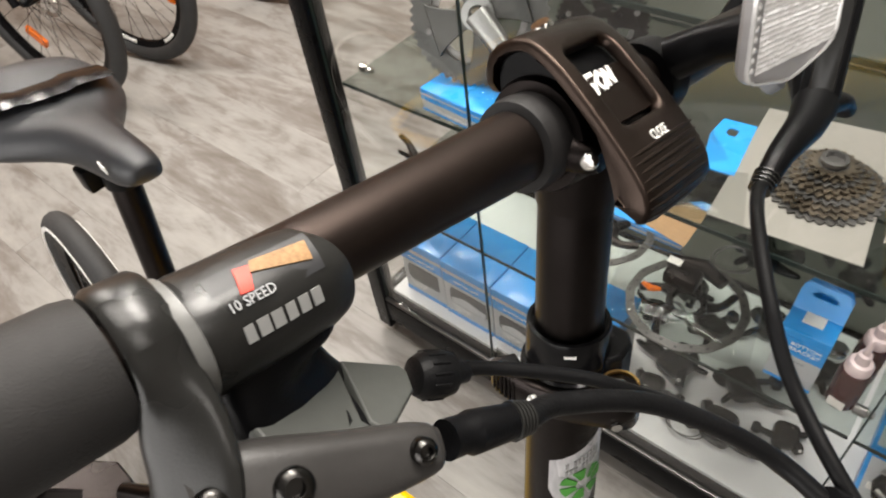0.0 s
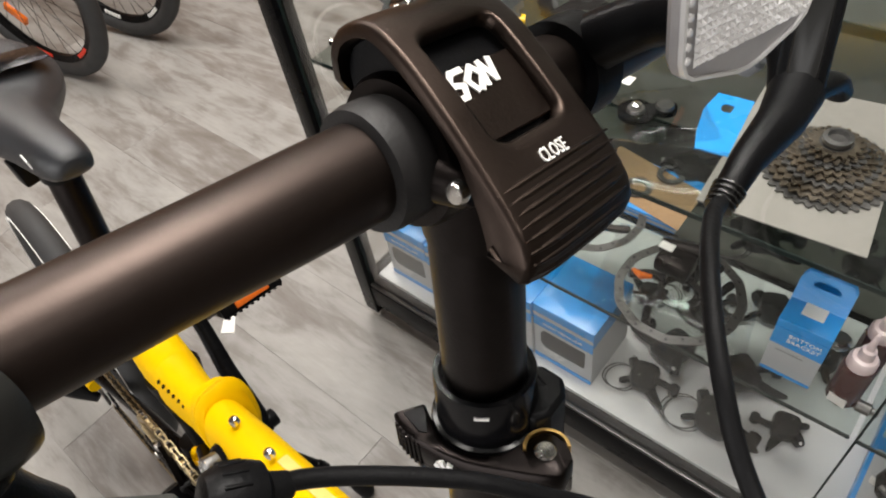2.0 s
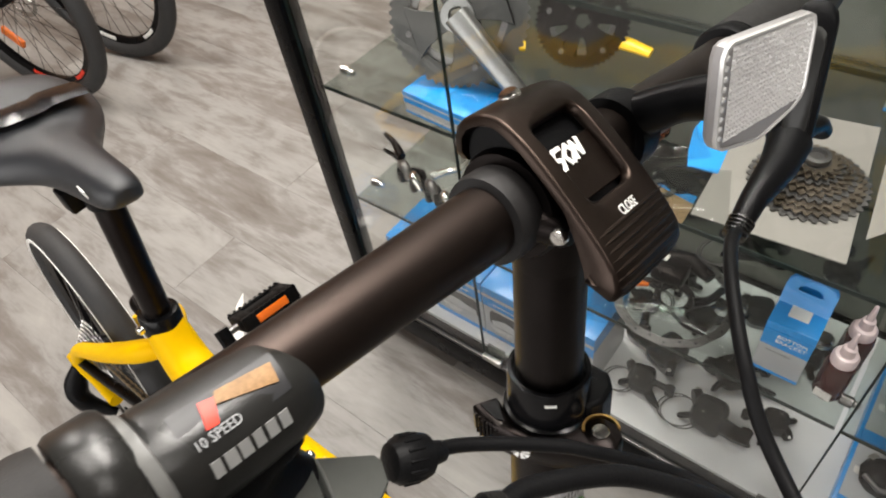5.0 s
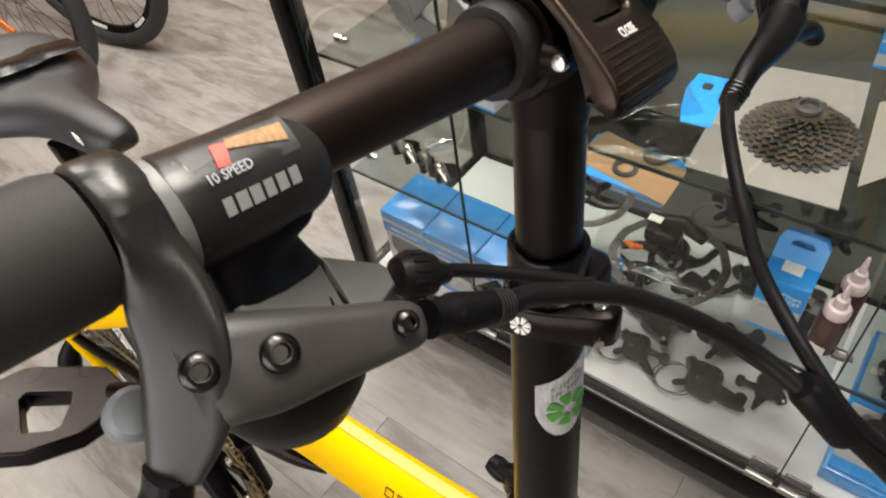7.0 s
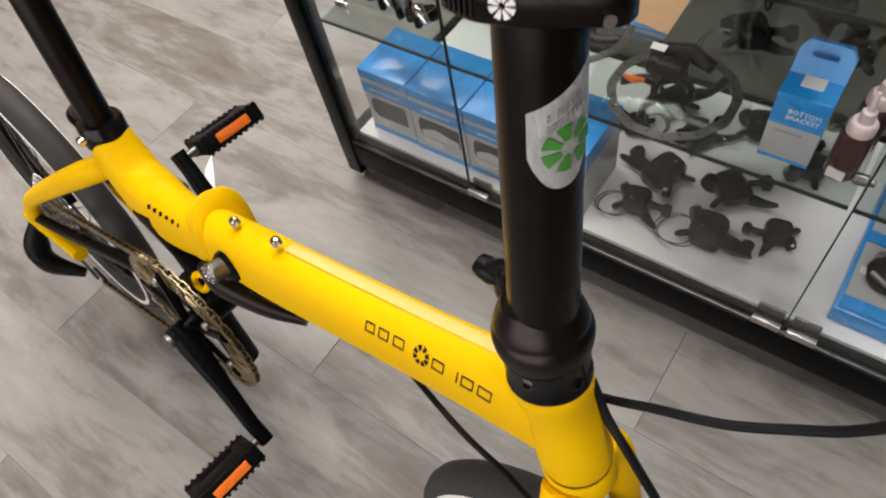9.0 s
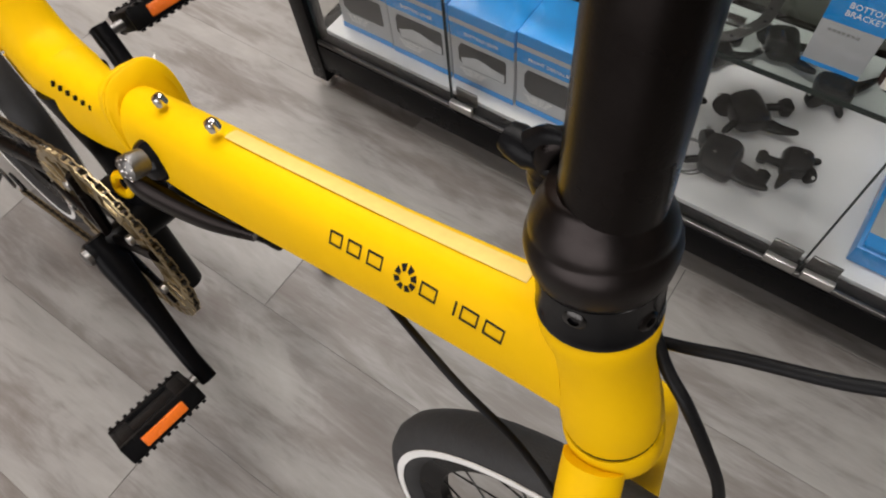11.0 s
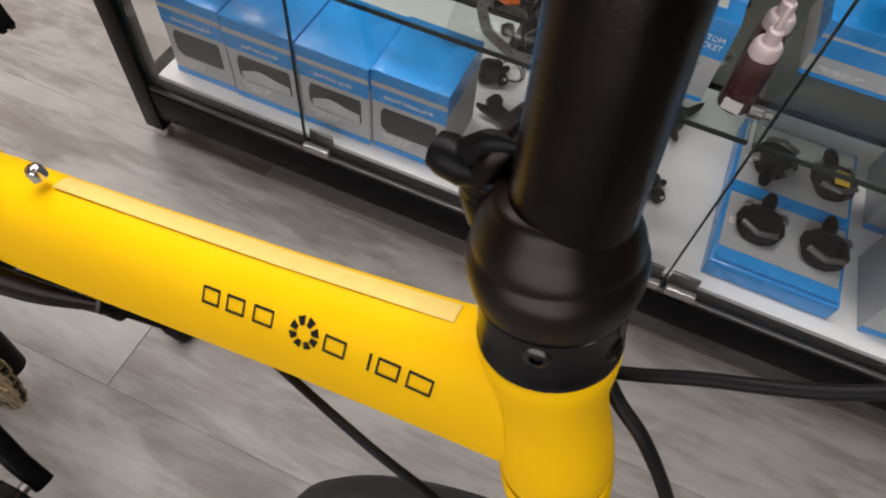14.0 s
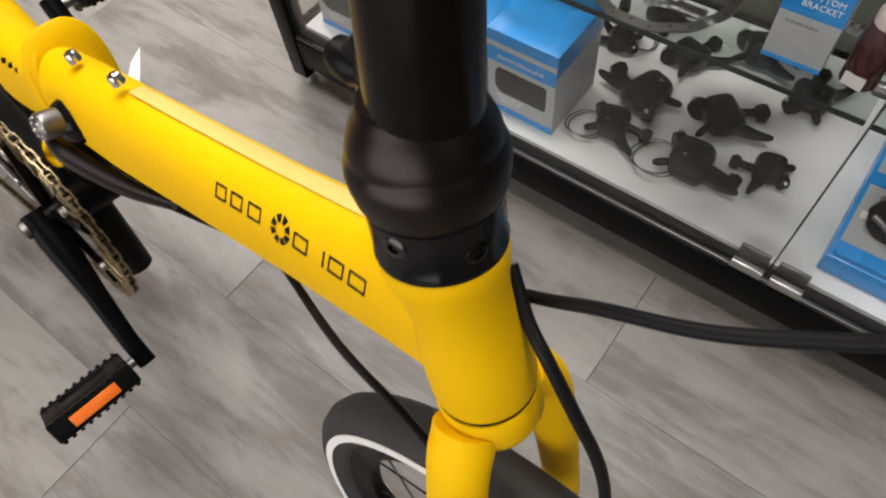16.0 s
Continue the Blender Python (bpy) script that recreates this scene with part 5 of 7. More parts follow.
# brake levers: one shape, mirrored to the left side
def brake_lever(s):
    dc = 0.0 if s > 0 else 0.0075
    da, dl, du = (0.0, 0.0, 0.0) if s > 0 else (0.0014, 0.006, 0.0004)

    def Q(a, l, c):
        f = min(1.0, abs(c) / 0.02)
        return S(a + da * f, l * s + dl * f, c + (dc + du) * f)
    mt = LEVER_GREY if s > 0 else PLASTIC
    ring = part("brake_lever", lathe([(0.0110, -0.0062), (0.0148, -0.0060), (0.0158, -0.0045), (0.0158, 0.0045), (0.0148, 0.0060), (0.0110, 0.0062)], axes(SL, SF, Q(0, -0.1620, 0)), 32), GREY_ALLOY if s > 0 else PLASTIC, bike, "dark grey hydraulic brake lever")
    nrm = (SF * 0.76 - SL * (0.22 * s) + SU * 0.60).normalized()
    def limb(spec, power=0.62):
        rings = []
        for (L, R, th) in spec:
            L, R = Q(*L), Q(*R)
            c, w, n = (L + R) / 2, (R - L) / 2, nrm * th
            ring = []
            for k in range(20):
                ca, sa = math.cos(k * math.pi / 10), math.sin(k * math.pi / 10)
                ring.append(c + w * math.copysign(abs(ca) ** power, ca) + n * math.copysign(abs(sa) ** power, sa))
            rings.append(ring)
        return loft(bmesh.new(), smooth_rings(rings), True)

    part("lever_neck", limb([((0.0128, -0.1682, 0.0085), (0.0128, -0.1558, 0.0085), 0.0008), ((0.0146, -0.1686, 0.0010), (0.0152, -0.1556, 0.0015), 0.0026), ((0.0130, -0.1712, -0.0110), (0.0225, -0.1560, -0.0080), 0.0050), ((0.0160, -0.1735, -0.0230), (0.0300, -0.1590, -0.0185), 0.0060), ((0.0185, -0.1785, -0.0380), (0.0345, -0.1660, -0.0345), 0.0060), ((0.0205, -0.1820, -0.0470), (0.0325, -0.1745, -0.0458), 0.0052), ((0.0212, -0.1823, -0.0488), (0.0318, -0.1757, -0.0474), 0.0035)]), GREY_ALLOY if s > 0 else PLASTIC, ring)
    part("master_cylinder", limb([((0.0220, -0.1685, -0.0170), (0.0325, -0.1700, -0.0360), 0.0040), ((0.0224, -0.1600, -0.0165), (0.0365, -0.1640, -0.0350), 0.0062), ((0.0245, -0.1520, -0.0182), (0.0395, -0.1560, -0.0362), 0.0070), ((0.0320, -0.1370, -0.0230), (0.0425, -0.1415, -0.0372), 0.0064), ((0.0395, -0.1200, -0.0285), (0.0480, -0.1235, -0.0370), 0.0055), ((0.0420, -0.1160, -0.0315), (0.0470, -0.1185, -0.0360), 0.0035)]), mt, ring)
    for a, l, c, r in ((0.0300, -0.1671, -0.0214, 0.0042), (0.0370, -0.1526, -0.0230, 0.0044), (0.0470, -0.1248, -0.0285, 0.0032)):
        part("lever_bolt", lathe([(r, -0.004), (r, 0.0006), (r * 0.93, 0.0012), (r * 0.76, 0.0019), (r * 0.55, 0.0022), (r * 0.44, 0.0021), (r * 0.40, 0.0004)], axes(nrm, SL, Q(a, l, c) + nrm * 0.0012), 20), BOLT, ring, "dark steel hex bolt")
    if s > 0:
        boot = [Q(0.0448, -0.1150, -0.0352), Q(0.0455, -0.1090, -0.0375), Q(0.0462, -0.1075, -0.0378), V((-0.0705, 0.0335, 1.0140)), V((-0.0683, 0.0385, 1.0113))]
        widths = [0.0052, 0.0050, 0.0058, 0.0050, 0.0042]
    else:
        boot = [Q(0.0450, -0.1240, -0.0300), Q(0.0470, -0.1080, -0.0345), S(0.0480, 0.0900, -0.0320), S(0.0483, 0.0800, -0.0370), S(0.0483, 0.0722, -0.0415)]
        widths = [0.0098, 0.0082, 0.0058, 0.0051, 0.0043]
    nut = part("hose_nut", tube(boot, widths, 18), PLASTIC, ring, "black hose boot")
    a, b = boot[-2], boot[-1]
    for k in range(5):
        c = a.lerp(b, 0.15 + 0.85 * k / 4)
        w = (widths[-2] + (widths[-1] - widths[-2]) * k / 4) * 1.12
        part("boot_rib", lathe([(w * 0.8, -0.0006), (w, -0.0003), (w, 0.0003), (w * 0.8, 0.0006)], axes(b - a, SU, c), 16), GREY_ALLOY, nut)
    tail = [Q(0.0300, -0.2050, -0.0600), Q(0.0360, -0.2400, -0.0580), Q(0.0440, -0.2850, -0.0540)] if s > 0 else [Q(0.0300, -0.2050, -0.0590), Q(0.0335, -0.2220, -0.0600), Q(0.0350, -0.2320, -0.0680)]
    blade = smooth_path([Q(0.0262, -0.1790, -0.0440), Q(0.0262, -0.1815, -0.0510), Q(0.0270, -0.1880, -0.0560)] + tail, 5)
    part("lever_blade", tube(blade, interp([0.0058, 0.0062, 0.0066, 0.0066, 0.0065, 0.0065], len(blade)), 16, up=SF, flat=0.8, power=2.6), PLASTIC, ring, "black brake lever blade")
    part("reach_knob", lathe([(0.0050, -0.005), (0.0064, -0.0035), (0.0064, 0.0035), (0.0050, 0.005)], axes(SF + SU, SL, Q(0.0080, -0.1765, -0.0415)), 16), SADDLE_GREY, ring, "pale grey reach knob")
    return ring


brake_lever(1)
left_lever = brake_lever(-1)
bolt_a, bolt_b = S(0.0470, 0.1300, -0.0220), S(0.0335, 0.1730, -0.0120)
cover_n = (V((-0.01, 0.03, 1.15)) - bolt_a).normalized()
run = (bolt_b - bolt_a).normalized()
cover_m = axes(cover_n, run, bolt_a)
bm = bmesh.new()
pill = [(x, y) for x, y in circle(0.0082, 12, -0.002, 0, math.pi / 2)[:7]] + [(x, y) for x, y in circle(0.0092, 12, 0.052, 0, -math.pi / 2)[:7]]
loft(bm, [[cover_m @ V((x * k + (1 - k) * 0.025, y * k, z)) for x, y in pill] for k, z in ((0.96, -0.012), (1.0, -0.006), (1.0, 0.0020), (0.90, 0.0040))])
part("reservoir", bm, PLASTIC, left_lever, "black reservoir body")
bm = bmesh.new()
loft(bm, [[cover_m @ V((x * k + (1 - k) * 0.025, y * k * 0.9, z)) for x, y in pill] for k, z in ((0.70, 0.0036), (0.70, 0.0052), (0.62, 0.0062))])
part("reservoir_cover", bm, GREY_ALLOY, left_lever, "dark grey reservoir cover")
part("cover_bolt", lathe([(0.0038, -0.002), (0.0038, 0.0020), (0.0026, 0.0032), (0.0014, 0.0032)], cover_m @ Matrix.Translation((-0.004, 0, 0.0036)), 16), BOLT, left_lever, "dark steel bolt")

# shift lever on the right
sb = smooth_path([S(0.003, -0.1545, -0.002), S(0.0035, -0.151, -0.002), S(0.004, -0.134, -0.002), S(0.004, -0.1215, -0.002), S(0.0035, -0.1190, -0.002)], 4)
shifter = part("shift_lever", tube(sb, interp([0.0132, 0.0140, 0.0138, 0.0132, 0.0120], len(sb)), 32, up=SU, flat=1.02, power=2.3), GREY_ALLOY, bike, "dark grey gear shifter on the handlebar")
part("shifter_band", lathe([(0.0130, -0.0022), (0.0150, -0.0020), (0.0153, -0.0006), (0.0153, 0.0010), (0.0148, 0.0014), (0.0130, 0.0016)], axes(SL, SF, S(0.003, -0.1548, -0.002)), 36), BAND_GREY, shifter, "pale metal band")
rows = []
for c, a0, a1, l0, l1 in ((-0.002, -0.009, 0.013, -0.153, -0.1195), (-0.012, -0.008, 0.0165, -0.153, -0.1195), (-0.020, -0.006, 0.0210, -0.153, -0.1207), (-0.026, -0.004, 0.0225, -0.153, -0.1192), (-0.034, -0.002, 0.0235, -0.152, -0.1150)):
    ring = []
    for k in range(28):
        ca, sa = math.cos(k * math.pi / 14), math.sin(k * math.pi / 14)
        f = 0.5 + 0.5 * math.copysign(abs(sa) ** 0.4, sa)
        w = (a1 - a0) * (1 - (0.55 * f ** 1.6 if c < -0.015 else 0.0))
        ring.append(S(a0 + w * (0.5 + 0.5 * math.copysign(abs(ca) ** 0.55, ca)), (l0 + l1) / 2 + (l1 - l0) / 2 * math.copysign(abs(sa) ** 0.4, sa), c))
    rows.append(ring)
part("shifter_body", loft(bmesh.new(), smooth_rings(rows)), PLASTIC, shifter, "black lower shifter body")
part("end_groove", lathe([(0.0136, -0.0008), (0.0141, -0.0006), (0.0141, 0.0006), (0.0136, 0.0008)], axes(SL, SF, S(0.0035, -0.1525, -0.002)), 36), INK, shifter, "dark joint line")
# flat-topped nose, split by a slanted seam
nose_n = (SF * 0.23 + SL * 0.38 + SU * 0.89).normalized()


def on_nose(a, l, lift=0.0):
    c = -0.0318 - (0.23 * (a - 0.0043) + 0.38 * (l + 0.1143)) / 0.89
    return S(a, l, c) + nose_n * lift


for outline, words in (([(0.0060, -0.1160), (0.0128, -0.1003), (0.0155, -0.0998), (0.0225, -0.1038), (0.0300, -0.1172), (0.0320, -0.1225), (0.0276, -0.1242), (0.0105, -0.1174)], "mid grey shifter nose cap"), ([(0.0050, -0.1172), (0.0098, -0.1186), (0.0270, -0.1255), (0.0320, -0.1240), (0.0330, -0.1500), (-0.0020, -0.1510), (-0.0020, -0.1330)], "mid grey shifter housing")):
    mid = (sum(p[0] for p in outline) / len(outline), sum(p[1] for p in outline) / len(outline))
    bm = loft(bmesh.new(), [[on_nose(mid[0] + (a - mid[0]) * k, mid[1] + (l - mid[1]) * k, lift) for a, l in outline] for k, lift in ((0.90, -0.0130), (1.0, -0.0100), (1.0, -0.0012), (0.95, 0.0))])
    part("shifter_nose", bm, NOSE_GREY, shifter, words, bevel=0.0004, angle=30)
bd = (V((-0.0933, 0.0513, 0.9979)) - V((-0.1016, 0.0336, 1.0096))).normalized()
barrel_m = axes(bd, SU, V((-0.1004, 0.0368, 1.0062)))
barrel = part("barrel_adjuster", lathe([(0.0040, -0.0085), (0.0058, -0.0078), (0.0073, -0.0050), (0.0075, 0.0015), (0.0066, 0.0050), (0.0040, 0.0066), (0.0034, 0.0110), (0.0026, 0.0120)], barrel_m, 18), RUBBER, shifter, "ribbed black barrel adjuster")
for k in range(14):
    a = 2 * math.pi * k / 14
    part("barrel_rib", box((0.0073 * math.cos(a), 0.0073 * math.sin(a), -0.0018), (0.0009, 0.0009, 0.0060), barrel_m, 0.0003), RUBBER, barrel)


def on_shifter(deg, l, lift=0.0002):
    a = radians(deg)
    n = SF * math.cos(a) + SU * math.sin(a)
    return axes(n, SL, S(0.004, l, -0.002) + n * (0.0139 + lift))


def shifter_patch(corners, lift, thick):
    """A thin sheet on the round body over four corners (degrees, place along the bar), the lower edge first."""
    bm = bmesh.new()
    grids = []
    for q in (lift, lift + thick):
        rows = []
        for i in range(9):
            f = i / 8
            rows.append([])
            for j in range(7):
                g = j / 6
                d0, l0 = (corners[0][k] * (1 - f) + corners[1][k] * f for k in (0, 1))
                d1, l1 = (corners[3][k] * (1 - f) + corners[2][k] * f for k in (0, 1))
                rows[-1].append(bm.verts.new(on_shifter(d0 * (1 - g) + d1 * g, l0 * (1 - g) + l1 * g, q).translation))
        grids.append(rows)
        for i in range(8):
            for j in range(6):
                bm.faces.new((rows[i][j], rows[i + 1][j], rows[i + 1][j + 1], rows[i][j + 1]))
    lo, hi = ([r[0] for r in g] + g[-1][1:] + [r[-1] for r in g[::-1]][1:] + g[0][-2:0:-1] for g in grids)
    for i in range(len(lo)):
        j = (i + 1) % len(lo)
        bm.faces.new((lo[i], lo[j], hi[j], hi[i]))
    bmesh.ops.recalc_face_normals(bm, faces=bm.faces)
    return bm


part("display_panel", shifter_patch([(38, -0.1485), (38, -0.1222), (80, -0.1212), (82, -0.1480)], 0.0001, 0.0003), DARK_BOX, shifter, "dark display panel")
part("gear_display", shifter_patch([(66, -0.1385), (50, -0.1240), (70, -0.1228), (77, -0.1365)], 0.0004, 0.0004), AMBER, shifter, "amber gear display window")
part("gear_pointer", shifter_patch([(51, -0.1428), (50, -0.1398), (72, -0.1374), (75, -0.1410)], 0.0006, 0.0005), RED, shifter, "red gear pointer")
part("speed_print", lettering("10 SPEED", 0.0034, on_shifter(44, -0.1410, 0.0010), 0.0002, 0.86), GREY_PALE, shifter, "pale grey 10 SPEED print", False)
part("name_mark", add_bars(bmesh.new(), 6, 0.0212, 0.0040, on_shifter(18, -0.1358, 0.0003), 0.22), GREY_PRINT, shifter, "row of plain pale bars", False, kind="stuff")
# black pod below the clamp and the open thumb paddle
part("lower_pod", lathe([(0.0150, 0.0), (0.0205, -0.004), (0.0222, -0.012), (0.0212, -0.020), (0.0165, -0.030), (0.0090, -0.0365), (0.0025, -0.0385)], axes(SU, SF, S(0.0170, -0.1410, -0.0310)), 32), PLASTIC, shifter, "rounded black mechanism pod")
bm = bmesh.new()
outer = [(-0.0470, -0.1830), (-0.0375, -0.1750), (-0.0292, -0.1686), (-0.0120, -0.1690), (-0.0110, -0.1849), (-0.0165, -0.1967), (-0.0235, -0.2035), (-0.0490, -0.1930)]
inner = [(-0.0367, -0.1880), (-0.0315, -0.1835), (-0.0270, -0.1797), (-0.0240, -0.1810), (-0.0175, -0.1868), (-0.0175, -0.1885), (-0.0230, -0.1940), (-0.0350, -0.1900)]
add_ring(bm, outer, inner, 0.0055, SM @ Matrix.Translation((0, 0, -0.0570)))
part("thumb_paddle", bm, BLACK, shifter, "black open thumb paddle", bevel=0.0018, angle=60)
part("paddle_arm", tube(smooth_path([S(0.006, -0.158, -0.045), S(-0.004, -0.166, -0.053), S(-0.018, -0.172, -0.057)], 5), interp([0.0065, 0.0065, 0.005], 11), 14, up=SU, flat=0.6), BLACK, shifter)

# front reflector on a bracket
# lens and back shell
c4 = [S(0.048, 0.0275, 0.0150), S(0.047, 0.0215, 0.0525), S(0.057, 0.0735, 0.0520), S(0.0605, 0.0695, 0.0230)]
low_mid = S(0.0531, 0.0558, 0.0103)
rn = (c4[2] - c4[0]).cross(c4[1] - c4[0]).normalized()
rn = rn if rn.dot(SF) > 0 else -rn
corners = [c4[0], c4[1], c4[2], c4[3], low_mid]
outl = []
for i in range(5):
    p, a, b = corners[i], corners[i - 1], corners[(i + 1) % 5]
    u, w = (a - p).normalized(), (b - p).normalized()
    outl += [p + u * 0.0045, p + (u + w) * 0.0014, p + w * 0.0045]
ctr = sum(corners, V()) / 5
shrunk = lambda f, lift: [ctr + (p - ctr) * f + rn * lift for p in outl]
bm = loft(bmesh.new(), [shrunk(0.86, -0.0060), shrunk(0.95, -0.0050), shrunk(1.0, -0.0030), shrunk(1.0, -0.0006), shrunk(0.985, 0.0)])
refl = part("front_reflector", bm, REFLECTOR_BACK, bike, "clear white front reflector", angle=30)
rim = loft(bmesh.new(), [shrunk(1.0, -0.0004), shrunk(0.995, 0.0008), shrunk(0.955, 0.0008), shrunk(0.945, 0.0001)], False)
part("lens_rim", rim, CLEAR_REF, refl, "clear plastic rim")
bm = bmesh.new()
cell_rnd = random.Random(5)
for i in range(24):
    for j in range(17):
        u, w = 0.10 + 0.86 * (i + 0.5) / 24, 0.05 + 0.90 * (j + 0.5) / 17
        p = (c4[0] * (1 - u) + c4[3] * u) * (1 - w) + (c4[1] * (1 - u) + c4[2] * u) * w
        tip = p + rn * 0.0011 + (SL * cell_rnd.uniform(-1, 1) + SU * cell_rnd.uniform(-1, 1)) * 0.0004
        sx, sy = (c4[3] - c4[0]) * (0.43 / 24), (c4[1] - c4[0]) * (0.45 / 17)
        ring = [bm.verts.new(p + rn * 0.0002 + sx * q + sy * r) for q, r in ((-1, -1), (1, -1), (1, 1), (-1, 1))]
        top = bm.verts.new(tip)
        for k in range(4):
            bm.faces.new((ring[k], ring[(k + 1) % 4], top))
part("prism_field", bm, CLEAR_REF, refl, "clear prism cells", False, kind="stuff")
for j in range(9):
    w = 0.08 + 0.84 * (j + 0.5) / 9
    p = (c4[0] * 0.955 + c4[3] * 0.045) * (1 - w) + (c4[1] * 0.955 + c4[2] * 0.045) * w
    part("edge_dot", lathe([(0.0011, 0.0), (0.0009, 0.0007), (0.0003, 0.0009)], axes(rn, SU, p + rn * 0.0002), 8), CLEAR_REF, refl)
part("bracket_arm", tube(smooth_path([S(0.012, 0.050, 0.012), S(0.026, 0.051, 0.020), S(0.042, 0.050, 0.026)], 5), interp([0.009, 0.008, 0.009], 11), 12, flat=0.8), PLASTIC, refl, "black reflector bracket")
part("bracket_band", lathe([(0.0127, -0.007), (0.0165, -0.0068), (0.0165, 0.0068), (0.0127, 0.007)], axes(SL, SF, S(0, 0.052, 0)), 28), PLASTIC, refl, "black bracket band")

# hoses and cables
JOIN = V((0.0185, 0.0950, 0.9460))
HOSE_END = V((0.070, 0.105, 0.80))
part("brake_hose", tube(smooth_path([V((-0.0705, 0.0335, 1.0140)), V((-0.0683, 0.0385, 1.0113)), V((-0.0650, 0.0520, 1.0035)), V((-0.0456, 0.0771, 0.9870)), V((-0.0131, 0.0963, 0.9611)), JOIN, V((0.058, 0.106, 0.90)), V((0.078, 0.108, 0.85)), HOSE_END], 8), interp([0.0038, 0.0034, 0.0034, 0.0034], 65), 14), RUBBER, bike, "thick black brake hose")
part("gear_cable", tube(smooth_path([V((-0.1000, 0.0365, 1.0075)), V((-0.0933, 0.0513, 0.9979)), V((-0.0764, 0.0699, 0.9858)), V((-0.0615, 0.0818, 0.9768)), V((-0.0314, 0.1010, 0.9550)), JOIN + V((-0.006, 0.004, 0.000))], 8), 0.0024, 10), RUBBER, bike, "thin black gear cable")
part("brake_hose", tube(smooth_path([S(0.0483, 0.0760, -0.0395), V((-0.0590, 0.1850, 0.9860)), V((-0.0505, 0.1640, 0.9880)), V((-0.0344, 0.1390, 0.9807)), V((-0.0163, 0.1225, 0.9650)), JOIN + V((0.001, 0.004, 0.003)), V((0.055, 0.112, 0.90)), HOSE_END + V((0.004, 0.006, 0))], 8), 0.0028, 12), RUBBER, bike, "black brake hose")
part("hose_clip", tube([JOIN + V((-0.012, 0.000, 0.010)), JOIN + V((-0.010, 0.001, 0.008)), JOIN + V((0.006, 0.003, -0.009)), JOIN + V((0.008, 0.003, -0.011))], [0.0048, 0.0066, 0.0066, 0.0048], 14), PLASTIC, bike, "black hose clip")
# lower cables: behind the head tube to the rear, and down to the fork
part("cable_housing", tube(smooth_path([HOSE_END, V((0.083, 0.111, 0.747)), V((0.070, 0.1105, 0.708)), V((0.046, 0.1060, 0.684)), V((0.018, 0.0985, 0.668)), V((-0.018, 0.0955, 0.648)), V((-0.058, 0.0955, 0.618)), V((-0.15, 0.106, 0.550)), V((-0.30, 0.10, 0.480)), B(-0.42, 0.02, 0.45), B(-0.499, 0.02, 0.40)], 8), 0.0030, 12), RUBBER, bike, "black cable housing")
part("cable_housing", tube(smooth_path([V((-0.060, 0.096, 0.640)), V((-0.043, 0.084, 0.6265)), V((-0.027, 0.076, 0.618)), V((-0.008, 0.071, 0.592)), V((0.010, 0.069, 0.555)), V((0.022, 0.066, 0.510)), V((0.034, 0.058, 0.440)), BF(0.035, 0.045, 0.33)], 8), 0.0033, 12), RUBBER, bike, "black brake hose to the fork")
part("cable_housing", tube(smooth_path([V((-0.27, 0.084, 0.530)), V((-0.218, 0.069, 0.532)), V((-0.140, 0.044, 0.546)), V((-0.092, 0.039, 0.515)), V((-0.058, 0.037, 0.440)), V((-0.038, 0.026, 0.385)), V((-0.020, 0.000, 0.320))], 8), 0.0026, 10), RUBBER, bike, "thin black cable below the main tube")

# ---- goods in the display case ----
GOODS = random.Random(11)


def turned(x, y, z, deg=0.0):
    return Matrix.Translation((x, y, z)) @ Matrix.Rotation(radians(deg), 4, "Z")


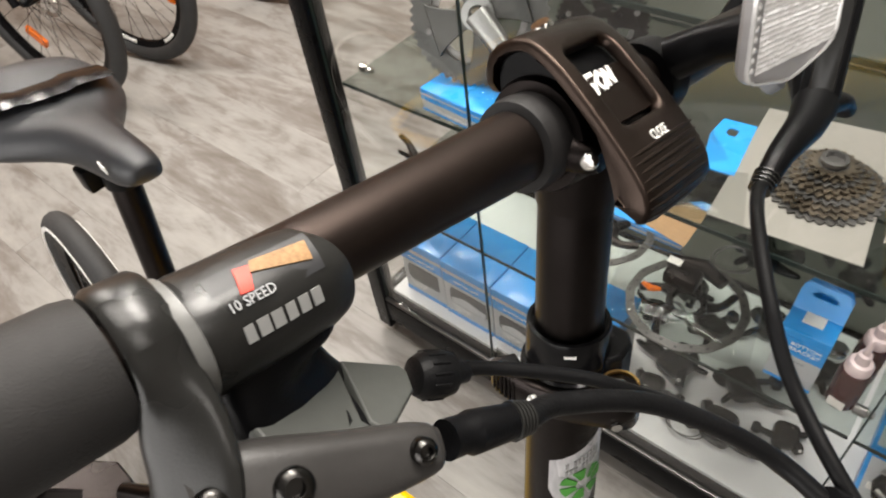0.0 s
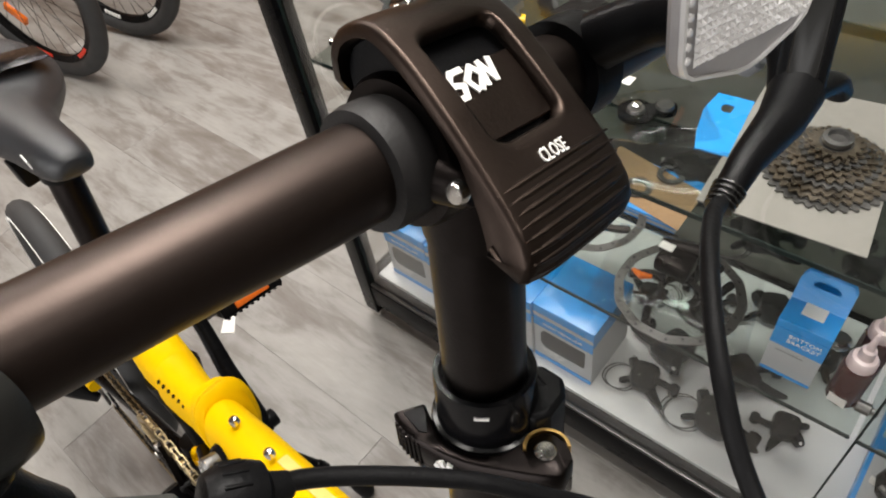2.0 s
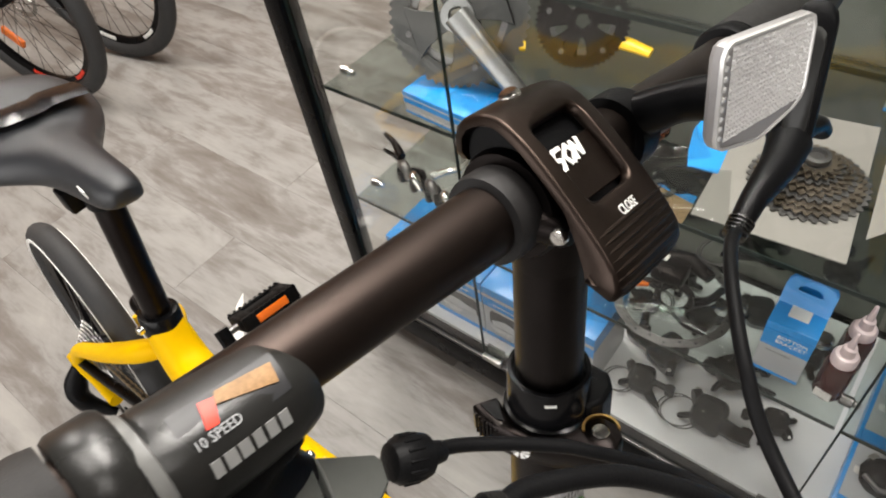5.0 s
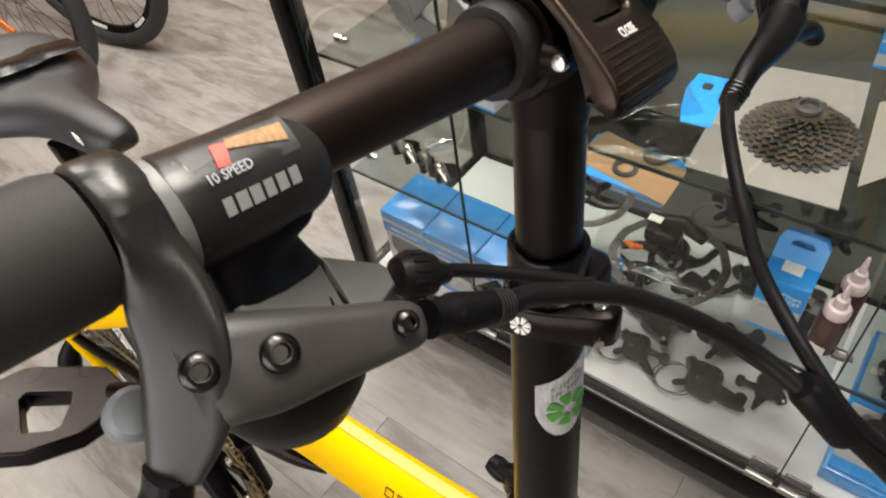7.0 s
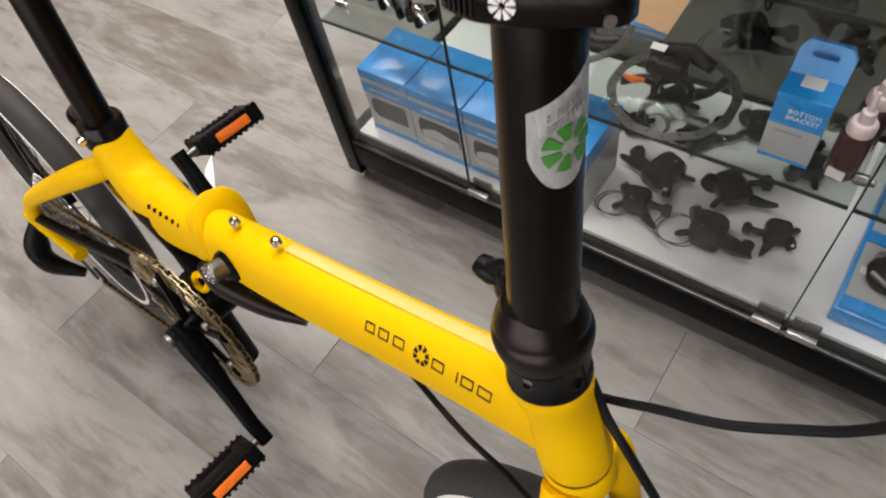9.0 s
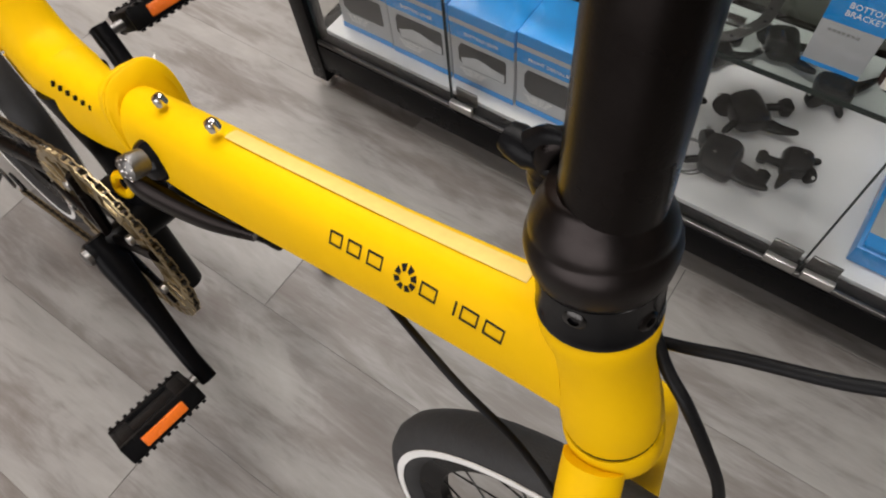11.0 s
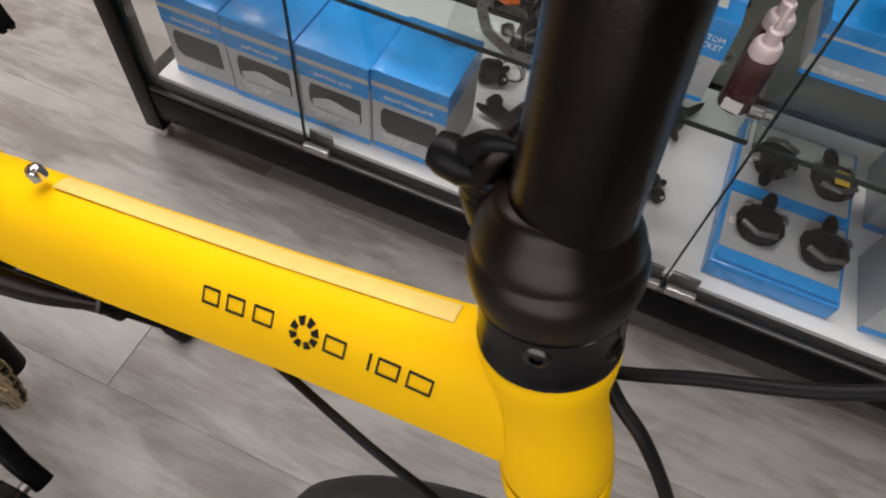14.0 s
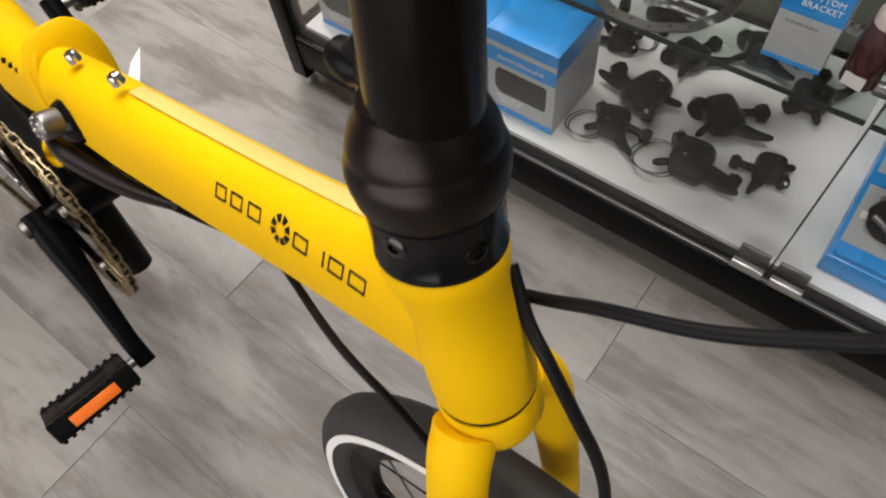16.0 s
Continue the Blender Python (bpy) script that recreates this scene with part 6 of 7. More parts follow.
def part_carton(x0, x1, y0, y1, z0, hgt, words, group, deg=0.0, band=0.36, window=True, label="blue and grey bicycle part carton with a dark window print"):
    """A carton: grey body, blue lid, blue upper band, dark octagon print, white words."""
    w, d = x1 - x0, y1 - y0
    m = turned((x0 + x1) / 2, (y0 + y1) / 2, z0, deg)
    t = thing("part_carton", m.translation, label, "carton", group)
    part("carton_body", box((0, 0, hgt * 0.5 - 0.001), (w, d, hgt - 0.002), m, 0.0012), GREY_BOX, t, "grey printed carton body")
    part("lid", box((0, 0, hgt - 0.0005), (w + 0.001, d + 0.001, 0.003), m, 0.0008), BLUE, t, "glossy blue lid")
    f = m @ Matrix.Translation((0, -d / 2, 0)) @ pose(0, 0, 0, 90)
    part("blue_band", box((0, hgt * (1 - band / 2), 0.0004), (w * 0.999, hgt * band, 0.0012), f), BLUE, t, smooth=False)
    part("grey_stripe", box((0, hgt * (1 - band * 0.42), 0.0013), (w * 0.999, hgt * 0.055, 0.0006), f), GREY_BOX, t, smooth=False)
    part("blue_base_band", box((0, hgt * 0.035, 0.0004), (w * 0.999, hgt * 0.07, 0.0012), f), BLUE, t, smooth=False)
    for s in (-1, 1):
        part("blue_side_band", box((s * (w / 2 + 0.0003), 0, hgt * (1 - band * 0.35)), (0.0012, d * 0.998, hgt * band * 0.7), m), BLUE, t, smooth=False)
    if words:
        part("title_print", lettering(words, min(0.0085, w * 1.25 / len(words)), f @ Matrix.Translation((0.006 * 0, hgt * (1 - band * 0.78), 0.0014)), 0.0002, 0.95), WHITE_INK, t, "white title print", False)
    if window:
        ww, wh, c = w * 0.38, hgt * 0.155, 0.010
        oc = [(-ww, -wh + c), (-ww + c, -wh), (ww - c * 0.3, -wh), (ww, -wh + c * 0.3), (ww, wh - c * 0.3), (ww - c * 0.3, wh), (-ww + c * 0.5, wh), (-ww, wh - c)]
        bm = bmesh.new()
        add_plate(bm, oc, 0.0008, f @ Matrix.Translation((0, hgt * 0.42, 0.0006)))
        part("window_print", bm, DARK_BOX, t, "dark octagonal window print", False)
        if words == "SHIFTING LEVER":
            lo = [(-ww * 0.84, -wh * 0.94), (ww * 0.93, -wh * 0.94), (ww * 0.95, -wh * 0.25), (ww * 0.40, -wh * 0.10), (ww * 0.05, wh * 0.12), (-ww * 0.30, wh * 0.15), (-ww * 0.90, -wh * 0.30)]
            bm = bmesh.new()
            add_plate(bm, lo, 0.0008, f @ Matrix.Translation((0, hgt * 0.42, 0.0009)))
            part("picture_print", bm, GREY_PALE, t, "pale grey product picture", False)
    for k in range(3):
        part("fine_print", add_bars(bmesh.new(), 4, w * (0.45 - 0.08 * k), hgt * 0.013, f @ Matrix.Translation((-w * 0.16, hgt * (0.22 - 0.035 * k), 0.0006)), 0.2, 0.0004, k), WHITE_INK, t, "small pale bars", False, kind="stuff")
    return t


BOTTOM = BED + 0.0005
part_carton(-0.742, -0.637, 0.551, 0.668, BOTTOM, 0.148, "REAR DERAILLEUR", "cartons on the bottom panel")
part_carton(-0.633, -0.518, 0.549, 0.668, BOTTOM, 0.148, "SHIFTING LEVER", "cartons on the bottom panel")
part_carton(-0.515, -0.4055, 0.549, 0.668, BOTTOM, 0.146, "SHIFTING LEVER", "cartons on the bottom panel")
part_carton(-0.4025, -0.291, 0.552, 0.670, BOTTOM, 0.148, "FRONT DERAILLEUR", "cartons on the bottom panel")
part_carton(0.303, 0.425, 0.560, 0.680, BOTTOM, 0.150, "", "cartons on the bottom panel", 4)
part_carton(0.440, 0.560, 0.560, 0.680, BOTTOM, 0.150, "", "cartons on the bottom panel", -2)
part_carton(0.300, 0.420, 0.735, 0.860, BOTTOM, 0.150, "", "cartons on the bottom panel", 0)


def shifter_set(x, y, z, deg, size=1.0, loop=True, blade=-48):
    """A loose trigger shifter: rounded pod, clamp band, an arm with a knob, a pointed blade and a coiled cable."""
    m = turned(x, y, z, deg) @ Matrix.Diagonal((size, size, size, 1))
    t = thing("trigger_shifter", (x, y, z), "loose black plastic trigger shifter lying on the white panel", "gear shifter", "loose trigger shifters")
    rows = []
    for k, dx, zz in ((0.72, 0.0, 0.001), (0.94, 0.0, 0.006), (1.0, 0.0, 0.014), (0.97, -0.001, 0.022), (0.84, -0.002, 0.0285), (0.58, -0.003, 0.0325), (0.22, -0.003, 0.0338)):
        ring = []
        for i in range(24):
            c, q = math.cos(i * math.pi / 12), math.sin(i * math.pi / 12)
            ring.append(m @ V((0.0235 * k * math.copysign(abs(c) ** 0.52, c) + dx, (0.0265 + 0.003 * c) * k * math.copysign(abs(q) ** 0.52, q), zz - 0.10 * k * 0.02 * c)))
        rows.append(ring)
    pod = part("pod", loft(bmesh.new(), rows), SHIFTER_BLACK, t, "rounded gloss black shifter pod", angle=28)
    part("cap_seam", lathe([(0.0168, 0.0), (0.0176, 0.0008), (0.0168, 0.0016)], m @ Matrix.Translation((-0.003, 0.0, 0.0285)), 22), PLASTIC, pod, "raised seam round the cap")
    part("cap_screw", lathe([(0.0028, 0.0), (0.0028, 0.0012), (0.0014, 0.0013)], m @ Matrix.Translation((-0.008, -0.008, 0.0322)), 10), STEEL, pod, "small steel screw")
    part("name_plate", box((0.006, -0.012, 0.0306), (0.014, 0.004, 0.0012), m @ pose(0, 0, 0, 14), 0.0004), STEEL, pod, "small metallic plate")
    band = part("clamp_band", lathe([(0.0105, -0.006), (0.0135, -0.0058), (0.0142, 0.0), (0.0135, 0.0058), (0.0105, 0.006)], m @ Matrix.Translation((-0.022, 0.016, 0.0145)) @ pose(0, 0, 0, 0, 90, 35), 20), PLASTIC, t, "black handlebar clamp band")
    part("clamp_screw", lathe([(0.0026, 0.0), (0.0026, 0.004), (0.0012, 0.0041)], m @ Matrix.Translation((-0.027, 0.025, 0.022)) @ pose(0, 0, 0, -50), 10), STEEL, band)
    part("release_arm", tube(smooth_path([m @ V((0.014, 0.004, 0.010)), m @ V((0.030, 0.003, 0.010)), m @ V((0.046, 0.000, 0.009))], 4), interp([0.0075, 0.0058, 0.0060], 9), 12, flat=0.8, power=3), SHIFTER_BLACK, t, "black release arm")
    part("arm_end", loft(bmesh.new(), [[m @ V((0.049 + px * k, py * k, zz)) for px, py in ((-0.007, -0.009), (0.002, -0.013), (0.009, -0.008), (0.010, 0.006), (0.003, 0.010), (-0.006, 0.008))] for k, zz in ((0.85, 0.001), (1.0, 0.004), (1.0, 0.013), (0.80, 0.0165))]), SHIFTER_BLACK, t, "angular black arm end", bevel=0.0012, angle=30)
    bm = bmesh.new()
    pm = m @ Matrix.Translation((0, 0, 0.006)) @ pose(0, 0, 0, 0, -4, blade)
    loft(bm, [[pm @ V((px, py * k, zz + 5.0 * (px - 0.03) ** 2)) for px, py in ((0.010, -0.011), (0.026, -0.010), (0.044, -0.0075), (0.060, -0.0035), (0.065, 0.000), (0.060, 0.0035), (0.044, 0.006), (0.026, 0.009), (0.010, 0.011))] for k, zz in ((0.9, -0.003), (1.0, -0.001), (1.0, 0.002), (0.85, 0.0035))])
    part("paddle", bm, SHIFTER_BLACK, t, "pointed black thumb paddle", bevel=0.0006, angle=50)
    part("cable_adjuster", tube([m @ V((-0.018, -0.010, 0.012)), m @ V((-0.024, -0.013, 0.0118)), m @ V((-0.033, -0.018, 0.0105)), m @ V((-0.037, -0.020, 0.0100))], [0.0046, 0.0058, 0.0054, 0.0028], 12), PLASTIC, t)
    if loop:
        pts = [m @ V((-0.036 + 0.026 * math.cos(a) - 0.005 * k, -0.012 + 0.026 * math.sin(a), 0.0025 + 0.0022 * k + 0.004 * (1 + math.sin(a * 1.7)))) for k in range(2) for a in [0.4 + 2 * math.pi * i / 20 for i in range(20)]]
        part("coiled_cable", tube(pts, 0.0013, 6), DARK_STEEL, t, "thin coiled inner cable")
    return t


shifter_set(-0.224, 0.608, BOTTOM, 11, 0.98)
shifter_set(-0.102, 0.604, BOTTOM, 2, 1.2, True, -16)
shifter_set(-0.012, 0.652, BOTTOM, 192, 0.86, False, 70)
shifter_set(-0.103, 0.700, BOTTOM, 45, 1.18, False)
shifter_set(-0.211, 0.683, BOTTOM, 160, 1.25, False, 22)
shifter_set(-0.195, 0.786, BOTTOM, 70, 1.05, False)
shifter_set(-0.300, 0.765, BOTTOM, 200, 0.85)

# shallow blue tray with four clipless pedals
tray = thing("pedal_tray", (0.182, 0.695, BOTTOM), "open blue carton tray holding black clipless pedals", "tray")
part("tray_base", box((0.182, 0.695, BOTTOM + 0.016), (0.172, 0.286, 0.032), bevel=0.0015), BLUE, tray, "blue carton tray")
part("tray_insert", box((0.182, 0.695, BOTTOM + 0.0335), (0.160, 0.272, 0.003)), GREY_BOX, tray, "grey card insert", False)
for yy in (0.566, 0.690):
    part("tray_divider", box((0.182, yy, BOTTOM + 0.0365), (0.162, 0.020, 0.004)), BLUE, tray, smooth=False)
    part("price_tag", box((0.118, yy + 0.062, BOTTOM + 0.0357), (0.020, 0.012, 0.001)), CARD_WHITE, tray, smooth=False)


def clipless_pedal(x, y, z, deg):
    m = turned(x, y, z, deg)
    t = thing("clipless_pedal", (x, y, z), "black clipless bicycle pedal with steel clip lying in the blue tray", "pedal", "pedals in the tray")
    rows = []
    for v, a, b in ((-0.030, 0.016, 0.006), (-0.026, 0.026, 0.011), (-0.006, 0.034, 0.014), (0.014, 0.030, 0.014), (0.026, 0.018, 0.009)):
        rows.append([m @ V((a * math.cos(q), v, b + b * math.sin(q))) for q in [2 * math.pi * i / 12 for i in range(12)]])
    part("pedal_body", loft(bmesh.new(), rows), BLACK_GLOSS, t)
    part("spindle", tube([m @ V((0, 0.018, 0.014)), m @ V((0, 0.040, 0.014)), m @ V((0, 0.052, 0.014))], [0.009, 0.0105, 0.007], 12), PLASTIC, t)
    for s in (-1, 1):
        part("clip_bar", box((s * 0.022, 0.004, 0.027), (0.010, 0.012, 0.006), m @ pose(0, 0, 0, 0, s * 18, s * 25), 0.001), STEEL, t, "steel clip")
    part("rear_clip", tube([m @ V((-0.024, -0.022, 0.024)), m @ V((0, -0.032, 0.025)), m @ V((0.024, -0.022, 0.024))], 0.004, 8), DARK_STEEL, t)
    return t


for px, py, dg in ((0.146, 0.630, -8), (0.232, 0.628, -4), (0.146, 0.752, 170), (0.230, 0.755, 12)):
    clipless_pedal(px, py, BOTTOM + 0.0352, dg)
tagged(part("yellow_tag", box((0.236, 0.745, BOTTOM + 0.0645), (0.020, 0.026, 0.003), None, 0.0008), YELLOW_TAPE, None), "small yellow card tag on a black pedal", "tag")


def disc_rotor(x, y, z, r, deg, label):
    """A brake rotor: holed braking band, swept arms and a black carrier."""
    m = turned(x, y, z, deg)
    t = thing("disc_rotor", (x, y, z), label, "brake rotor", "brake rotors on the shelf")
    bm = bmesh.new()
    n = 96
    wav = [(r * (1 + 0.010 * math.cos(a * 12)) * math.cos(a), r * (1 + 0.010 * math.cos(a * 12)) * math.sin(a)) for a in [2 * math.pi * i / n for i in range(n)]]
    inn = [(r * 0.85 * (1 + 0.010 * math.cos(a * 12)) * math.cos(a), r * 0.85 * (1 + 0.010 * math.cos(a * 12)) * math.sin(a)) for a in [2 * math.pi * i / n for i in range(n)]]
    add_ring(bm, wav, inn, 0.0018, m @ Matrix.Translation((0, 0, 0.010)))
    part("braking_band", bm, DARK_STEEL, t, "dull steel braking band")
    for k in range(24):
        a = 2 * math.pi * k / 24
        rr = r * (0.90 if k % 2 else 0.95)
        part("vent_hole", lathe([(0.0020, 0), (0.0020, 0.0003)], m @ Matrix.Translation((rr * math.cos(a), rr * math.sin(a), 0.0110)), 8), DARK_BOX, t, smooth=False)
    for k in range(5):
        a = 2 * math.pi * k / 5
        pts = smooth_path([m @ V((q * math.cos(a + b), q * math.sin(a + b), 0.010)) for q, b in ((r * 0.30, 0.0), (r * 0.55, 0.20), (r * 0.82, 0.50))], 4)
        part("carrier_arm", tube(pts, interp([0.009, 0.006, 0.006], len(pts)), 8, flat=1.0), BLACK, t, "black carrier arm")
    bm = bmesh.new()
    add_ring(bm, circle(r * 0.34, 32), circle(r * 0.22, 32), 0.004, m @ Matrix.Translation((0, 0, 0.010)))
    part("carrier_hub", bm, BLACK, t)
    return t


ZA, ZB = SHELF_A + 0.0005, SHELF_B + 0.0005
disc_rotor(-0.196, 0.600, ZA, 0.085, 15, "steel disc brake rotor with black carrier in a clear bag")
disc_rotor(-0.370, 0.668, ZA, 0.080, 40, "steel disc brake rotor with black carrier beside the blue cartons")


def polybag(x, y, z, sx, sy, hgt, deg, label):
    """A thin crumpled clear bag lying over a part."""
    bm = bmesh.new()
    rnd2 = random.Random(int(x * 1000))
    grid = bmesh.ops.create_grid(bm, x_segments=12, y_segments=12, size=0.5)
    for v in bm.verts:
        u, w = v.co.x, v.co.y
        edge = max(abs(u), abs(w)) * 2
        v.co = V((u * sx, w * sy, hgt * (1 - edge ** 4) * (0.75 + 0.25 * rnd2.random()) + 0.002 + 0.003 * rnd2.random()))
    bmesh.ops.transform(bm, matrix=turned(x, y, z, deg), verts=bm.verts)
    return tagged(part("polythene_bag", bm, POLYBAG, None), label, "plastic bag")


polybag(-0.205, 0.612, ZA, 0.21, 0.175, 0.030, 12, "crumpled clear polythene bag over a brake rotor")
polybag(-0.235, 0.560, ZB, 0.17, 0.09, 0.016, 20, "crumpled clear polythene bag on the glass shelf")

caliper = thing("brake_caliper", (-0.215, 0.640, ZA), "black disc brake caliper with a white price tag", "brake caliper")
part("caliper_body", box((-0.218, 0.628, ZA + 0.028), (0.050, 0.034, 0.026), Matrix.Identity(4), 0.006), BLACK, caliper)
part("caliper_half", tube([(-0.25, 0.650, ZA + 0.024), (-0.20, 0.662, ZA + 0.026), (-0.165, 0.648, ZA + 0.024)], [0.011, 0.013, 0.009], 12), BLACK, caliper)
part("price_tag", box((-0.236, 0.637, ZA + 0.0425), (0.020, 0.013, 0.001), turned(0, 0, 0, 0)), CARD_WHITE, caliper, "white price tag", False)
tagged(part("pad_spacer", tube([(-0.262, 0.596, ZA + 0.017), (-0.248, 0.590, ZA + 0.020), (-0.236, 0.598, ZA + 0.017)], [0.003, 0.0055, 0.003], 8), ORANGE, None), "small orange plastic pad spacer on the rotor", "spacer")
shifter_set(-0.150, 0.745, ZA, 30, 1.05, True)["label"] = "black trigger shifter with coiled cable on the glass shelf"
shifter_set(-0.020, 0.760, ZA, 110, 0.9, False)["label"] = "black trigger shifter standing behind the blue carton"
shifter_set(-0.290, 0.820, ZA, 60, 1.1, True)["label"] = "black trigger shifter with coiled cable on the glass shelf"

for gx, gy, gz, gd, gs in ((-0.160, 0.850, ZA, 75, 1.15), (-0.075, 0.835, ZA, -30, 1.1), (-0.110, 0.850, BOTTOM, 20, 1.1), (-0.015, 0.800, BOTTOM, 95, 1.1), (-0.265, 0.850, BOTTOM, 150, 1.1)):
    shifter_set(gx, gy, gz, gd, gs, False)["label"] = "black trigger shifter at the back of the display case"

# bottom bracket carton with hanging tab
bb = thing("hanging_carton", (-0.049, 0.590, ZA), "blue and grey bottom bracket carton with a punched hanging tab", "carton")
bm_m = turned(-0.040, 0.584, ZA, 0) @ Matrix.Diagonal((0.92, 0.92, 0.92, 1))
part("carton_body", box((0, 0, 0.042), (0.063, 0.054, 0.084), bm_m, 0.001), GREY_BOX, bb, "grey lower carton")
part("blue_top", box((0, 0, 0.0965), (0.0634, 0.0544, 0.025), bm_m, 0.001), BLUE, bb, "blue upper carton")
part("front_band", box((0, -0.0273, 0.078), (0.0630, 0.0012, 0.034), bm_m), BLUE, bb, smooth=False)
lm = bm_m @ Matrix.Translation((0, -0.0281, 0.080)) @ pose(0, 0, 0, 90)
part("title_print", lettering("BOTTOM\nBRACKET", 0.0098, lm @ Matrix.Translation((0.006, 0, 0)), 0.0002, 0.95), WHITE_INK, bb, "white BOTTOM BRACKET print", False)
part("code_bars", add_bars(bmesh.new(), 7, 0.034, 0.0032, bm_m @ Matrix.Translation((-0.005, -0.0274, 0.050)) @ pose(0, 0, 0, 90), 0.25), GREY_PRINT, bb, "row of small grey bars", False)
part("base_band", box((0, -0.0273, 0.0025), (0.063, 0.0012, 0.005), bm_m), BLUE, bb, smooth=False)
bm = bmesh.new()
tabm = bm_m @ Matrix.Translation((0, 0.012, 0.108)) @ pose(0, 0, 0, 62)
outer = [(-0.0317, 0), (0.0317, 0), (0.0317, 0.030), (0.024, 0.042), (-0.024, 0.042), (-0.0317, 0.030)]
inner = [(-0.014, 0.024), (0.014, 0.024), (0.016, 0.028), (0.010, 0.033), (-0.010, 0.033), (-0.016, 0.028)]
add_ring(bm, outer, inner, 0.0012, tabm)
add_plate(bm, outer, 0.0004, tabm @ Matrix.Translation((0, 0, -0.02)))
part("hanging_tab", bm, BLUE, bb, "blue card tab with punched slot", False)
part("price_tag", box((0.0, 0.002, 0.1098), (0.026, 0.020, 0.001), bm_m), CARD_WHITE, bb, "white price tag", False)


def oil_bottle(x, y, z, deg):
    m = turned(x, y, z, deg)
    t = thing("oil_bottle", (x, y, z), "dark red oil bottle with a white spout cap", "bottle", "oil bottles")
    part("bottle_body", lathe([(0.014, 0.0), (0.0175, 0.002), (0.0178, 0.060), (0.0165, 0.068), (0.010, 0.073), (0.009, 0.078)], m, 24), OIL, t, "bottle of dark red oil")
    part("cap", lathe([(0.0150, 0.064), (0.0150, 0.080), (0.0125, 0.084), (0.0085, 0.085), (0.0075, 0.098), (0.0045, 0.100), (0.0022, 0.124), (0.0016, 0.125)], m, 20), MILKY, t, "white spout cap")
    part("tag", box((0, -0.0175, 0.012), (0.020, 0.0016, 0.014), m), CARD_WHITE, t, "white tag", False)
    return t


oil_bottle(0.022, 0.572, ZA, -10)
oil_bottle(0.028, 0.622, ZA, 15)
tagged(part("shelf_clip", lathe([(0.012, 0.0), (0.013, 0.002), (0.013, 0.010), (0.010, 0.013)], turned(-0.005, 0.640, ZA), 18), CHROME, None), "round chrome nut on the glass shelf", "nut")

# silver brake levers on shelf A
rim_brake = thing("brake_lever_pair", (-0.70, 0.60, ZA), "silver and black brake lever with calliper on the glass shelf", "brake lever")
part("lever_arm", tube(smooth_path([(-0.800, 0.660, ZA + 0.030), (-0.765, 0.645, ZA + 0.034), (-0.735, 0.628, ZA + 0.026)], 5), interp([0.005, 0.006, 0.009], 11), 10), BLACK, rim_brake, "black lever arm")
for k, (x, y) in enumerate(((-0.715, 0.612), (-0.680, 0.602), (-0.640, 0.596), (-0.600, 0.590))):
    part("lever_link", tube(smooth_path([(x - 0.022, y + 0.012, ZA + 0.012), (x, y - 0.004 * (k % 2), ZA + 0.024), (x + 0.020, y - 0.012, ZA + 0.010)], 4), interp([0.006, 0.010, 0.007], 9), 10), CHROME if k % 2 else DARK_STEEL, rim_brake, "polished alloy link")
    part("barrel", lathe([(0.006, 0), (0.007, 0.002), (0.007, 0.018), (0.005, 0.02)], turned(x + 0.004, y - 0.014, ZA + 0.002), 12), PLASTIC, rim_brake)
for x, y, dg in ((-0.700, 0.612, 20), (-0.645, 0.600, -15), (-0.600, 0.594, 30)):
    bm = bmesh.new()
    lm3 = turned(x, y, ZA, dg)
    loft(bm, [[lm3 @ V((q, w * k, z + 0.002)) for q, w in ((-0.026, -0.006), (-0.010, -0.013), (0.014, -0.011), (0.026, -0.004), (0.026, 0.005), (0.012, 0.012), (-0.012, 0.010), (-0.026, 0.005))] for k, z in ((0.85, 0.0), (1.0, 0.006), (0.9, 0.016), (0.55, 0.021))])
    part("lever_body", bm, BLACK_GLOSS, rim_brake, "gloss black lever body", angle=35)
part("long_lever", tube(smooth_path([(-0.790, 0.640, ZA + 0.010), (-0.755, 0.632, ZA + 0.016), (-0.715, 0.618, ZA + 0.018)], 5), interp([0.005, 0.0065, 0.008], 11), 10, flat=0.6), BLACK_GLOSS, rim_brake, "black lever blade")
part("silver_blade", tube(smooth_path([(-0.650, 0.612, ZA + 0.030), (-0.628, 0.632, ZA + 0.036), (-0.612, 0.648, ZA + 0.034)], 4), interp([0.007, 0.005, 0.004], 9), 8), CHROME, rim_brake, "polished blade")

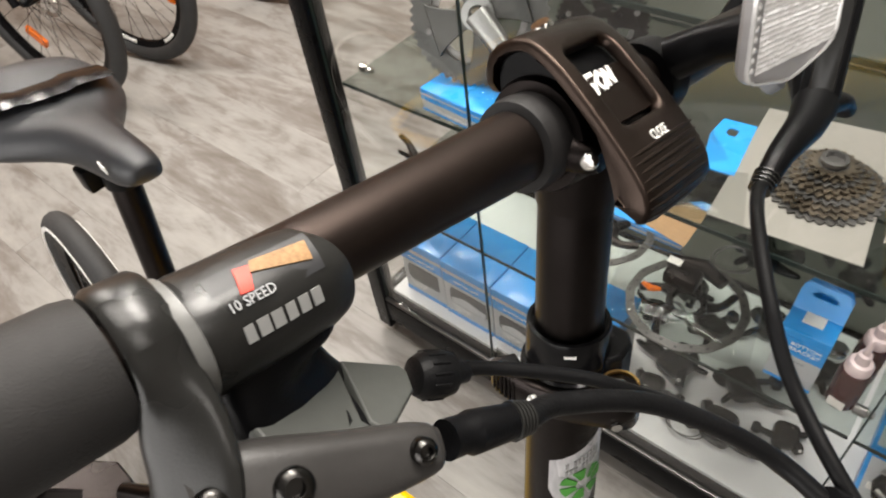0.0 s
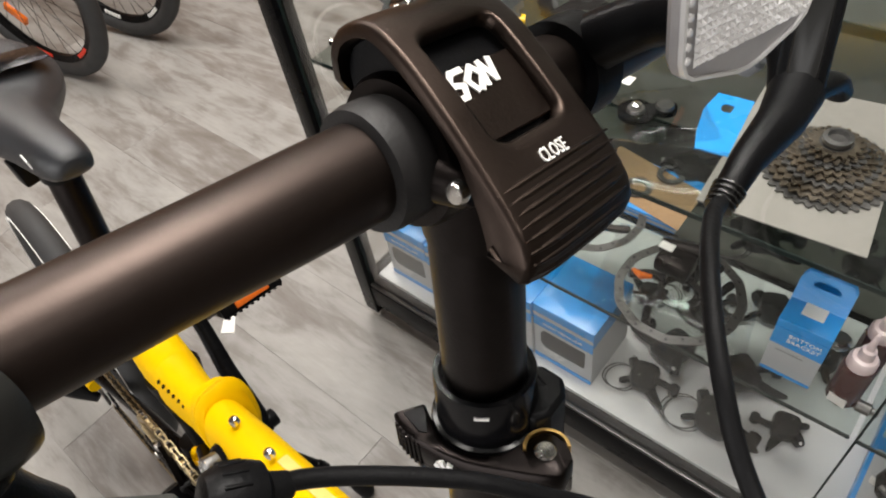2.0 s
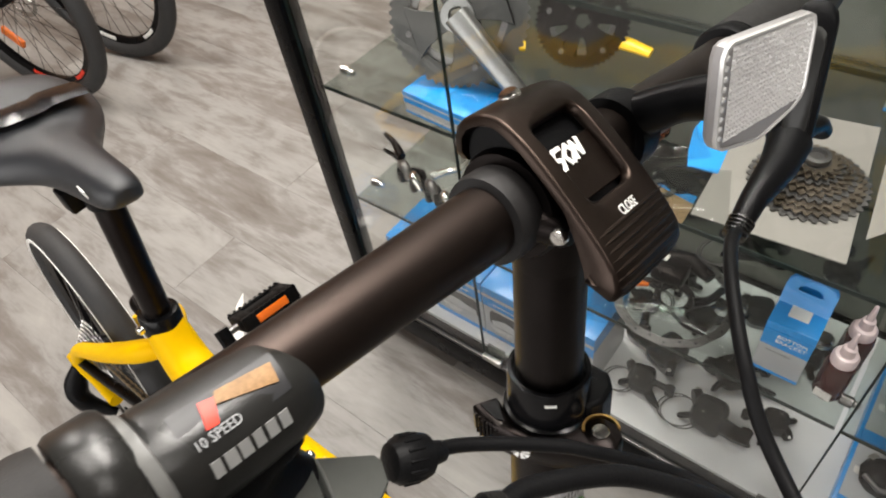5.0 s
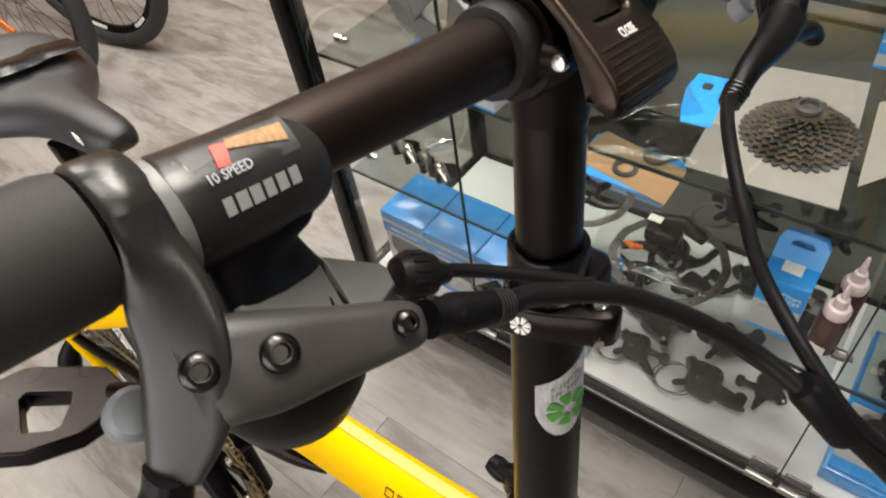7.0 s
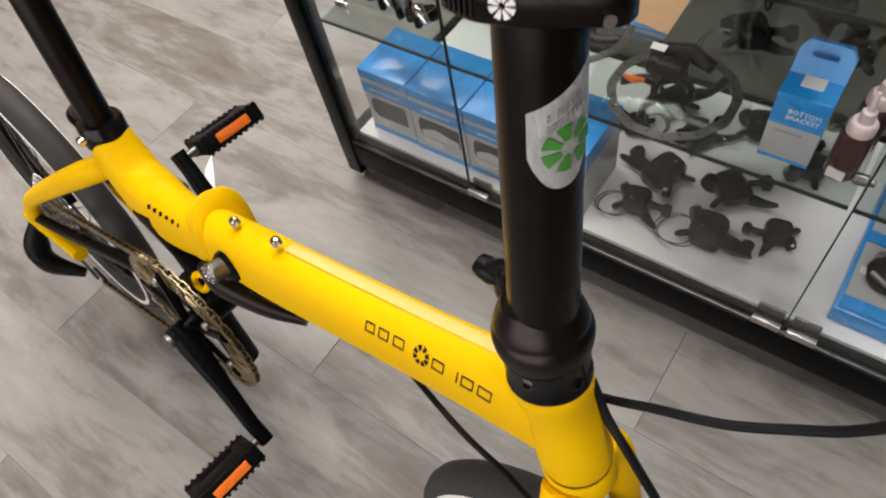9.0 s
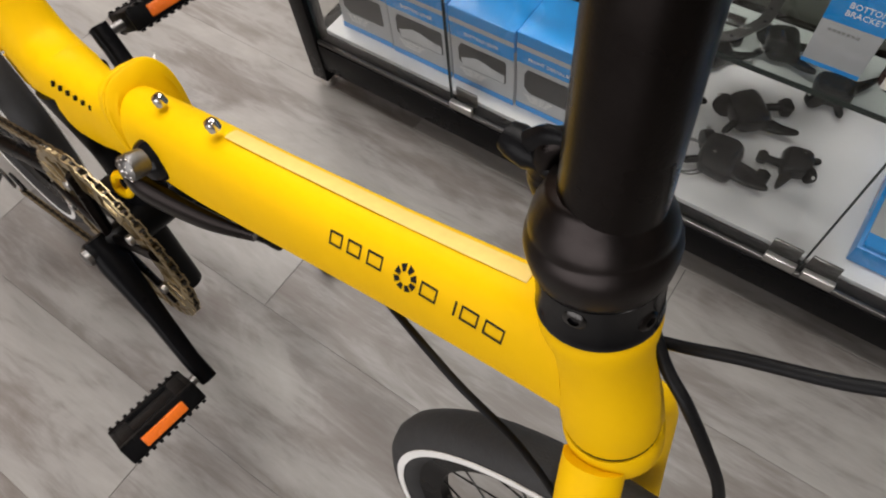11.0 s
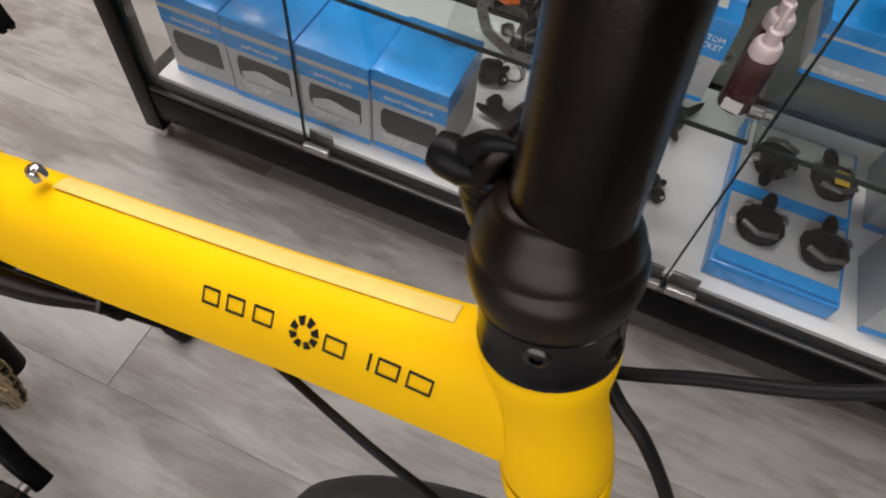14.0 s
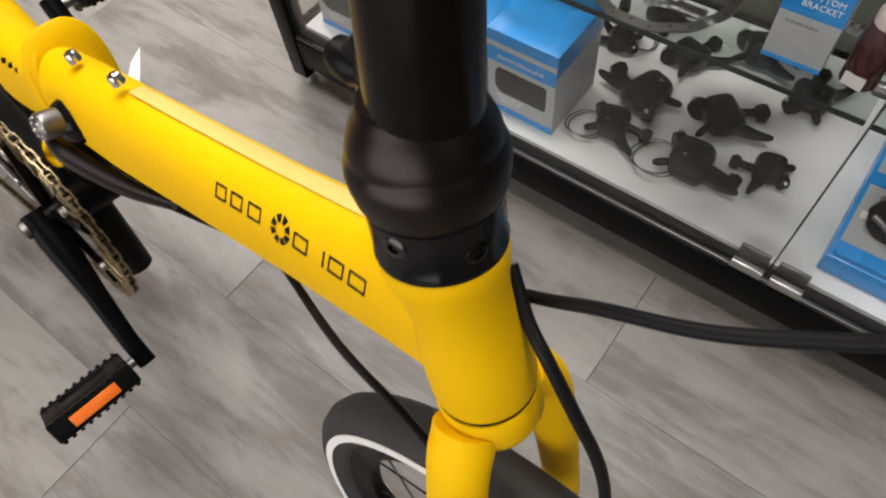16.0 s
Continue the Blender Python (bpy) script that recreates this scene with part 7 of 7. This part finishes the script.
# ---- shelf B: chainsets, cassette, cards ----
def chainset_on_shelf(x, y, z, r, deg, tilt, mat, arm_mat, label, arms=4, arm=True):
    m = turned(x, y, z, deg) @ pose(0, 0, 0, tilt)
    t = thing("chainset", (x, y, z), label, "chainset", "chainsets on the shelf")
    bm = bmesh.new()
    add_ring(bm, toothed(r - 0.004, r, 50), toothed(r * 0.70, r * 0.70, 50), 0.003, m)
    part("large_chainring", bm, mat, t)
    bm = bmesh.new()
    add_ring(bm, toothed(r * 0.70, r * 0.73, 34), toothed(r * 0.60, r * 0.60, 34), 0.003, m @ Matrix.Translation((0, 0, -0.007)))
    part("small_chainring", bm, DARK_STEEL, t)
    for k in range(arms):
        a = 2 * math.pi * k / arms + 0.3
        web = []
        for q, half in ((0.014, 0.9), (r * 0.35, 0.50), (r * 0.60, 0.46), (r * 0.80, 0.50)):
            web.append((q, half))
        pts = [(q * math.cos(a - w), q * math.sin(a - w)) for q, w in web] + [(q * math.cos(a + w), q * math.sin(a + w)) for q, w in web[::-1]]
        bm = bmesh.new()
        add_plate(bm, pts, 0.0055, m @ Matrix.Translation((0, 0, 0.005)))
        part("spider_arm", bm, mat, t, bevel=0.0012, angle=30)
        part("chainring_bolt", lathe([(0.0042, 0), (0.0042, 0.002), (0.0026, 0.0022), (0.0020, 0.0002)], m @ Matrix.Translation((r * 0.74 * math.cos(a), r * 0.74 * math.sin(a), 0.010)), 14), DARK_STEEL, t, "steel chainring bolt")
    bm = bmesh.new()
    add_ring(bm, circle(0.022, 28), circle(0.012, 28), 0.018, m @ Matrix.Translation((0, 0, 0.006)))
    part("hub_ring", bm, arm_mat, t)
    if arm:
        part("crank_arm", tube([m @ V((0, 0, 0.014)), m @ V((0.036, -0.045, 0.020)), m @ V((0.096, -0.120, 0.024)), m @ V((0.106, -0.133, 0.024))], [0.021, 0.018, 0.0155, 0.012], 14, up=m.to_3x3() @ V((0, 0, 1)), flat=0.8, power=4), arm_mat, t, "polished alloy crank arm")
    return t


part_carton(-0.600, -0.428, 0.532, 0.606, ZB, 0.034, "", "cartons on the shelf", -4, 0.5, False, "flat blue carton under a silver chainset")
chainset_on_shelf(-0.553, 0.6190, ZB + 0.1190, 0.095, 30, 63, RING_STEEL, ALLOY, "silver road chainset leaning on a blue carton")
chainset_on_shelf(-0.449, 0.765, ZB + 0.0600, 0.067, 30, 64, BLACK, BLACK, "black double chainset leaning at the back of the shelf", 5, False)
for pts in ([(-0.589, 0.631, ZB + 0.022), (-0.554, 0.695, ZB + 0.028), (-0.519, 0.722, ZB + 0.024)], [(-0.431, 0.786, ZB + 0.020), (-0.392, 0.788, ZB + 0.026), (-0.353, 0.790, ZB + 0.020)]):
    tagged(part("chainset_protector", tube(smooth_path(pts, 5), interp([0.006, 0.0085, 0.006], 11), 10, flat=1.5), YELLOW_TAPE, None), "yellow plastic protector under the chainsets", "protector", "yellow protectors")
polybag(-0.490, 0.572, ZB + 0.036, 0.07, 0.06, 0.016, -15, "small clear polythene bag on a blue carton")

card = thing("display_card", (-0.118, 0.652, ZB), "white card sheet under a steel sprocket cassette", "card")
bm = bmesh.new()
loft(bm, [[V((x, y, ZB + q)) for x, y in ((-0.182, 0.545), (-0.020, 0.556), (-0.052, 0.792), (-0.200, 0.772))] for q in (0.0, 0.0014)])
part("sheet", bm, DIMMED_PAPER, card, "plain white sheet, coloured darker for the dim shelf", False)
spare = bmesh.new()
loft(spare, [[V((x, y, ZB + q)) for x, y in ((-0.014, 0.600), (0.015, 0.641), (-0.017, 0.774), (-0.033, 0.758))] for q in (0.0, 0.0012)])
tagged(part("paper_sheet", spare, DIMMED_PAPER, None, smooth=False), "plain off-white paper sheet, coloured darker for the dim glass shelf", "paper")
cassette = thing("cassette", (-0.092, 0.655, ZB + 0.0018), "steel sprocket cassette lying on a white card", "cassette")
for k, r in enumerate((0.066, 0.060, 0.054, 0.048, 0.043, 0.038, 0.033, 0.029, 0.026)):
    bm = bmesh.new()
    m = turned(-0.092, 0.655, ZB + 0.0035 + k * 0.0042, k * 9)
    add_ring(bm, toothed(r - 0.0045, r, 14 + int((r - 0.02) * 480)), toothed(r * 0.62, r * 0.62, 14 + int((r - 0.02) * 480)), 0.0020, m)
    part("sprocket", bm, BRONZE if k % 3 else DARK_STEEL, cassette, "steel sprocket", False)
part("lock_ring", lathe([(0.009, 0.0), (0.0145, 0.001), (0.0145, 0.006), (0.010, 0.007), (0.009, 0.002)], turned(-0.092, 0.655, ZB + 0.0385), 24), DARK_STEEL, cassette)
part("core", lathe([(0.024, 0.0), (0.018, 0.036)], turned(-0.092, 0.655, ZB + 0.0020), 24), DARK_STEEL, cassette)
hang_card = thing("hang_card", (-0.222, 0.660, ZB), "bright blue hang card lying on the glass shelf", "card")
bm = bmesh.new()
hm2 = turned(-0.212, 0.672, ZB + 0.0012, 100)
outer = [(-0.055, -0.020), (0.050, -0.024), (0.054, 0.018), (0.018, 0.026), (-0.026, 0.022), (-0.052, 0.016)]
inner = [(0.020, -0.004), (0.034, -0.006), (0.036, 0.004), (0.032, 0.008), (0.024, 0.008), (0.020, 0.004)]
add_ring(bm, outer, inner, 0.0014, hm2)
part("card_sheet", bm, BLUE, hang_card, "blue punched card", False)
hanger = thing("jockey_assembly", (-0.312, 0.640, ZB), "black pulley bracket with a white price tag on the glass shelf", "bicycle part")
bk = turned(-0.300, 0.632, ZB + 0.010, -50)
bm = bmesh.new()
add_ring(bm, circle(0.021, 28), circle(0.011, 28), 0.006, bk)
add_ring(bm, circle(0.014, 28, 0.0, 0.034), circle(0.006, 28, 0.0, 0.034), 0.006, bk)
add_box(bm, (0.008, 0.018, 0), (0.006, 0.026, 0.005), bk, 0.001)
add_box(bm, (-0.008, 0.018, 0), (0.006, 0.026, 0.005), bk, 0.001)
part("bracket", bm, BLACK_GLOSS, hanger, "black pulley cage")
for yy in (0.0, 0.034):
    part("pulley", lathe([(0.0095, -0.006), (0.0105, -0.004), (0.0105, 0.004), (0.0095, 0.006), (0.003, 0.006)], bk @ Matrix.Translation((0, yy, 0.001)), 18), DARK_STEEL, hanger, "dark steel pulley")
part("pivot", lathe([(0.0055, 0.0), (0.006, 0.002), (0.006, 0.006), (0.003, 0.008)], bk @ Matrix.Translation((0, 0, 0.006)), 16), CHROME, hanger, "chrome pivot")
part("price_tag", box((-0.326, 0.652, ZB + 0.034), (0.018, 0.016, 0.001), pose(0, 0, 0, 0, 0, 0)), CARD_WHITE, hanger, "white price tag", False)
polybag(-0.270, 0.650, ZB, 0.10, 0.10, 0.018, 40, "crumpled clear polythene bag beside a pulley bracket")
part_carton(-0.415, -0.252, 0.700, 0.800, ZA, 0.016, "", "cartons on the shelf", 0, 0.5, False, "flat blue carton under a brown paper sheet")
for k, (x, y) in enumerate(((-0.334, 0.738), (-0.304, 0.786))):
    bm = bmesh.new()
    add_ring(bm, circle(0.021, 36), circle(0.013, 36), 0.003, turned(x, y, ZA + 0.0205 + 0.003 * k))
    tagged(part("spacer_ring", bm, DARK_STEEL, None), "dark steel spacer ring on brown paper", "ring", "spacer rings")
paper = bmesh.new()
loft(paper, [[V((x, y, ZA + q)) for x, y in ((-0.424, 0.724), (-0.246, 0.692), (-0.248, 0.780), (-0.405, 0.812))] for q in (0.0165, 0.0178)])
tagged(part("paper_sheet", paper, KRAFT, None, smooth=False), "brown kraft paper sheet on a flat carton", "paper")
# rear rows of cartons on shelf B and shelf A, seen through the glass
for x0, x1, y0, y1, z, hh in ((0.075, 0.200, 0.60, 0.72, ZB, 0.06), (0.215, 0.345, 0.62, 0.74, ZB, 0.06), (0.09, 0.27, 0.80, 0.90, ZB, 0.09), (-0.06, 0.04, 0.83, 0.91, ZB, 0.05),
                              (0.080, 0.200, 0.66, 0.78, ZA, 0.07), (0.215, 0.335, 0.66, 0.78, ZA, 0.07), (0.10, 0.30, 0.83, 0.91, ZA, 0.10)):
    part_carton(x0, x1, y0, y1, z, hh, "", "cartons on the shelf", GOODS.uniform(-4, 4), 0.6, False, "flat blue and grey carton on a glass shelf")
tagged(part("wooden_block", box((0.012, 0.800, ZB + 0.018), (0.09, 0.05, 0.034), turned(0, 0, 0, 0), 0.002), KRAFT, None), "brown wooden block on the glass shelf", "block")
tagged(part("black_pouch", tube(smooth_path([(0.180, 0.70, ZA + 0.105), (0.23, 0.69, ZA + 0.108), (0.29, 0.70, ZA + 0.105)], 4), interp([0.012, 0.022, 0.014], 9), 12, flat=1.5), PLASTIC, None), "black plastic part on blue cartons", "bicycle part")


strip = bmesh.new()
loft(strip, [[V((x, y, q)) for x, y in ((-1.125, 0.388), (-1.108, 0.352), (-1.030, 0.268), (-1.005, 0.286), (-1.080, 0.352))] for q in (0.0006, 0.0018)])
tagged(part("paper_strip", strip, CARD_WHITE, None, smooth=False), "narrow white paper strip lying on the plank floor", "paper")

# ---- bicycles further back in the shop ----
def shop_bike(x, y, deg, rim_mat, tag_mat, label, reflector=0.35, reach=0.20):
    """A black mountain bicycle standing in the row: wheels, fork, frame tubes."""
    R = 0.352
    t = thing("mountain_bicycle", (x, y, 0), label, "bicycle", "bicycles in the shop row")
    m = turned(x, y, 0, deg)

    def place(u, v, z):
        return m @ V((u, v, z))
    for u, nm in ((0.0, "front_wheel"), (-1.12, "rear_wheel")):
        w = wheel(u, R, R, 0.028, 0.295, t, nm, 32, TYRE, False, place, 0.08)
        for a in (reflector, reflector + math.pi):
            c = place(u + reach * math.cos(a), 0.0, R + reach * math.sin(a))
            part("spoke_reflector", box((0, 0, 0), (0.032, 0.014, 0.085), Matrix.Translation(c) @ Matrix.Rotation(radians(deg), 4, "Z") @ Matrix.Rotation(-a, 4, "Y"), 0.004), ORANGE, w, "orange spoke reflector")
        for a in (-1.9, -1.1):
            bm = bmesh.new()
            for k in range(5):
                q = a + k * 0.05
                c = place(u + 0.287 * math.cos(q), -0.0085, R + 0.287 * math.sin(q))
                add_box(bm, (0, 0, 0), (0.010, 0.006, 0.012), Matrix.Translation(c) @ Matrix.Rotation(radians(deg), 4, "Z") @ Matrix.Rotation(-q - math.pi / 2, 4, "Y"))
            part("rim_print", bm, tag_mat, w, "plain printed bars on the rim", False, kind="stuff")
    for s in (-1, 1):
        part("fork_leg", tube([place(0, s * 0.06, R), place(-0.10, s * 0.06, R + 0.30), place(-0.14, s * 0.04, R + 0.42)], [0.014, 0.018, 0.018], 14), BLACK_FRAME, t, "black fork leg")
    part("down_tube", tube([place(-0.20, 0, 0.88), place(-0.70, 0, 0.34)], 0.026, 16), rim_mat, t)
    part("top_tube", tube([place(-0.20, 0, 0.95), place(-0.82, 0, 0.80)], 0.020, 16), rim_mat, t)
    part("head_tube", tube([place(-0.15, 0, 0.80), place(-0.21, 0, 0.99)], 0.022, 16), rim_mat, t)
    part("seat_tube", tube([place(-0.70, 0, 0.33), place(-0.85, 0, 0.92)], 0.018, 16), rim_mat, t)
    for s in (-1, 1):
        part("rear_stay", tube([place(-0.82, s * 0.02, 0.78), place(-1.12, s * 0.06, R)], 0.009, 10), rim_mat, t)
    return t


FRAME_DARK = material("dark_blue_frame_paint", (0.02, 0.022, 0.03), 0.3, 0, 0.1, coat=0.4)
shop_bike(-2.352, 0.908, 12, FRAME_DARK, WHITE_INK, "black mountain bicycle with orange spoke reflectors on the plank floor", -0.26, 0.255)
shop_bike(-2.35, 0.64, 11, FRAME_DARK, RED, "black mountain bicycle with red rim prints on the plank floor", -2.2, 0.185)
shop_bike(-2.366, 1.42, 10, FRAME_DARK, WHITE_INK, "black mountain bicycle at the end of the row")

# ---- floor planks ----
PW, PL = 0.1985, 1.22
rows0 = 0.104
me = bpy.data.meshes.new("plank")
bm = box((0, 0, -0.003), (PL - 0.0010, PW - 0.0003, 0.006), bevel=0.0004)
bm.to_mesh(me)
bm.free()
me.materials.append(FLOOR)
rnd = random.Random(4)
SHIFTS = {0: -0.576, 1: -0.069, 2: -0.580, -1: -1.076}
for r in range(-12, 17):
    y = rows0 + (r + 0.5) * PW
    if not (Y0 < y < Y1):
        continue
    x = SHIFTS.get(r, rnd.uniform(0, PL))
    x -= PL * math.ceil((x - X0) / PL)
    while x < X1:
        a, b = max(x, X0), min(x + PL, X1)
        if b - a > 0.01:
            cut = me
            if b - a < PL - 0.01:
                cut = bpy.data.meshes.new("plank")
                bm = box((0, 0, -0.003), (b - a - 0.0010, PW - 0.0003, 0.006), bevel=0.0004)
                bm.to_mesh(cut)
                bm.free()
                cut.materials.append(FLOOR)
            plank = new("plank", cut)
            plank.parent = floor
            plank.location = ((a + b) / 2, y, 0)
        x += PL
